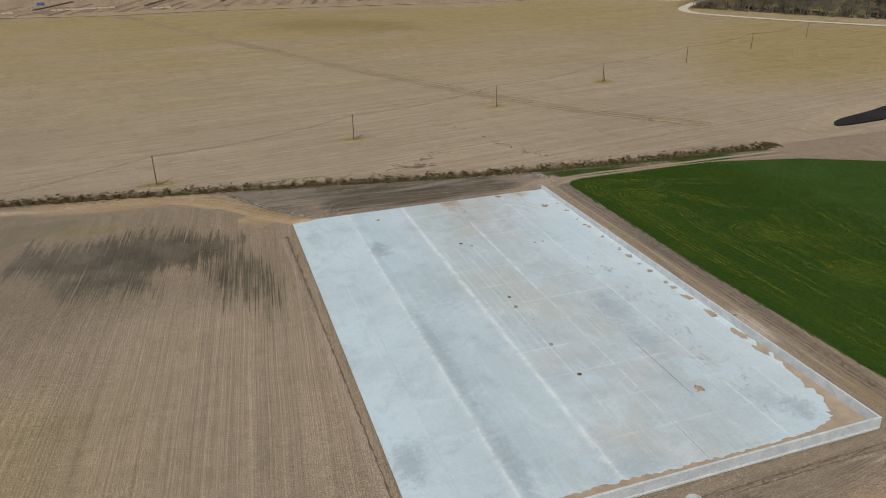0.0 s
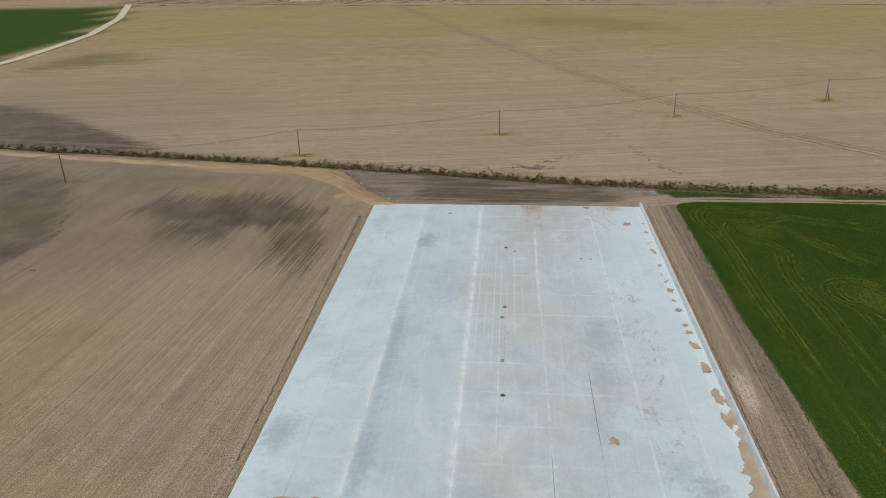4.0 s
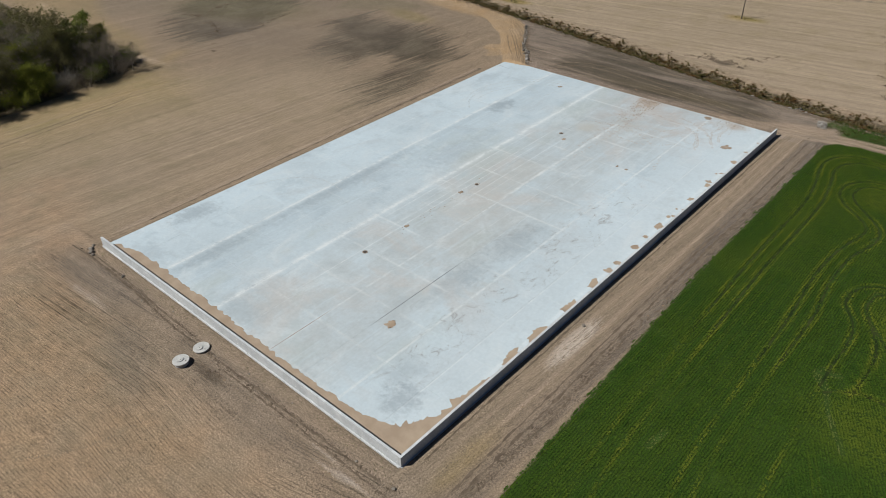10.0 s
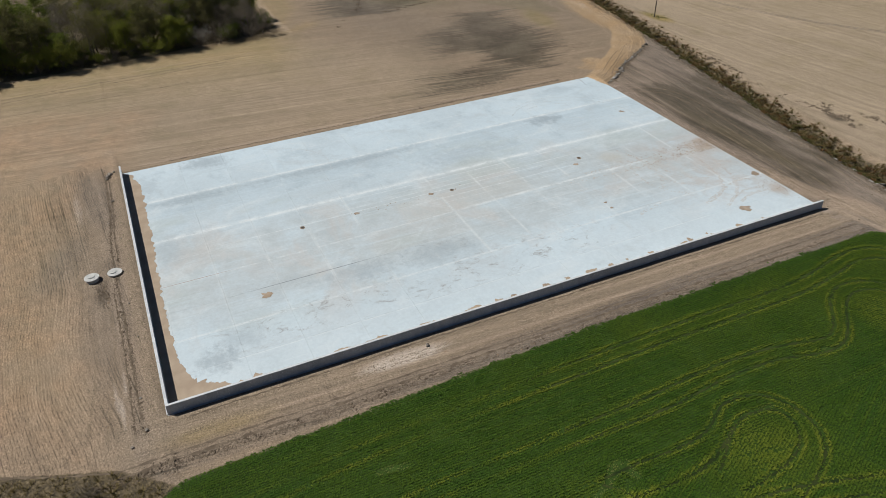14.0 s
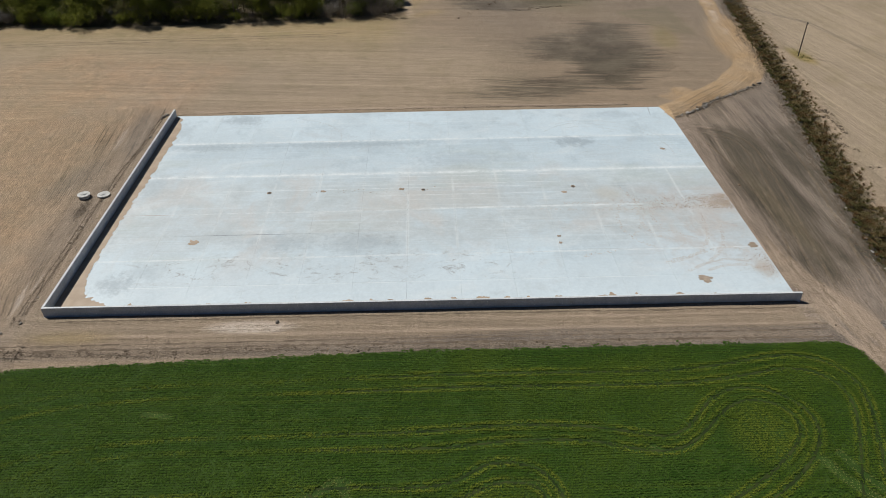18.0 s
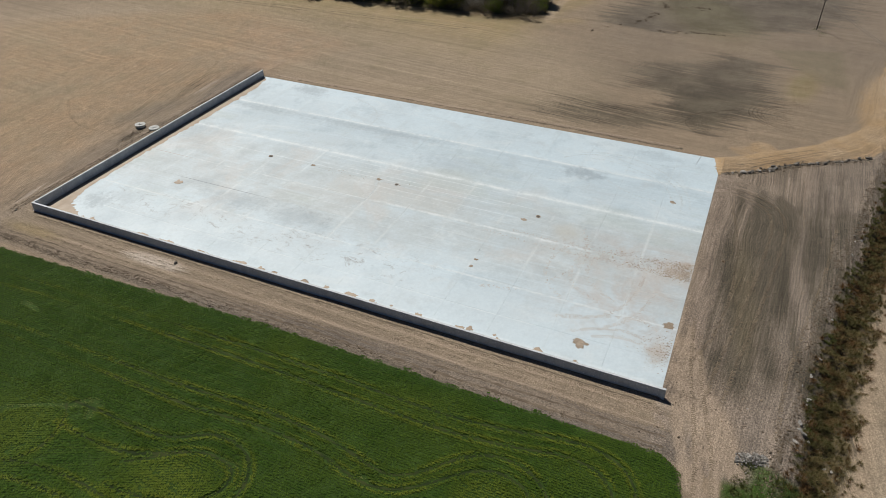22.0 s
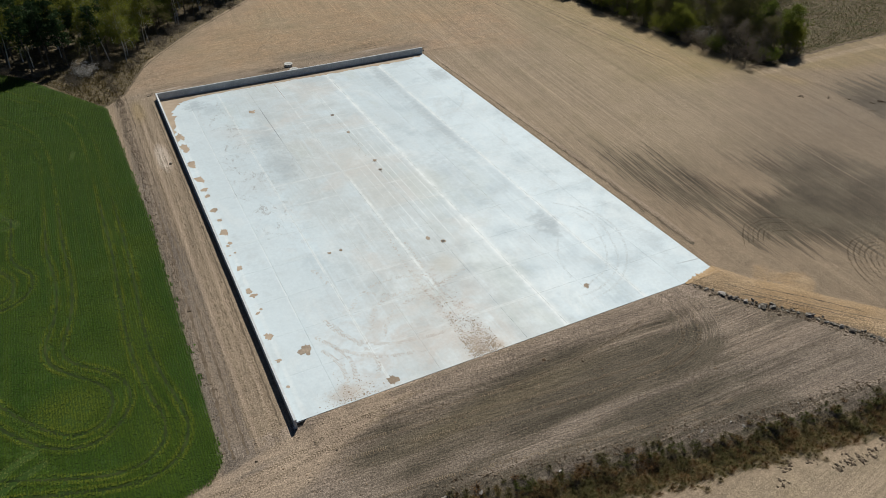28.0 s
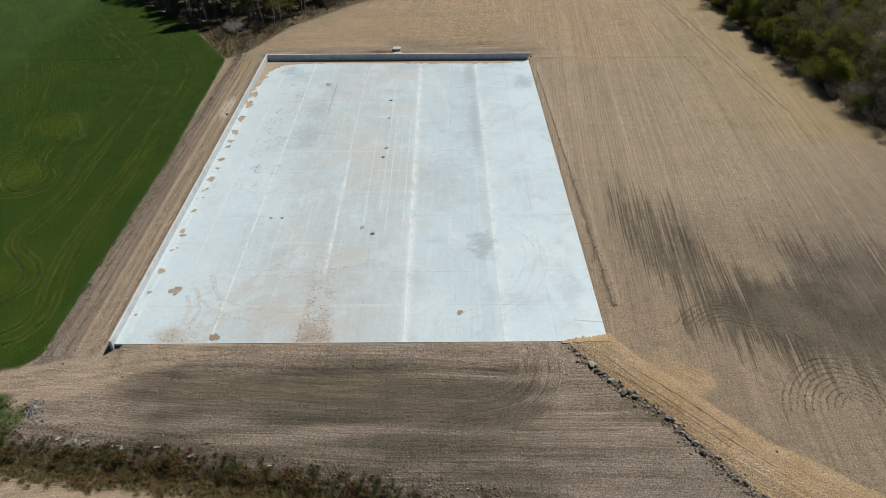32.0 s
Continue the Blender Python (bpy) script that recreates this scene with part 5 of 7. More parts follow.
for k in range(70):
    s = rock_at[-1] * (k + rnd.uniform(0, 0.9)) / 70
    x = float(np.interp(s, rock_at, [p[0] for p in ROCK_LINE])) + rnd.gauss(0.1, 0.22)
    y = float(np.interp(s, rock_at, [p[1] for p in ROCK_LINE])) + rnd.gauss(0.1, 0.22)
    big = rnd.random() < 0.26 and k > 5
    ob = new("boulder", RUBBLE[k % 5] if k % 4 == 0 else STONES[k % 6])
    d = rnd.uniform(0.55, 0.85) if big else rnd.uniform(0.2, 0.45)
    ob.location, ob.rotation_euler, ob.scale = (x, y, gz(x, y) + d * 0.24), (rnd.uniform(-0.3, 0.3), rnd.uniform(-0.3, 0.3), rnd.uniform(0, 6)), (d * 1.15, d, d * 0.85)
    tagged(ob, "grey field boulder beside the sandy ramp" if big else "small grey stone beside the sandy ramp", "stone", "stones along the ramp")
for x, y, d in ((14.8, 50.6, 0.75), (15.7, 50.2, 0.85), (16.4, 50.0, 0.55), (14.2, 51.2, 0.45), (24.4, 50.3, 0.5), (31.2, 49.2, 0.3), (76.3, 49.9, 0.4), (78.1, 48.3, 0.35), (71.2, 49.8, 0.3), (77.1, 81.7, 0.5), (36.5, 50.6, 0.25), (53.0, 50.2, 0.25), (60.2, 50.6, 0.22)):
    ob = new("boulder", STONES[int(x * 7) % 6])
    ob.location, ob.rotation_euler, ob.scale = (x, y, gz(x, y) + d * 0.2), (rnd.uniform(-0.4, 0.4), 0, rnd.uniform(0, 6)), (d, d, d)
    tagged(ob, "loose grey stone on bare soil near the wall", "stone", "stones near the wall")
for k in range(16):
    x = rnd.uniform(20, 98)
    y = float(np.interp(x, [p[0] for p in DITCH], [p[1] for p in DITCH])) - rnd.uniform(2.6, 4.2)
    ob = new("concrete_rubble", RUBBLE[k % 5])
    d = rnd.choice((0.2, 0.22, 0.26, 0.3, 0.38))
    ob.location, ob.rotation_euler, ob.scale = (x, y, gz(x, y) + d * 0.12), (rnd.uniform(-0.3, 0.3), rnd.uniform(-0.3, 0.3), rnd.uniform(0, 6)), (d * 1.4, d, d * 0.45)
    tagged(ob, "pale broken concrete lump on the ditch bank", "rubble", "rubble along the ditch")

for x, y, d in ((75.6, 162.0, 0.7), (74.2, 162.7, 0.9), (73.6, 162.3, 0.6), (72.5, 162.4, 0.75), (75.0, 164.4, 0.7), (75.3, 164.9, 0.5), (77.0, 165.2, 0.6), (77.6, 165.6, 0.5), (80.0, 165.1, 0.4), (67.9, 164.0, 0.35), (74.8, 163.3, 0.5), (73.2, 163.2, 0.4), (81.8, 157.6, 0.25), (72.7, 157.0, 0.22)):
    ob = new("concrete_rubble", RUBBLE[int(x * 5) % 5])
    ob.location, ob.rotation_euler, ob.scale = (x, y, gz(x, y) + d * 0.1), (rnd.uniform(-0.2, 0.2), rnd.uniform(-0.2, 0.2), rnd.uniform(0, 6)), (d * 0.85, d * 0.6, d * 0.35)
    tagged(ob, "pale slab of broken concrete tipped on the ditch bank", "rubble", "rubble along the ditch")

pile = new("stone_pile")
pile.location = (79.9, 158.1, gz(79.9, 158.1))
tagged(pile, "low heap of loose grey stones on grass", "stone pile")
for k in range(210):
    u, v = rnd.uniform(-0.75, 0.75) + rnd.gauss(0, 0.12), rnd.uniform(-1.5, 1.5) + rnd.gauss(0, 0.15)
    d = rnd.uniform(0.15, 0.30)
    ob = new("stone", RUBBLE[k % 5] if k % 3 else STONES[k % 6])
    ob.parent = pile
    ob.location = (u - 0.25 * v, v, d * 0.2 + 0.28 * max(0, 1 - math.hypot(u, v / 1.6)))
    ob.rotation_euler, ob.scale = (rnd.uniform(-1, 1), rnd.uniform(-1, 1), rnd.uniform(0, 6)), (d, d, d)


def smooth_line(line, gap):
    pts = np.array(line, float)
    for _ in range(3):
        q = np.empty((2 * len(pts), 2))
        q[0], q[-1] = pts[0], pts[-1]
        q[1:-1:2], q[2:-1:2] = 0.75 * pts[:-1] + 0.25 * pts[1:], 0.25 * pts[:-1] + 0.75 * pts[1:]
        pts = q
    at = np.concatenate([[0], np.cumsum(np.hypot(*np.diff(pts, axis=0).T))])
    s = np.arange(0, at[-1], gap)
    x, y = np.interp(s, at, pts[:, 0]), np.interp(s, at, pts[:, 1])
    return x, y, np.arctan2(np.gradient(y), np.gradient(x))


# ---- loose soil, tyre lugs, crop and grass: stuff ----
rs = np.random.RandomState(21)
CLOD_V = [(-0.5, -0.4, 0), (0.5, -0.45, 0), (0.45, 0.5, 0), (-0.45, 0.42, 0), (-0.2, -0.15, 0.5), (0.28, 0.1, 0.42)]
CLOD_F = [(0, 1, 4), (1, 5, 4), (1, 2, 5), (2, 3, 5), (3, 4, 5), (3, 0, 4)]


def clods(name, x, y, size, material, label):
    z = ground_z(x, y) - 0.01
    v, f = strew(CLOD_V, CLOD_F, np.stack([x, y, z], -1), rs.uniform(0, 6.28, len(x)), np.stack([size, size * rs.uniform(0.6, 1.1, len(x)), size * rs.uniform(0.5, 0.9, len(x))], -1))
    return tagged(as_object(name, fast_mesh(name, v, f), material), label, "soil", kind="stuff")


n = 4600
y = 44 + 107 * rs.beta(0.8, 1.3, n)
clods("soil_clods", 82.2 + rs.normal(0, 0.45, n) + 0.25 * np.sin(y * 0.21), y, rs.gamma(2.0, 0.04, n) + 0.04, DARK_CLOD, "ridge of dark turned soil clods beside the crop")
n = 3200
x = rs.uniform(13.5, 77, n)
first, second = np.interp(x, [13, 28, 35, 42, 49, 58, 77], [49.7, 49.7, 49.2, 49.0, 49.2, 49.5, 49.7]), np.interp(x, [13, 28, 35, 43, 50, 62, 77], [50.2, 50.2, 49.7, 49.8, 48.6, 48.9, 48.8])
y = np.where(rs.rand(n) < 0.55, first, second) + rs.normal(0, 0.16, n)
keep = np.hypot(x - 45.1, y - 49.1) > 1.1
clods("soil_clods", x[keep], y[keep], rs.gamma(2.0, 0.04, keep.sum()) + 0.03, DARK_CLOD, "dark broken clods along the ruts beside the wall")
n = 700
x, y = rs.normal(49.2, 1.9, n), rs.normal(47.2, 0.5, n)
keep = np.hypot(x - 45.5, y - 46.2) > 1.1
clods("soil_clods", x[keep], y[keep], rs.gamma(2.0, 0.035, keep.sum()) + 0.03, DARK_CLOD, "dark dug-over clods beside the shafts")
n = 1100
s = rs.uniform(0, rock_at[-1], n)
clods("soil_clods", np.interp(s, rock_at, [p[0] for p in ROCK_LINE]) + rs.normal(0.35, 0.4, n), np.interp(s, rock_at, [p[1] for p in ROCK_LINE]) + rs.normal(0.35, 0.4, n), rs.gamma(2.0, 0.06, n) + 0.04, DARK_CLOD, "dark clods pushed up beside the sandy ramp")
for line, count in (([(-76, 121.5), (-72, 124), (-74, 128.4), (-75, 138)], 20), ([(-65.6, 122.5), (-60.5, 121.3), (-54, 118), (-45, 111)], 16), ([(-50.8, 121), (-52.5, 133), (-53.8, 141)], 16), ([(47, 180.5), (50, 178.6), (53, 177.8), (58, 176.5)], 14), ([(54, 183), (58, 184), (60, 188), (66, 190)], 12), ([(74.7, 221), (80, 200), (84.3, 181), (88.5, 173.6)], 18), ([(16, 178.9), (21, 178.4), (28, 176.9)], 14), ([(46, 178.6), (52, 178.4), (54, 179.2), (57.6, 177.3)], 26), ([(31, 176), (37, 176.2), (45, 178)], 8)):
    q = np.array(line)
    u = np.sort(rs.uniform(0, len(q) - 1, count))
    cx, cy = np.interp(u, np.arange(len(q)), q[:, 0]) + rs.normal(0, 0.6, count), np.interp(u, np.arange(len(q)), q[:, 1]) + rs.normal(0, 0.6, count)
    cx, cy = np.repeat(cx, 16), np.repeat(cy, 16)
    clods("rooted_soil", cx + rs.normal(0, 0.28, len(cx)), cy + rs.normal(0, 0.28, len(cx)), rs.gamma(2.0, 0.07, len(cx)) + 0.08, DARK_CLOD, "trail of dark rooted-up soil heaps in the field")
n = 5000
x = rs.uniform(-60, 100, n)
dy = np.interp(x, [p[0] for p in DITCH], [p[1] for p in DITCH])
clods("soil_clods", x, dy - 4.0 + rs.normal(0, 0.5, n) + 0.4 * np.sin(x * 0.3), rs.gamma(2.0, 0.05, n) + 0.04, DARK_CLOD, "row of dark clods along the ditch edge")
n = 1800
y = rs.uniform(95, 140, n)
clods("soil_clods", 13.5 - 0.02 * (y - 95) + rs.normal(0, 0.3, n), y, rs.gamma(2.0, 0.028, n) + 0.03, DARK_CLOD, "dark clods along the slab's field edge")
n = 9000
x = rs.uniform(4, 84, n)
y = rs.uniform(148.2, 172, n)
keep = (y < np.interp(x, [p[0] for p in DITCH], [p[1] for p in DITCH]) - 3) & (x > np.interp(y, [p[1] for p in RAMP], [p[0] for p in RAMP]) + 3)
clods("soil_clods", x[keep], y[keep], rs.gamma(1.6, 0.035, keep.sum()) + 0.03, DARK_CLOD, "dark clods strewn over the headland")
RUTS = [([(14.5, 49.7), (28, 49.7), (34.7, 49.2), (42, 49.0)], 0.2), ([(14.2, 50.2), (28, 50.2), (34.7, 49.7), (43, 49.8)], 0.15), ([(48.6, 49.2), (58.4, 49.5), (66, 49.4), (76, 49.7)], 0.2), ([(50, 48.6), (62, 48.9), (69, 48.8), (77, 48.8)], 0.16), ([(81.6, 46), (81.3, 80), (81.5, 120), (81.9, 150)], 0.28), ([(80.7, 46), (80.5, 80), (80.6, 120), (80.4, 150)], 0.22)]
MORE_RUTS = [([(76.2, 54), (76.1, 100), (76.3, 148)], 0.2), ([(13.8, 60), (13.5, 90), (12.9, 140)], 0.22), ([(-47.6, 93), (-63, 93.8), (-81, 92.3), (-102, 93.1), (-135, 95)], 0.7), ([(-27, 0), (-29.5, 30), (-31.5, 60), (-33, 82)], 0.22), ([(-25.2, 0), (-27.8, 30), (-29.9, 60), (-31.4, 80)], 0.2), ([(-19, 20), (-21, 50), (-22.4, 70)], 0.16), ([(80.8, 47), (79.4, 43), (73.6, 29.5), (59.2, 11.5), (41, -7.5)], 0.25), ([(15.6, 152.6), (10, 158), (5, 164.4)], 0.12), ([(13.2, 152), (8, 157.4), (3.6, 163)], 0.14), ([(16.2, 150.2), (11.6, 155.6), (7, 161), (1, 167)], 0.12)]
for line, wide in RUTS + MORE_RUTS:
    x, y, a = smooth_line(line, 0.6)
    me = ribbon("wheel_rut", list(zip(x, y)), wide, 0.012, rag=0.95, seed=len(x))
    tagged(as_object("wheel_rut", me, DARK_CLOD), "dark wheel rut pressed into bare soil", "wheel rut", "ruts in the soil", "stuff")
n = 16000
x, y = rs.uniform(-50, 95, n), rs.uniform(0, 165, n)
keep = ~((x > X0 - 1) & (x < X1 + 0.3) & (y > Y0 - 0.3) & (y < Y1 + 0.5)) & ~inside(x, y, CROP)
clods("soil_clods", x[keep], y[keep], rs.gamma(1.6, 0.035, keep.sum()) + 0.03, CLOD, "scattered small clods on the bare fields")


def tyre_track(lines, wide, gap, z_of, material, label, lift=0.035, fade=0.2):
    """Pressed lug marks: pairs of slanted bars along each line."""
    vs, fs, base = [], [], 0
    bar = [(-0.5, -0.5, 0), (0.5, -0.5, 0), (0.5, 0.5, 0), (-0.5, 0.5, 0), (-0.35, -0.3, 1), (0.35, -0.3, 1), (0.35, 0.3, 1), (-0.35, 0.3, 1)]
    quads = [(4, 5, 6, 7), (0, 1, 5, 4), (1, 2, 6, 5), (2, 3, 7, 6), (3, 0, 4, 7)]
    for line in lines:
        x, y, a = smooth_line(line, gap)
        for side in (-1, 1):
            keep = rs.rand(len(x)) > fade
            px, py = x - np.sin(a) * side * wide * 0.25, y + np.cos(a) * side * wide * 0.25
            px, py, aa = px[keep], py[keep], a[keep]
            v, f = strew(bar, quads, np.stack([px, py, z_of(px, py)], -1), aa + side * 0.95,
                         np.tile([wide * 0.55, gap * 0.42, lift], (len(px), 1)))
            vs.append(v)
            fs.append(f + base)
            base += len(v)
    me = fast_mesh("tyre_marks", np.concatenate(vs), np.concatenate(fs))
    return tagged(as_object("tyre_marks", me, material), label, "tyre marks", kind="stuff")


tyre_track([[(76.6, 54), (76.5, 100), (76.7, 149)], [(78.5, 54), (78.4, 100), (78.5, 149)], [(79.7, 60), (79.9, 110), (79.4, 150)], [(77.6, 70), (77.9, 110), (77.2, 150)]],
           0.5, 0.26, ground_z, LUG, "tractor tyre lug marks pressed into the dry strip beside the wall", 0.03, 0.45)
tyre_track([[(60, 149.6), (70, 150.4), (78, 152.2), (88, 153.4), (110, 153.6)], [(63, 150.7), (72, 152.0), (80, 154.2), (90, 155.2), (110, 155.4)]],
           0.5, 0.3, ground_z, LUG, "tyre marks curving over the headland soil", 0.03, 0.3)
turning = [(73, 154.4), (66, 155.2), (58.9, 156.4), (46.7, 158), (34.1, 159.4), (28.4, 158.6), (25.3, 156.3), (23.6, 152.8)]
tyre_track([turning, [(x + 0.3, y - 1.9) for x, y in turning[:5]] + [(29.4, 156.8), (27, 155.2), (25.6, 152.2)], [(79, 160.6), (70, 160.2), (58, 162), (44, 164.6), (30, 166.2)], [(30, 151.2), (38, 152.8), (50, 153.6), (62, 152.4), (68, 150.2)]],
           0.5, 0.26, ground_z, LUG, "tractor tyre lug marks sweeping over the dark headland", 0.035, 0.3)
spiral = [[(cx + rad * math.cos(t) + 0.12 * rad * math.sin(2 * t), cy + rad * 0.98 * math.sin(t)) for t in np.linspace(radians(a0), radians(a1), 18)] for cx, cy, rad, a0, a1 in
          [(-0.9, 147.6, 8.2 - 0.8 * k, -24 - 4 * k, -182 + 8 * k) for k in range(6)] + [(-10.3, 158.2, 8.0 - 0.82 * k, 12 - 5 * (k % 3), -172 - 14 * (k % 4)) for k in range(9)]]
tyre_track(spiral, 0.26, 0.22, ground_z, DARK_CLOD, "circling tyre marks in the field", 0.035, 0.35)
tyre_track([[(12, 40), (30, 46), (46, 47.6), (62, 48.2), (76, 46)], [(12, 38), (30, 44), (46, 44.2), (62, 46.2), (76, 44)], [(49, 47), (50.5, 40), (49, 32), (42, 24)]], 0.4, 0.3, ground_z, LUG, "tyre marks in the soil south of the wall", 0.02, 0.4)
on_slab = lambda x, y: slab_z(y) + 0.001
tyre_track([[(52, 148), (52.2, 140), (52.8, 130), (52, 118)], [(49.8, 148), (50.2, 140), (50.8, 132), (50.4, 122)]],
           0.5, 0.24, on_slab, PRINT, "faint muddy tyre prints on the slab", 0.004, 0.6)
mud_turns = [[(66.6, 133.5), (66.2, 135.6), (64.9, 138.2), (63, 140.1), (59.7, 141.6), (55.4, 142.1), (51.9, 142)], [(68.6, 136), (66.5, 139.6), (63.8, 142.2), (60.9, 143.4), (56.8, 144.1)], [(66, 134.6), (65.5, 136.4), (64.2, 139.5), (63.4, 142.4), (63.3, 143.8), (64.4, 145.7)],
             [(67.6, 137.6), (66.2, 140.6), (66.2, 143.6), (67.6, 146.6)], [(68.6, 138.6), (67.4, 141.6), (67.6, 144.6), (69, 147.2)]]
tyre_track(mud_turns, 0.55, 0.24, on_slab, PRINT, "curving muddy tyre prints on the slab's entry end", 0.004, 0.35)
smears = [[(62.1, 138), (60.6, 134.6), (58.2, 132.6), (53.4, 132.6), (49.6, 133.2), (45.7, 131.6)], [(61, 139.4), (58, 135), (54, 134.4), (49.7, 136.8)], [(64.7, 122.4), (63.9, 124.8), (63.7, 127.2)], [(60, 130.6), (56, 133.2), (52, 134), (48, 132.4)], [(63, 133), (60, 129.6), (55, 129), (50, 131)]]
tyre_track(smears, 0.6, 0.2, on_slab, PRINT, "smeared muddy wheel marks on the slab", 0.003, 0.6)
arcs = [[(35, 143.9), (32, 143.9), (28.8, 142.6), (25.3, 140.1), (23.1, 135.4), (21.4, 129.6), (22.4, 125.4), (25, 122.6)], [(34, 145.2), (30, 144.6), (26, 142.2), (22.6, 138.2), (20.4, 133.1), (20.5, 128.6), (22, 125)], [(33.6, 142.6), (29.4, 141.4), (26.4, 138.8), (24.4, 135), (23, 130), (23.6, 126.6)],
        [(30, 131.4), (32.8, 135.4), (33.6, 140)], [(17, 76), (19.4, 82), (24, 85.6), (30, 85)], [(40, 92), (46, 97.4), (53, 98), (58.6, 93)]]
tyre_track(arcs, 0.34, 0.16, on_slab, FAINT, "faint grey turning tyre marks on the slab", 0.002, 0.3)

# crumbs of mud dropped on the slab where vehicles drive on
n = 2400
lane = rs.choice([49.9, 52.0, 49.7, 52.2, 51.0], n)
x, y = lane + rs.normal(0, 0.45, n), 147.9 - rs.gamma(1.2, 2.4, n)
x2, y2 = rs.normal(67.8, 1.5, 420), 147.8 - rs.gamma(1.1, 1.2, 420)
x3, y3 = 45.4 + rs.normal(0, 0.5, 90), rs.uniform(82, 102, 90)
x4, y4 = rs.uniform(72.6, 74.6, 120), rs.uniform(53, 58, 120)
x, y = np.concatenate([x, x2, x3, x4]), np.concatenate([y, y2, y3, y4])
keep = (x < 74.6) & (y > 52.8)
x, y = x[keep], y[keep]
size = rs.gamma(1.3, 0.04, len(x)) + 0.02
v, f = strew(CLOD_V, CLOD_F, np.stack([x, y, slab_z(y)], -1), rs.uniform(0, 6.28, len(x)), np.stack([size, size, np.full(len(x), 0.03)], -1))
tagged(as_object("mud_crumbs", fast_mesh("mud_crumbs", v, f), MUD), "brown mud crumbs dropped by wheels on the concrete", "mud", kind="stuff")

bm = bmesh.new()
edge_in, edge_out = [], []
for i in range(49):
    x = 14.75 + 5.9 * i / 48
    w = float(np.interp(x, [14.7, 15.3, 16.4, 18.5, 20.6], [1.5, 1.2, 0.9, 0.65, 0.03])) * (1 + 0.45 * noise.noise(Vector((x * 2.1, 3, 0)))) + 0.25 * noise.noise(Vector((x * 6, 8, 0)))
    y = SLAB_END - max(w, 0.05)
    edge_in.append(bm.verts.new((x, y, slab_z(y) + 0.012)))
    edge_out.append(bm.verts.new((x, SLAB_END + 0.35, max(gz(x, SLAB_END + 0.35), slab_z(SLAB_END)) + 0.03)))
for i in range(48):
    bm.faces.new((edge_in[i], edge_in[i + 1], edge_out[i + 1], edge_out[i]))
tagged(part("sand_spill", bm, SAND, None), "orange sand spread over the slab's corner from the ramp", "sand", kind="stuff")

TRAMLINES = [
    [(130, 0), (104, 32), (91, 52), (88.2, 63), (87.8, 81), (87.2, 99.8), (87.0, 112), (87.4, 124), (87.0, 132), (85.4, 139.5), (85.0, 143), (86.2, 146.4), (88.6, 148.2), (92, 148.4), (99, 146), (120, 139)],
    [(132, 0), (106, 33), (93, 53), (90.0, 64), (89.5, 90), (89.0, 106), (89.3, 118), (89.4, 129), (88.3, 136.5), (87.1, 141), (87.9, 144.6), (90.2, 146.3), (94, 146.3), (103, 142), (120, 135)],
    [(138, 5), (110, 40), (99, 55), (95.8, 67), (95.4, 85), (95.4, 100), (94.6, 110), (95.2, 118), (96.5, 123), (96.8, 125.5), (95.2, 128), (92.2, 130.3), (90.2, 133.5), (90.1, 136.5), (91.4, 139.2), (93.6, 141.1), (96.4, 141.2), (99.9, 139), (104.3, 133.4), (112, 120)],
    [(140, 6), (112, 41), (101, 56), (97.6, 67), (97.2, 80), (97.5, 97), (97.6, 102), (96.6, 109), (96.9, 117), (98.5, 122), (98.6, 125.5), (97.2, 128), (94.4, 130.8), (92.3, 133.3), (91.9, 136), (93, 138.7), (95.5, 139.5), (98, 138.2), (102.7, 132.4), (110, 119)],
    [(146, 0), (124, 30), (107, 54), (103, 64), (102.3, 80), (101.9, 94), (102.3, 98), (101.8, 103), (99.8, 105.2), (99.2, 108), (100.4, 111.5), (103, 113), (106.7, 113), (110, 110), (112, 104)],
    [(106.2, 99.8), (104, 103), (102, 105.7), (101.7, 108), (102.2, 111), (104.5, 111.5), (107, 110), (108.5, 106.5), (109, 100)],
    [(101, 86), (103, 89.5), (106, 91.2), (109, 91), (111.6, 88.5), (113, 84)],
    [(105, 89.7), (105.3, 93), (105.5, 97), (104.6, 101.5), (102, 105.7)],
    [(139.4, 15.4), (124.4, 50), (115, 78), (113, 88)], [(148, 15), (126.5, 60), (117, 80), (115, 90)]]
for line in ([(112, 84), (109.4, 94), (110.2, 104), (114, 116)], [(122, 60), (120.4, 80), (121, 100), (126, 120)], [(131, 60), (129.4, 84), (130, 104), (135, 120)]):
    TRAMLINES += [line, [(x + 2, y) for x, y in line]]
LAID = [([(106.8, 81.4), (104, 86), (101.4, 92.5)], 0.22), ([(100.2, 139.6), (102.6, 140.8), (105.2, 143)], 0.5), ([(99.4, 141.6), (102.1, 142.8), (104.4, 144.2)], 0.4), ([(101.2, 91.4), (103, 92.3)], 0.4),
        ([(103.0, 89.0), (101.4, 90.6)], 0.35), ([(101.7, 106.6), (101.9, 111.0)], 0.16), ([(97.9, 122.8), (98.6, 124.6)], 0.2), ([(92, 70), (92.4, 72.5)], 0.35)]
STEM_V, STEM_F = [], []
for a, lean in ((0.2, 0.75), (2.2, 0.95), (4.4, 0.6)):
    c, s = math.cos(a), math.sin(a)
    k = len(STEM_V)
    STEM_V += [(-0.30 * s - 0.1 * c, 0.30 * c - 0.1 * s, 0.45), (0.30 * s - 0.1 * c, -0.30 * c - 0.1 * s, 0.45), (lean * c, lean * s, 1.25 - 0.5 * lean)]
    STEM_F.append((k, k + 1, k + 2))


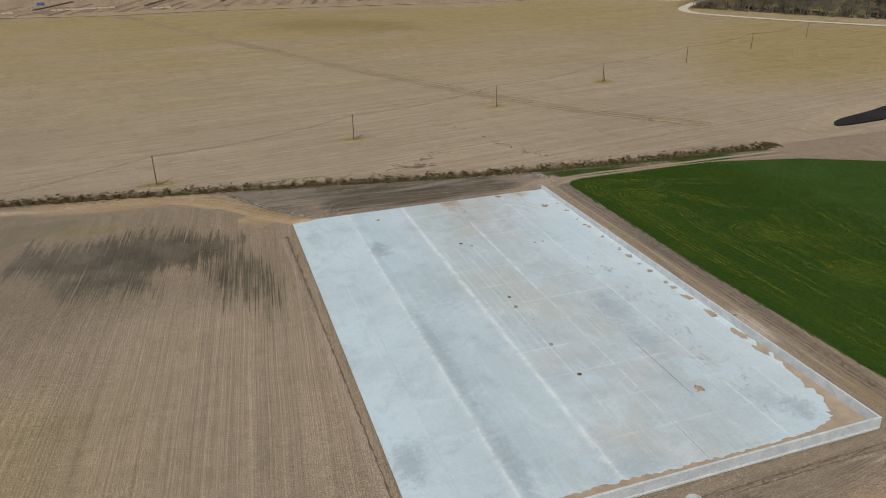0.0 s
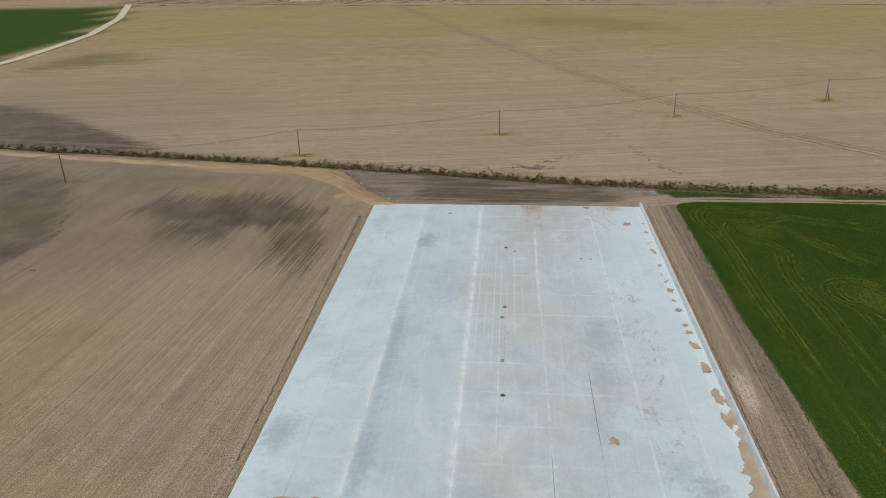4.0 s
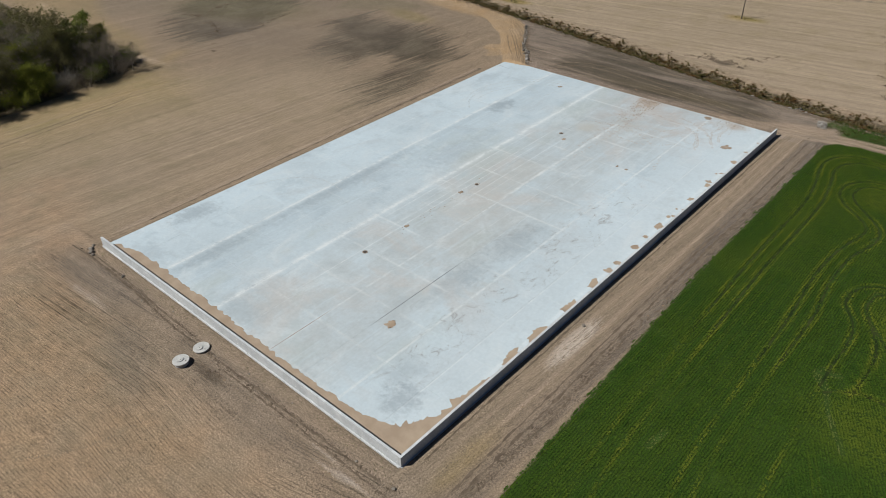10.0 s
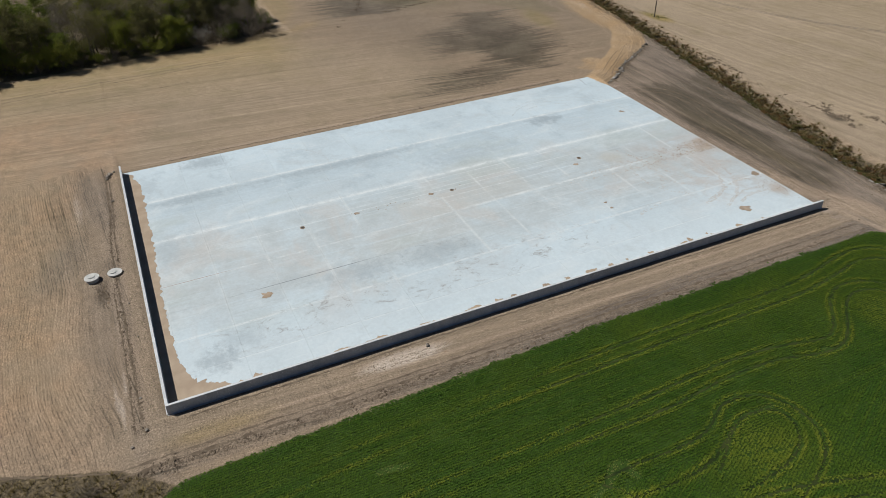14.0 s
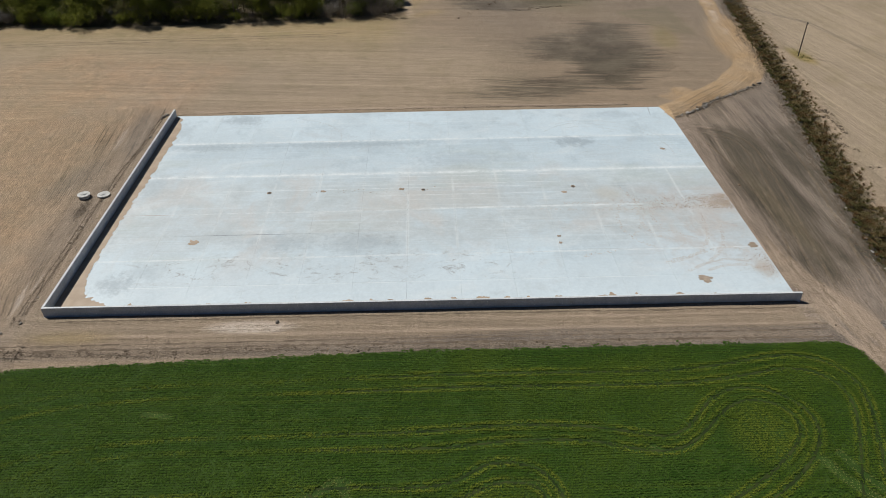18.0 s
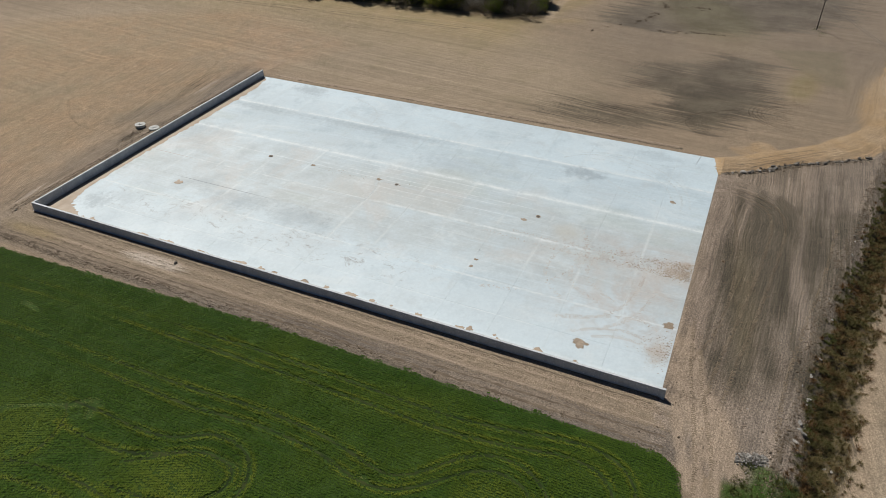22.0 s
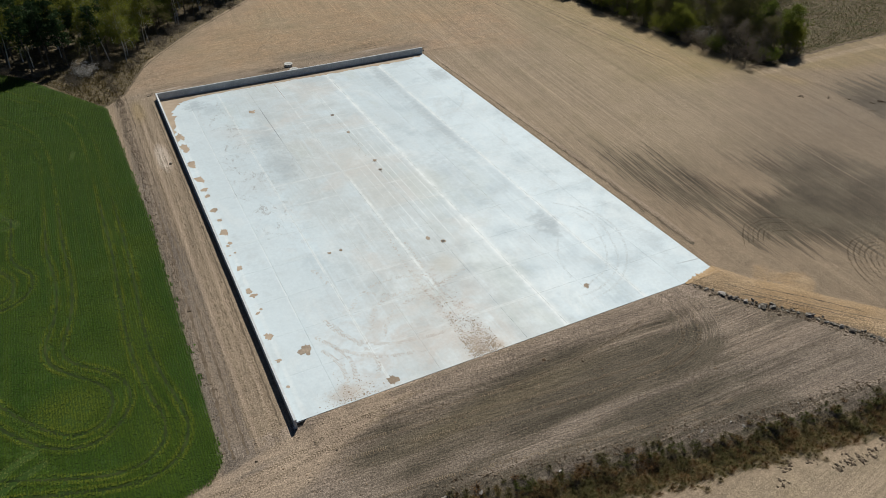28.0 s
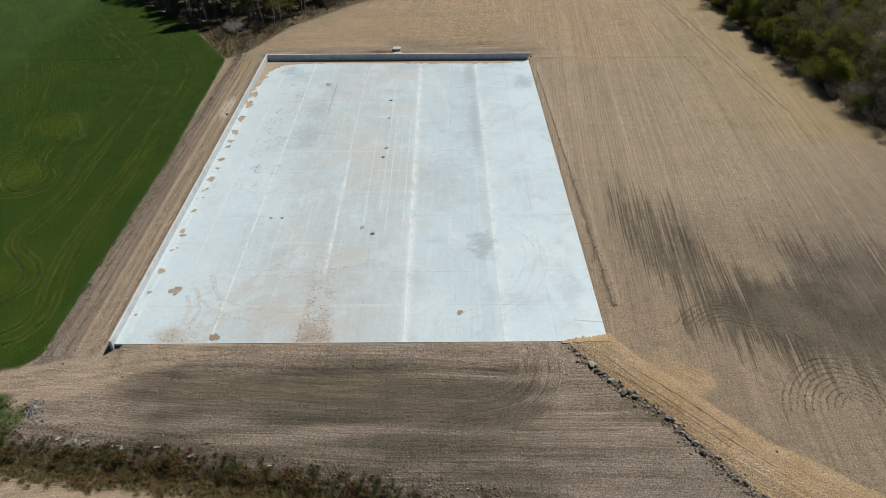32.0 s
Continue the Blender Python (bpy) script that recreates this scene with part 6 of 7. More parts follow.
def crop_field():
    n1, n2 = 330000, 60000
    x = np.concatenate([82.2 + 52 * rs.beta(1.0, 1.7, n1), rs.uniform(100, 178, n2)])
    y = np.concatenate([rs.uniform(-10, 153, n1), rs.uniform(-60, 153, n2)])
    # drilled in rows: along the wall near it, aslant further out
    far = (x > 104).astype(float)
    c, s = np.cos(0.44 * far), np.sin(0.44 * far)
    u, v = x * c + y * s, y * c - x * s
    drill = np.round(u / 0.3)
    u = (drill + rs.normal(0, 0.15, len(u))) * 0.3
    x, y = u * c - v * s, u * s + v * c
    thrift = rs.rand(2000)[drill.astype(int) % 2000] - 0.5
    keep = inside(x, y, CROP)
    keep |= inside(x + 0.30 * waves(x, y, 3.2, 44) + 0.25 * waves(x, y, 1.1, 45), y, CROP) & (x < 86) & (y < 149)
    x, y, thrift = x[keep], y[keep], thrift[keep]
    near = np.full(len(x), 9.0)
    for line in TRAMLINES:
        lx, ly, _ = smooth_line(line, 1.0)
        near = np.minimum(near, seg_dist(x, y, list(zip(lx, ly)))[0])
    laid = np.zeros(len(x))
    for line, wide in LAID:
        laid = np.maximum(laid, np.clip(1.5 - seg_dist(x, y, line)[0] / wide, 0, 1))
    wobble = 0.07 * waves(x, y, 2.2, 35)
    firm = np.clip((y - 84) / 16, 0.12, 1) * np.clip((118 - x) / 10, 0.3, 1)
    keep = ((near + 1.3 * wobble > 0.27 * firm) | (rs.rand(len(x)) < 0.15)) & (rs.rand(len(x)) > 0.8 * laid)
    x, y, near, laid, firm, thrift = x[keep], y[keep], near[keep], laid[keep], firm[keep], thrift[keep]
    verge = np.exp(-((near - 0.45 * firm) / 0.24) ** 2) * (0.7 + 0.3 * firm) * np.clip(1 + 0.5 * (1 - firm) * waves(x, y * 0.3, 4, 41), 0.3, 1.4)
    tall = 0.13 * (1 + 0.18 * waves(x, y, 6, 31) + 0.14 * waves(x, y, 1.4, 32)) * rs.gamma(12, 1 / 12, len(x)) * (1 + 0.35 * verge) * (1 - 0.5 * laid)
    tall = np.clip(tall, 0.06, 0.42)
    wide = np.clip(tall * 1.35, 0.13, 0.22) * np.where(x > 104, 1.25, 1.0)
    v, f = strew(STEM_V, STEM_F, np.stack([x, y, ground_z(x, y) - 0.03], -1), rs.uniform(0, 6.28, len(x)), np.stack([wide, wide, tall], -1))
    me = fast_mesh("crop", v, f)
    # yellowed verges of the wheel tracks, thin yellowish patches, deep green ones
    ripe = np.maximum(0.85 * verge * np.clip(0.75 + 0.4 * waves(x, y, 5, 36), 0.2, 1), laid)
    ripe = np.maximum(ripe, 0.32 * np.clip(waves(x, y, 34, 37) * 0.6 + 0.35 * waves(x, y, 9, 38), 0, 1))
    ripe = np.maximum(ripe, 0.14 * np.clip(-2 * thrift, 0, 1))
    ripe = np.maximum(ripe, 0.55 * ellipse(x, y, 96.5, 135, 4.0, 3.4) + 0.5 * ellipse(x, y, 106, 106, 3.5, 4.5) + 0.4 * ellipse(x, y, 108, 86, 6, 5))
    lush = np.clip(0.5 * waves(x, y, 26, 39) + 0.5 * waves(x, y, 7, 40), 0, 1) + 0.6 * np.exp(-((x - 83.6) / 1.2) ** 2) + 1.1 * thrift
    a = me.attributes.new("growth", "FLOAT_COLOR", "POINT")
    k = len(STEM_V)
    a.data.foreach_set("color", np.repeat(np.stack([np.clip(ripe, 0, 1), np.clip(lush, 0, 1), laid, np.ones(len(x))], -1), k, 0).astype(np.float32).ravel())
    return tagged(as_object("crop", me, CROP_LEAF), "dense green young crop covering the field", "crop", kind="stuff")


crop_field()
# dark strips in the wheel tracks paint the shade of the crop's edges
for line in TRAMLINES:
    x, y, a = smooth_line(line, 0.7)
    keep = inside(x, y, CROP) & (y > 88) & (x < 116)
    x, y = x[keep], y[keep]
    if len(x) < 6:
        continue
    me = ribbon("tramline", list(zip(x, y)), 0.28, 0.02, rag=0.6, seed=len(x))
    tagged(as_object("tramline", me, TRACK_SHADE), "pressed wheel track through the green crop, its shade painted dark", "wheel track", "tramlines in the crop", "stuff")

BLADE_V, BLADE_F = [], []
for i, a in enumerate(np.linspace(0, 6.28, 6, endpoint=False)):
    c, s, lean = math.cos(a), math.sin(a), 0.35 + 0.35 * (i % 3)
    k = len(BLADE_V)
    BLADE_V += [(-0.09 * s, 0.09 * c, 0), (0.09 * s, -0.09 * c, 0), (lean * c, lean * s, 0.75 - 0.15 * (i % 3))]
    BLADE_F.append((k, k + 1, k + 2))


def tufts(name, x, y, tall, material, label, category="grass"):
    v, f = strew(BLADE_V, BLADE_F, np.stack([x, y, ground_z(x, y) - 0.02], -1), rs.uniform(0, 6.28, len(x)), np.stack([tall * 0.9, tall * 0.9, tall], -1))
    return tagged(as_object(name, fast_mesh(name, v, f), material), label, category, kind="stuff")


def along_ditch(n, lo, hi, off, wide):
    x = rs.uniform(lo, hi, n)
    y = np.interp(x, [p[0] for p in DITCH], [p[1] for p in DITCH]) + off + np.clip(rs.normal(0, wide, n), -2.9, 2.9)
    return x, y


SHAG_V, SHAG_F = [], []
for i in range(22):
    a = 2.4 * i
    c, s, lean, high, out = math.cos(a), math.sin(a), 0.3 + 0.16 * (i % 5), 1.0 - 0.13 * (i % 4), 0.10 + 0.06 * (i % 3)
    k = len(SHAG_V)
    SHAG_V += [(out * c - 0.045 * s, out * s + 0.045 * c, 0), (out * c + 0.045 * s, out * s - 0.045 * c, 0), ((out + 0.5 * lean) * c + 0.035 * s, (out + 0.5 * lean) * s - 0.035 * c, high * 0.8), ((out + 0.5 * lean) * c - 0.035 * s, (out + 0.5 * lean) * s + 0.035 * c, high * 0.8), ((out + 1.2 * lean) * c, (out + 1.2 * lean) * s, high * 0.62)]
    SHAG_F += [(k, k + 1, k + 2), (k, k + 2, k + 3), (k + 3, k + 2, k + 4)]


def shaggy(x, y, tall, material, label):
    """Old grass in arching clumps."""
    v, f = strew(SHAG_V, SHAG_F, np.stack([x, y, ground_z(x, y) - 0.04], -1), rs.uniform(0, 6.28, len(x)), np.stack([tall * 1.5, tall * 1.5, tall], -1))
    return tagged(as_object("ditch_grass", fast_mesh("ditch_grass", v, f), material), label, "grass", kind="stuff")


for count, off, wide, mat_used, words in ((5600, -0.4, 1.2, DITCH_GRASS, "shaggy olive grass clumps on the ditch banks"), (4600, 0.6, 1.2, DRY_GRASS, "shaggy straw-coloured grass filling the ditch"), (3600, -0.2, 1.4, RUST_GRASS, "rust-brown dead stalks standing in the ditch"),
                                      (2600, -2.2, 0.35, DULL_GRASS, "fringe of low grass along the ditch edge")):
    x, y = along_ditch(count * 4 // 3, -210, 155, off, wide)
    patchy = waves(x, y * 0.4, 5, 77 + count % 7)
    keep = patchy > -0.9 if off > -2 else patchy > 0
    x, y = x[keep], y[keep]
    tall = (rs.gamma(6, 0.045, len(x)) + 0.1) * (1 + 0.22 * patchy[keep]) * (0.5 if off < -2 else 1.0)
    shaggy(x, y, np.clip(0.8 * tall, 0.15, 0.5), mat_used, words)
n = 6000
x, y = rs.uniform(79, 150, n), rs.uniform(154.5, 163, n)
keep = inside(x, y, [(80, 157), (84, 156), (150, 156), (150, 161), (82, 164)])
tufts("rough_grass", x[keep], y[keep], rs.gamma(3, 0.07, keep.sum()) + 0.06, DULL_GRASS, "rough green grass beside the track")
n = 2600
x = rs.uniform(14, 76, n)
tufts("weeds", x, 51.0 + rs.normal(0, 0.5, n), rs.gamma(2, 0.025, n) + 0.03, DULL_GRASS, "low olive weeds along the wall's foot", "weeds")
for poly, count in ((FOREST, 9000), (COPSE, 7000)):
    xs_, ys_ = [p[0] for p in poly], [p[1] for p in poly]
    x, y = rs.uniform(max(min(xs_), -110), max(xs_), count * 2), rs.uniform(max(min(ys_), -60), max(ys_), count * 2)
    keep = inside(x, y, poly)
    x, y = x[keep][:count], y[keep][:count]
    tufts("forest_undergrowth", x, y, rs.gamma(3, 0.12, len(x)) + 0.1, DRY_GRASS, "dead grass and brush under the trees", "undergrowth")
n = 26000
x, y = rs.uniform(-140, -50, n), rs.uniform(40, 97, n)
keep = inside(x, y, FALLOW)
tufts("dry_grass", x[keep] + 0.7, y[keep] - 0.9, rs.gamma(3, 0.06, keep.sum()) + 0.05, DRY_GRASS, "rusty dead grass on fallow land behind the copse")
tufts("rough_grass", x[keep], y[keep], rs.gamma(3, 0.07, keep.sum()) + 0.06, DULL_GRASS, "rough olive grass on fallow land behind the copse")
n = 5200
x, y = rs.uniform(72, 101, n), rs.uniform(26, 52, n)
keep = inside(x, y, [(86, 50.5), (84, 50.6), (80.6, 46), (74, 29), (70, 26), (99, 27)])
tufts("dry_grass", x[keep], y[keep], rs.gamma(3, 0.10, keep.sum()) + 0.1, DRY_GRASS, "pale dead grass and brush between crop and forest")
for px, py in POLES[:5]:
    n = 260
    x, y = px + rs.normal(0.5, 2.4, n), py + 0.8 + rs.normal(0, 0.9, n)
    tufts("grass_patch", x, y, rs.gamma(2, 0.06, n) + 0.05, DULL_GRASS, "unploughed green grass round the pole's foot")


# ---- trees ----
class Plant:
    """Wood as tapered tubes and leaves as small bent quads, gathered in lists."""

    def __init__(self, seed):
        self.r = random.Random(seed)
        self.wv, self.wf, self.lv, self.lf = [], [], [], []

    def tube(self, a, b, ra, rb, sides=5):
        d = (b - a).normalized()
        u = d.orthogonal().normalized()
        w = d.cross(u)
        k = len(self.wv)
        for p, rad in ((a, ra), (b, rb)):
            for i in range(sides):
                t = 6.28318 * i / sides
                self.wv.append(p + u * (rad * math.cos(t)) + w * (rad * math.sin(t)))
        for i in range(sides):
            j = (i + 1) % sides
            self.wf.append((k + i, k + j, k + sides + j, k + sides + i))

    def twig(self, a, b, rad):
        u = (b - a).orthogonal().normalized() * rad
        k = len(self.wv)
        self.wv += [a - u, a + u, b + u * 0.5, b - u * 0.5]
        self.wf.append((k, k + 1, k + 2, k + 3))

    def leaf(self, p, size):
        r = self.r
        d = Vector((r.gauss(0, 1), r.gauss(0, 1), r.gauss(0, 0.7))).normalized()
        u = d.orthogonal().normalized() * size * r.uniform(0.5, 0.9)
        w = d.cross(u).normalized() * size * r.uniform(0.8, 1.3)
        k = len(self.lv)
        self.lv += [p - u * 0.6, p + w * 0.5 - d * size * 0.15, p + u * 0.6 + w * 0.2, p - w * 0.5]
        self.lf.append((k, k + 3, k + 2, k + 1))

    def grow(self, p, d, length, rad, depth, leaves, leaf_size, droop, spread_by):
        r = self.r
        steps = 3 if depth > 1 else (2 if depth else 1)
        for i in range(steps):
            d = (d + Vector((r.gauss(0, 0.13), r.gauss(0, 0.13), r.gauss(0, 0.06) + droop * 0.12))).normalized()
            q = p + d * (length / steps)
            r2 = rad * 0.78
            if depth > 1:
                self.tube(p, q, rad, r2, 4)
            else:
                self.twig(p, q, max(rad, 0.012))
            p, rad = q, r2
            if depth > 0 and (i > 0 or depth < 3):
                for _ in range(2):
                    side = Vector((r.gauss(0, 1), r.gauss(0, 1), r.gauss(0.25, 0.5))).normalized()
                    self.grow(p, (d * 0.55 + side * spread_by).normalized(), length * r.uniform(0.45, 0.65), rad * 0.55, depth - 1, leaves, leaf_size, droop, spread_by)
            if depth <= 1:
                for _ in range(leaves):
                    self.leaf(p + Vector((r.gauss(0, 0.28), r.gauss(0, 0.28), r.gauss(0, 0.25))), leaf_size)

    def objects(self, name, label, category, group, bark, leaf_mat, crown_label):
        base = new(name)
        tagged(base, label, category, group)
        as_object("trunk", fast_mesh("trunk", self.wv, self.wf, True), bark, base)
        if self.lv:
            as_object("crown", fast_mesh("crown", self.lv, self.lf), leaf_mat, base, crown_label)
        return base


def tree(seed, name, label, height, rad, leaves, leaf_size, bark, leaf_mat, crown_label, group, first=0.35, limbs=11, depth=2, slim=0.3):
    p = Plant(seed)
    r = p.r
    q, d = Vector((0, 0, -0.2)), Vector((r.gauss(0, 0.05), r.gauss(0, 0.05), 1)).normalized()
    n = 8
    for i in range(n):
        e = q + d * (height / n)
        p.tube(q, e, rad * (1 - 0.85 * i / n), rad * (1 - 0.85 * (i + 1) / n), 7)
        d = (d + Vector((r.gauss(0, 0.06), r.gauss(0, 0.06), 0.05))).normalized()
        q = e
        f = (i + 1) / n
        if f > first:
            for _ in range(max(1, limbs // 5)):
                a = r.uniform(0, 6.28)
                p.grow(q, Vector((math.cos(a), math.sin(a), r.uniform(0.3, 0.9))).normalized(), height * slim * (1.25 - 0.75 * f) * r.uniform(0.7, 1.2), rad * 0.34 * (1.2 - f), depth, leaves, leaf_size, -0.05, 0.75)
    p.grow(q, d, height * 0.12, rad * 0.15, 1, leaves, leaf_size, 0, 0.7)
    return p.objects(name, label, "tree", group, bark, leaf_mat, crown_label)


def bush(seed, name, label, height, leaves, leaf_size, leaf_mat, crown_label, group, stems=9, bark=None):
    p = Plant(seed)
    for i in range(stems):
        a = p.r.uniform(0, 6.28)
        p.grow(Vector((0.3 * math.cos(a), 0.3 * math.sin(a), -0.1)), Vector((math.cos(a) * 0.75, math.sin(a) * 0.75, 1)).normalized(), height * p.r.uniform(0.6, 0.85), 0.05, 2, leaves, leaf_size, 0.05, 0.7)
    return p.objects(name, label, "bush", group, bark or TWIG, leaf_mat, crown_label)


def pine(seed, label, height, group):
    p = Plant(seed)
    r = p.r
    p.tube(Vector((0, 0, -0.2)), Vector((0.1, 0, height * 0.5)), 0.19, 0.14, 8)
    p.tube(Vector((0.1, 0, height * 0.5)), Vector((0.2, 0.1, height)), 0.14, 0.03, 7)
    for k in range(38):
        f = r.uniform(0.36, 1.0)
        a = r.uniform(0, 6.28)
        reach = height * 0.23 * (1.15 - f) ** 0.6 * r.uniform(0.6, 1.15)
        s = Vector((0.1, 0.05, height * f))
        e = s + Vector((math.cos(a) * reach, math.sin(a) * reach, reach * r.uniform(-0.05, 0.35)))
        p.tube(s, e, 0.05, 0.015, 4)
        for _ in range(42):
            u = r.uniform(0.35, 1.08)
            p.leaf(s + (e - s) * u + Vector((r.gauss(0, 0.34), r.gauss(0, 0.34), r.gauss(0, 0.16))), 0.42)
    return p.objects("pine_tree", label, "tree", group, BARK, NEEDLE, "dark green needles")


W1, W2 = "trees of the copse", "trees of the forest"
KINDS = {
    "birch": [tree(s, "birch_tree", "slender birch with pale trunk and sparse fresh leaves", 13.5, 0.16, 9, 0.20, BIRCH_BARK, FRESH, "sparse yellow-green young leaves", W2, 0.35, 10, 2, 0.22) for s in (1, 2, 3)],
    "alder": [tree(s, "deciduous_tree", "spreading deciduous tree with opening olive buds", 9.5, 0.2, 5, 0.23, BARK, OLIVE, "thin olive buds", W1, 0.2, 10, 2, 0.34) for s in (11, 12)],
    "bare": [tree(s, "bare_tree", "leafless deciduous tree with dark fine twigs", 9.0, 0.2, 3, 0.16, TWIG, HAZE, "fine brown twig tips", W1, 0.22, 11, 2, 0.36) for s in (21, 22)],
    "green": [tree(s, "leafing_tree", "young deciduous tree in bright green leaf", 8.5, 0.16, 9, 0.23, BARK, GREEN, "fresh green leaves", W1, 0.18, 10, 2, 0.32) for s in (31, 32)],
    "round": [tree(s, "willow_tree", "rounded willow tree in soft yellow-green leaf", 6.6, 0.2, 9, 0.22, BARK, FRESH, "yellow-green leaves", W1, 0.1, 11, 2, 0.46) for s in (35, 36)],
    "pine": [pine(s, "tall pine with a dark green crown", 14.0, W2) for s in (41, 42)],
    "willow": [bush(s, "willow_bush", "rounded willow bush in yellow-green leaf", 4.6, 11, 0.22, FRESH, "yellow-green leaves", "bushes of the copse", 8) for s in (51, 52)],
    "thicket": [bush(s, "leafing_bush", "dense bush with dull green leaves", 3.8, 11, 0.22, GREEN, "dull green leaves", "bushes of the copse", 8) for s in (61, 62)],
    "brush": [bush(s, "bare_bush", "leafless twiggy brown bush", 3.2, 3, 0.15, HAZE, "fine brown twig tips", "bushes of the copse", 9) for s in (71,)],
    "blossom": [bush(81, "blossoming_bush", "wild plum bush covered in white blossom", 3.6, 9, 0.13, BLOSSOM, "white blossom", "blossoming bushes", 9)],
}
used = set()


def plant(kind, x, y, size):
    k = rnd.randrange(len(KINDS[kind]))
    proto = KINDS[kind][k]
    m = Matrix.Translation((x, y, gz(x, y))) @ Matrix.Rotation(rnd.uniform(0, 6.28), 4, "Z")
    s = size * rnd.uniform(0.9, 1.1)
    if (kind, k) in used:
        ob = copy_thing(proto, m)
    else:
        used.add((kind, k))
        ob = proto
        ob.matrix_basis = m
    ob.scale = (s, s, s * rnd.uniform(0.92, 1.08))
    return ob


def wood(poly, lo, hi, gap, choose):
    xs_, ys_ = [p[0] for p in poly], [p[1] for p in poly]
    x = max(min(xs_), lo[0])
    while x < min(max(xs_), hi[0]):
        y = max(min(ys_), lo[1])
        while y < min(max(ys_), hi[1]):
            px, py = x + rnd.uniform(-0.42, 0.42) * gap, y + rnd.uniform(-0.42, 0.42) * gap
            if inside(np.array([px]), np.array([py]), poly)[0]:
                e = float(seg_dist(np.array([px]), np.array([py]), poly + poly[:1])[0][0])
                pick = choose(e, px, py)
                if pick:
                    plant(pick[0], px, py, pick[1])
            y += gap
        x += gap


def copse_pick(e, x, y):
    if e < 0.6:
        return None
    stand = float(waves(np.array([x]), np.array([y]), 8, 55)[0]) + rnd.gauss(0, 0.3)
    if e < 9 and y > 78 and rnd.random() < 0.75:
        return (rnd.choice(["bare", "brush", "alder", "brush", "thicket"]), rnd.uniform(0.6, 0.9))
    if e < 3.2:
        return (rnd.choice(["thicket", "brush", "willow", "willow", "brush", "round"]), rnd.uniform(0.55, 1.05))
    if e < 8:
        if stand > 0.2:
            return (rnd.choice(["round", "round", "willow", "green"]), rnd.uniform(0.8, 1.25))
        if stand > -0.3:
            return (rnd.choice(["thicket", "round", "green", "alder", "willow"]), rnd.uniform(0.85, 1.2))
        return (rnd.choice(["bare", "alder", "bare", "thicket", "blossom"]), rnd.uniform(0.8, 1.15))
    if e > 14 and rnd.random() < 0.6:
        return None
    return (rnd.choice(["bare", "alder", "green", "bare", "round", "alder"]), rnd.uniform(0.9, 1.25))


def forest_pick(e, x, y):
    if e < 3.5:
        return ("brush", rnd.uniform(0.4, 0.7)) if rnd.random() < 0.35 else None
    if e > 26 and x < 86:
        return ("bare", rnd.uniform(0.9, 1.1)) if rnd.random() < 0.3 else None
    if x > 80 and y > 27:
        return ("brush", rnd.uniform(0.4, 0.8)) if rnd.random() < 0.5 else None
    if e > 20 and rnd.random() < 0.3:
        return None
    if x > 86:
        return (rnd.choice(["pine", "pine", "birch", "pine", "pine"]), rnd.uniform(0.85, 1.1))
    return (rnd.choice(["birch", "birch", "birch", "alder", "birch", "green", "pine"] if e < 14 else ["pine", "birch", "pine", "alder", "birch"]), rnd.uniform(0.8, 1.05))


wood(COPSE, (-70, -26), (0, 120), 3.4, copse_pick)
wood(FOREST, (0, -38), (128, 60), 3.9, forest_pick)
for x, y, size in ((81.3, 25.1, 0.95), (75.2, 18.3, 0.9), (71.5, 16.1, 0.8), (63, 3.8, 0.9), (55, -5, 0.85), (86.7, 15, 1.0), (85, 23, 0.85), (91.5, 11, 0.95)):
    plant("birch", x, y, size)
for kind, x, y, size in (("bare", -47.6, 91.4, 0.72), ("brush", -51, 92.4, 1.1), ("brush", -46.8, 88, 1.2), ("bare", -47.4, 83, 0.8), ("brush", -45.6, 80, 1.3), ("bare", -50, 88, 0.85), ("brush", -44.8, 75, 1.1), ("round", -47, 72, 0.8), ("willow", -44.4, 66, 1.0), ("round", -45, 59, 0.95), ("alder", -53, 79, 1.0), ("bare", -56, 89, 0.9)):
    plant(kind, x, y, size)
for kind in KINDS:
    while len([u for u in used if u[0] == kind]) < len(KINDS[kind]):
        plant(kind, rnd.uniform(-60, -46), rnd.uniform(30, 80), 1.0)

plant("blossom", 86.8, 33.5, 0.95)
plant("brush", 89.5, 37.0, 0.8)
plant("brush", 82.5, 39.0, 0.6)
# bare avenue and hedge beyond the far road
for k in range(44):
    s = k / 43
    x, y = 366 + 66 * s + rnd.uniform(-2, 2), 484 - 128 * s + rnd.uniform(-2, 2)
    ob = plant("bare", x, y, rnd.uniform(1.25, 1.6))
    tagged(ob, group="trees along the far road")
    ob = plant(rnd.choice(["brush", "brush"]), x + rnd.uniform(-2, 3), y + rnd.uniform(-1, 4), rnd.uniform(0.5, 0.8))
    tagged(ob, group="hedge along the far road")
for k in range(170):
    s, deep = rnd.random(), 4 + 70 * rnd.random() ** 2
    x, y = 366 + 75 * s + 0.85 * deep, 484 - 140 * s + 0.5 * deep
    tagged(plant(rnd.choice(["alder", "bare", "pine", "brush", "pine"]), x, y, rnd.uniform(1.1, 1.6)), group="trees along the far road")

# ---- far buildings and building site ----


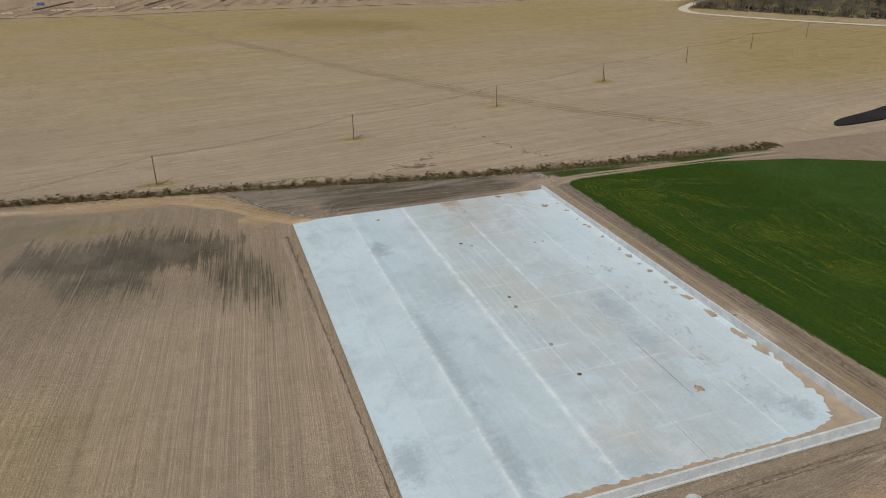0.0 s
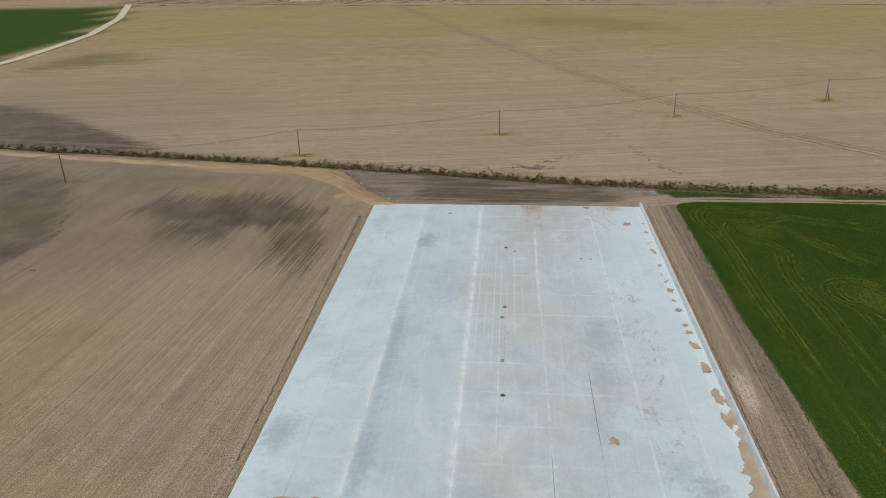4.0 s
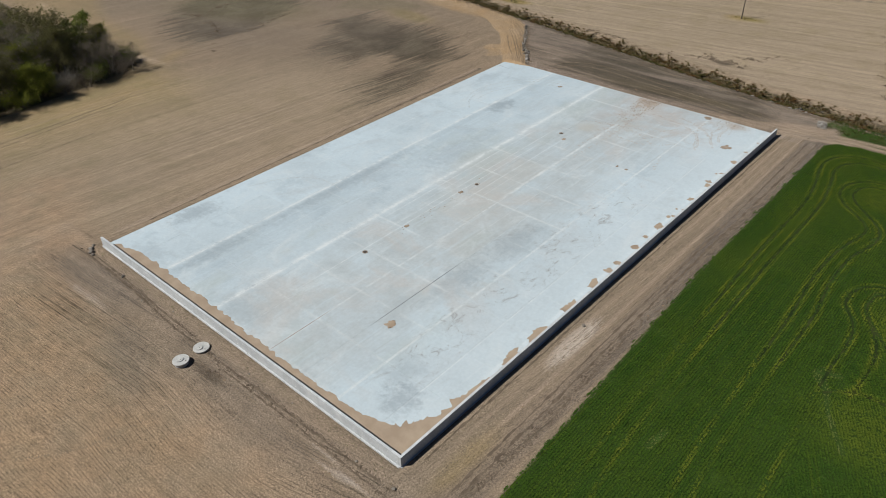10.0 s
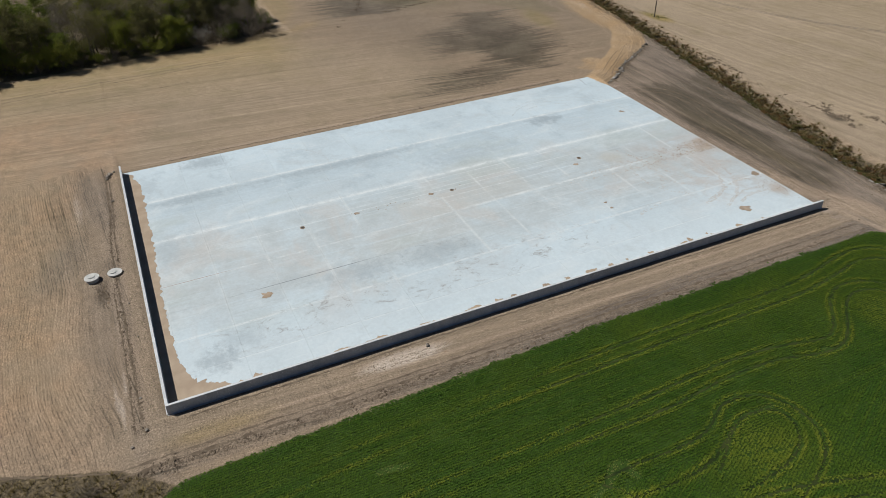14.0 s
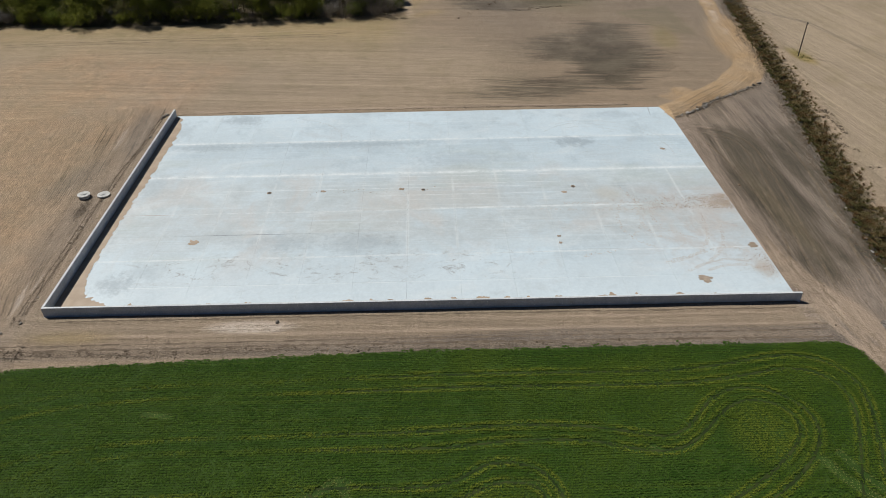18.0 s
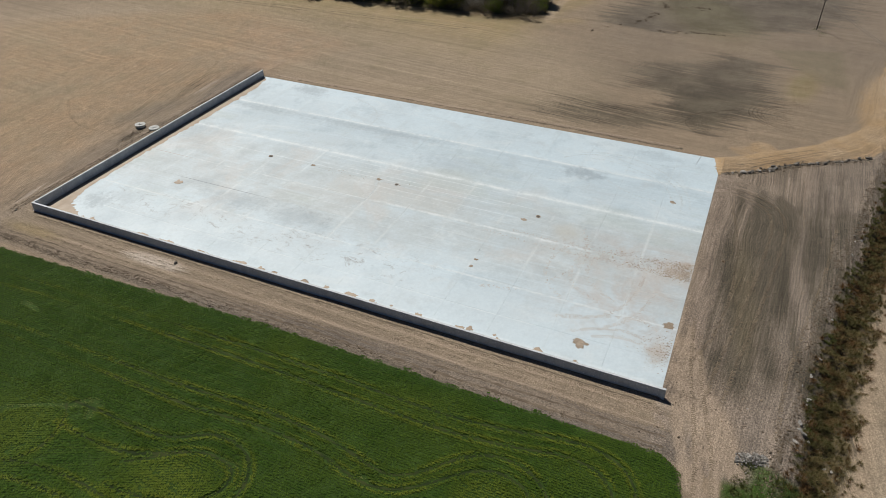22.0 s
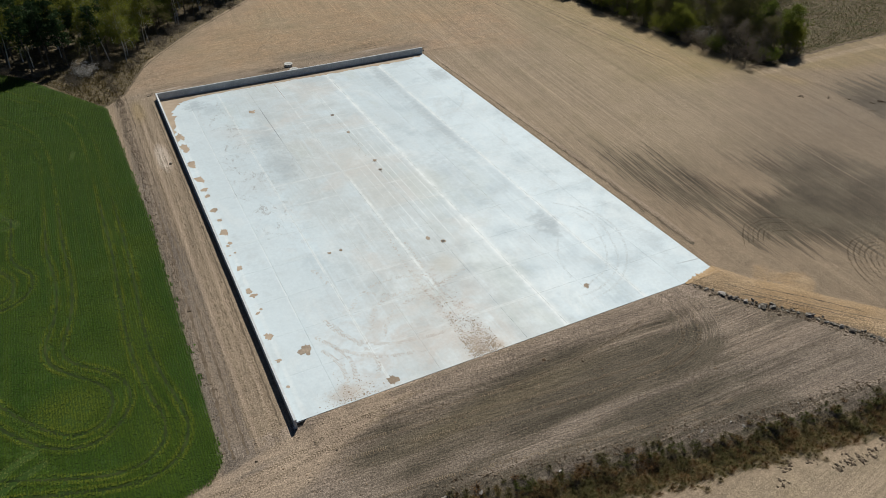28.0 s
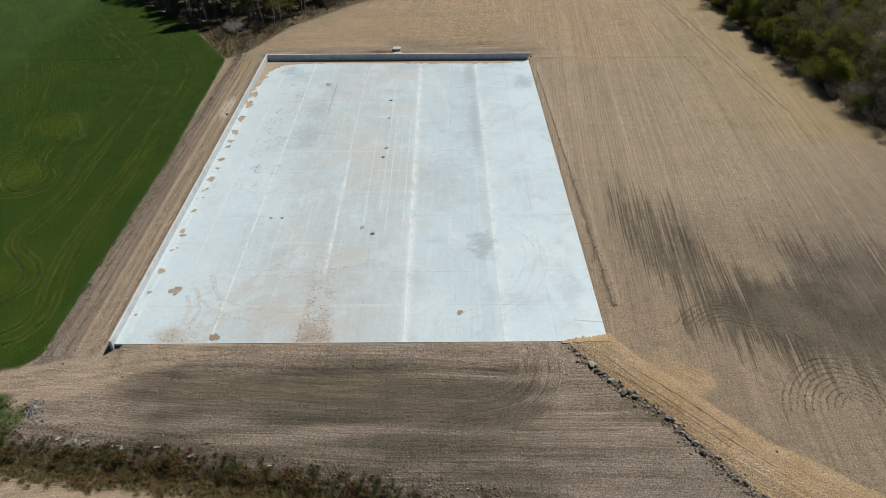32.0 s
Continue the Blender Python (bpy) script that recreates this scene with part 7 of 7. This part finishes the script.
def shed(x, y, long, deep, high, turn):
    base = new("industrial_building")
    base.matrix_basis = Matrix.Translation((x, y, gz(x, y))) @ Matrix.Rotation(radians(turn), 4, "Z")
    tagged(base, "long white low industrial building at the field's far edge", "building", "white buildings far off")
    bm = bmesh.new()
    box(bm, -long / 2, long / 2, -deep / 2, deep / 2, -0.5, high, 0.05)
    part("wall", bm, WHITE, base)
    bm = bmesh.new()
    h = [bm.verts.new(p) for p in ((-long / 2 - 0.5, -deep / 2 - 0.6, high), (long / 2 + 0.5, -deep / 2 - 0.6, high), (long / 2 + 0.5, 0, high + 1.6), (-long / 2 - 0.5, 0, high + 1.6), (long / 2 + 0.5, deep / 2 + 0.6, high), (-long / 2 - 0.5, deep / 2 + 0.6, high))]
    for f in ((0, 1, 2, 3), (3, 2, 4, 5), (0, 3, 5), (1, 4, 2), (0, 5, 4, 1)):
        bm.faces.new([h[i] for i in f])
    part("roof", bm, ROOF, base)
    for i in range(int(long / 6)):
        wx = -long / 2 + 3 + i * 6
        bm = bmesh.new()
        box(bm, wx - 1.2, wx + 1.2, -deep / 2 - 0.08, -deep / 2 + 0.05, high * 0.45, high * 0.75, 0.02)
        w = part("window", bm, WHITE, base)
        bm = bmesh.new()
        box(bm, wx - 1.05, wx + 1.05, -deep / 2 - 0.1, -deep / 2 - 0.085, high * 0.48, high * 0.72)
        part("pane", bm, GLASS, w)


shed(-350, 790, 34, 12, 6, -18)
shed(-309, 779, 26, 12, 6, -18)
shed(-272, 768, 30, 12, 6.5, -18)


def house(x, y):
    base = new("brick_house")
    base.location = (x, y, gz(x, y))
    tagged(base, "small red-brick house with a grey roof among bare trees", "house")
    part("wall", box(bmesh.new(), -6, 6, -4.5, 4.5, -0.5, 4.6, 0.05), BRICK, base)
    bm = bmesh.new()
    h = [bm.verts.new(p) for p in ((-6.5, -5, 4.6), (6.5, -5, 4.6), (6.5, 0, 7.6), (-6.5, 0, 7.6), (6.5, 5, 4.6), (-6.5, 5, 4.6))]
    for f in ((0, 1, 2, 3), (3, 2, 4, 5), (0, 3, 5), (1, 4, 2), (0, 5, 4, 1)):
        bm.faces.new([h[i] for i in f])
    roof = part("roof", bm, ROOF, base)
    part("chimney", box(bmesh.new(), 2, 2.8, -0.4, 0.4, 6.5, 8.6, 0.03), BRICK, roof)
    for wx in (-4, -1.3, 1.3, 4):
        w = part("window", box(bmesh.new(), wx - 0.7, wx + 0.7, -4.56, -4.4, 1.5, 3.2, 0.02), WHITE, base)
        part("pane", box(bmesh.new(), wx - 0.55, wx + 0.55, -4.59, -4.565, 1.65, 3.05), GLASS, w)


house(506, 446)
bm = bmesh.new()
bmesh.ops.create_icosphere(bm, subdivisions=3, radius=1)
for v in bm.verts:
    k = 1 + 0.12 * noise.noise(v.co * 3)
    v.co = Vector((v.co.x * 20 * k, v.co.y * 5 * k, max(-0.2, v.co.z * 2.6 * k)))
ob = part("covered_heap", bm, SHEET, None)
ob.location, ob.rotation_euler = (398, 545, gz(398, 545)), (0, 0, radians(-25))
tagged(ob, "long heap covered in white plastic sheeting", "heap")


def trench_frame(x, y, long, turn):
    base = new("timber_formwork")
    base.matrix_basis = Matrix.Translation((x, y, gz(x, y))) @ Matrix.Rotation(radians(turn), 4, "Z")
    tagged(base, "low timber formwork on the bare building site", "formwork", "formwork on the building site")
    part("board", box(bmesh.new(), -long / 2, long / 2, -0.15, 0.15, 0, 1.1, 0.01), PLANK, base)
    part("board", box(bmesh.new(), -long / 2, long / 2, 1.6, 1.9, 0, 1.1, 0.01), PLANK, base)
    n = int(long / 5)
    for i in range(n + 1):
        u = -long / 2 + 0.2 + (long - 0.4) * i / n
        part("post", box(bmesh.new(), u - 0.15, u + 0.15, -0.45, -0.16, 0, 1.5, 0.01), BARK, base)


for x, y, long, turn in ((-84, 714, 52, 4), (-112, 760, 80, 74), (-24, 752, 70, 74), (40, 762, 70, 76), (70, 770, 70, 76), (118, 740, 60, 78), (-170, 742, 70, 74), (-20, 690, 16, 3), (-150, 700, 30, 4)):
    trench_frame(x, y, long, turn)


def container(x, y):
    base = new("site_container")
    base.location = (x, y, gz(x, y))
    tagged(base, "dark blue steel site container", "container")
    part("body", box(bmesh.new(), -3, 3, -1.2, 1.2, 0.1, 2.6, 0.04), BLUE, base)
    for s in (-0.6, 0.6):
        part("door", box(bmesh.new(), 3.0, 3.06, s - 0.56, s + 0.56, 0.2, 2.5, 0.01), BLUE, base)


container(-126, 776)


def parked_car(x, y, turn, paint):
    base = new("parked_car")
    base.matrix_basis = Matrix.Translation((x, y, gz(x, y) + 0.25)) @ Matrix.Rotation(radians(turn), 4, "Z")
    tagged(base, "dark parked car on the bare building site", "car", "cars on the building site")
    part("body", box(bmesh.new(), -2.2, 2.2, -0.9, 0.9, 0.3, 0.95, 0.15), paint, base)
    part("cabin", box(bmesh.new(), -1.4, 1.0, -0.8, 0.8, 0.93, 1.5, 0.2), GLASS, base)
    for wx in (-1.4, 1.4):
        for wy in (-0.85, 0.85):
            bm = bmesh.new()
            ring(bm, [(0.32, -0.1), (0.32, 0.1)], 14)
            w = part("wheel", bm, RUBBER, base)
            w.location, w.rotation_euler = (wx, wy, 0.32), (radians(90), 0, 0)


parked_car(-212, 724, 10, IRON)
parked_car(-222, 722, 30, BLUE)

# ---- slab: one panel between each pair of joints ----
slab = new("concrete_slab")
tagged(slab, "large pale concrete slab with stained panels and dusty joints", "slab", kind="structure")
LANES = [X0, 21.1, 27.2, 33.3, 39.5, 45.4, 51.3, 57.3, 63.3, 69.4, X1 - WALL_T - 0.006]
JOINTS = [Y0 + WALL_T + 0.006] + [54.5 + 7.2 * k for k in range(13)] + [SLAB_END]
GAP = 0.004
shapes = {}
for lx0, lx1 in zip(LANES[:-1], LANES[1:]):
    for ly0, ly1 in zip(JOINTS[:-1], JOINTS[1:]):
        w, h = round(lx1 - lx0, 3), round(ly1 - ly0, 3)
        if (w, h) not in shapes:
            bm = box(bmesh.new(), -w / 2 + GAP, w / 2 - GAP, -h / 2 + GAP, h / 2 - GAP, -0.24, 0.0)
            top = [e for e in bm.edges if all(v.co.z > -0.01 for v in e.verts)]
            bmesh.ops.bevel(bm, geom=top, offset=0.004, segments=1, affect="EDGES")
            me = bpy.data.meshes.new("slab_panel")
            bm.to_mesh(me)
            bm.free()
            me.materials.append(SLAB)
            shapes[(w, h)] = me
        p = new("slab_panel", shapes[(w, h)])
        p.parent = slab
        cy = (ly0 + ly1) / 2
        p.location, p.rotation_euler = ((lx0 + lx1) / 2, cy, slab_z(cy)), (math.atan(0.0062), 0, 0)
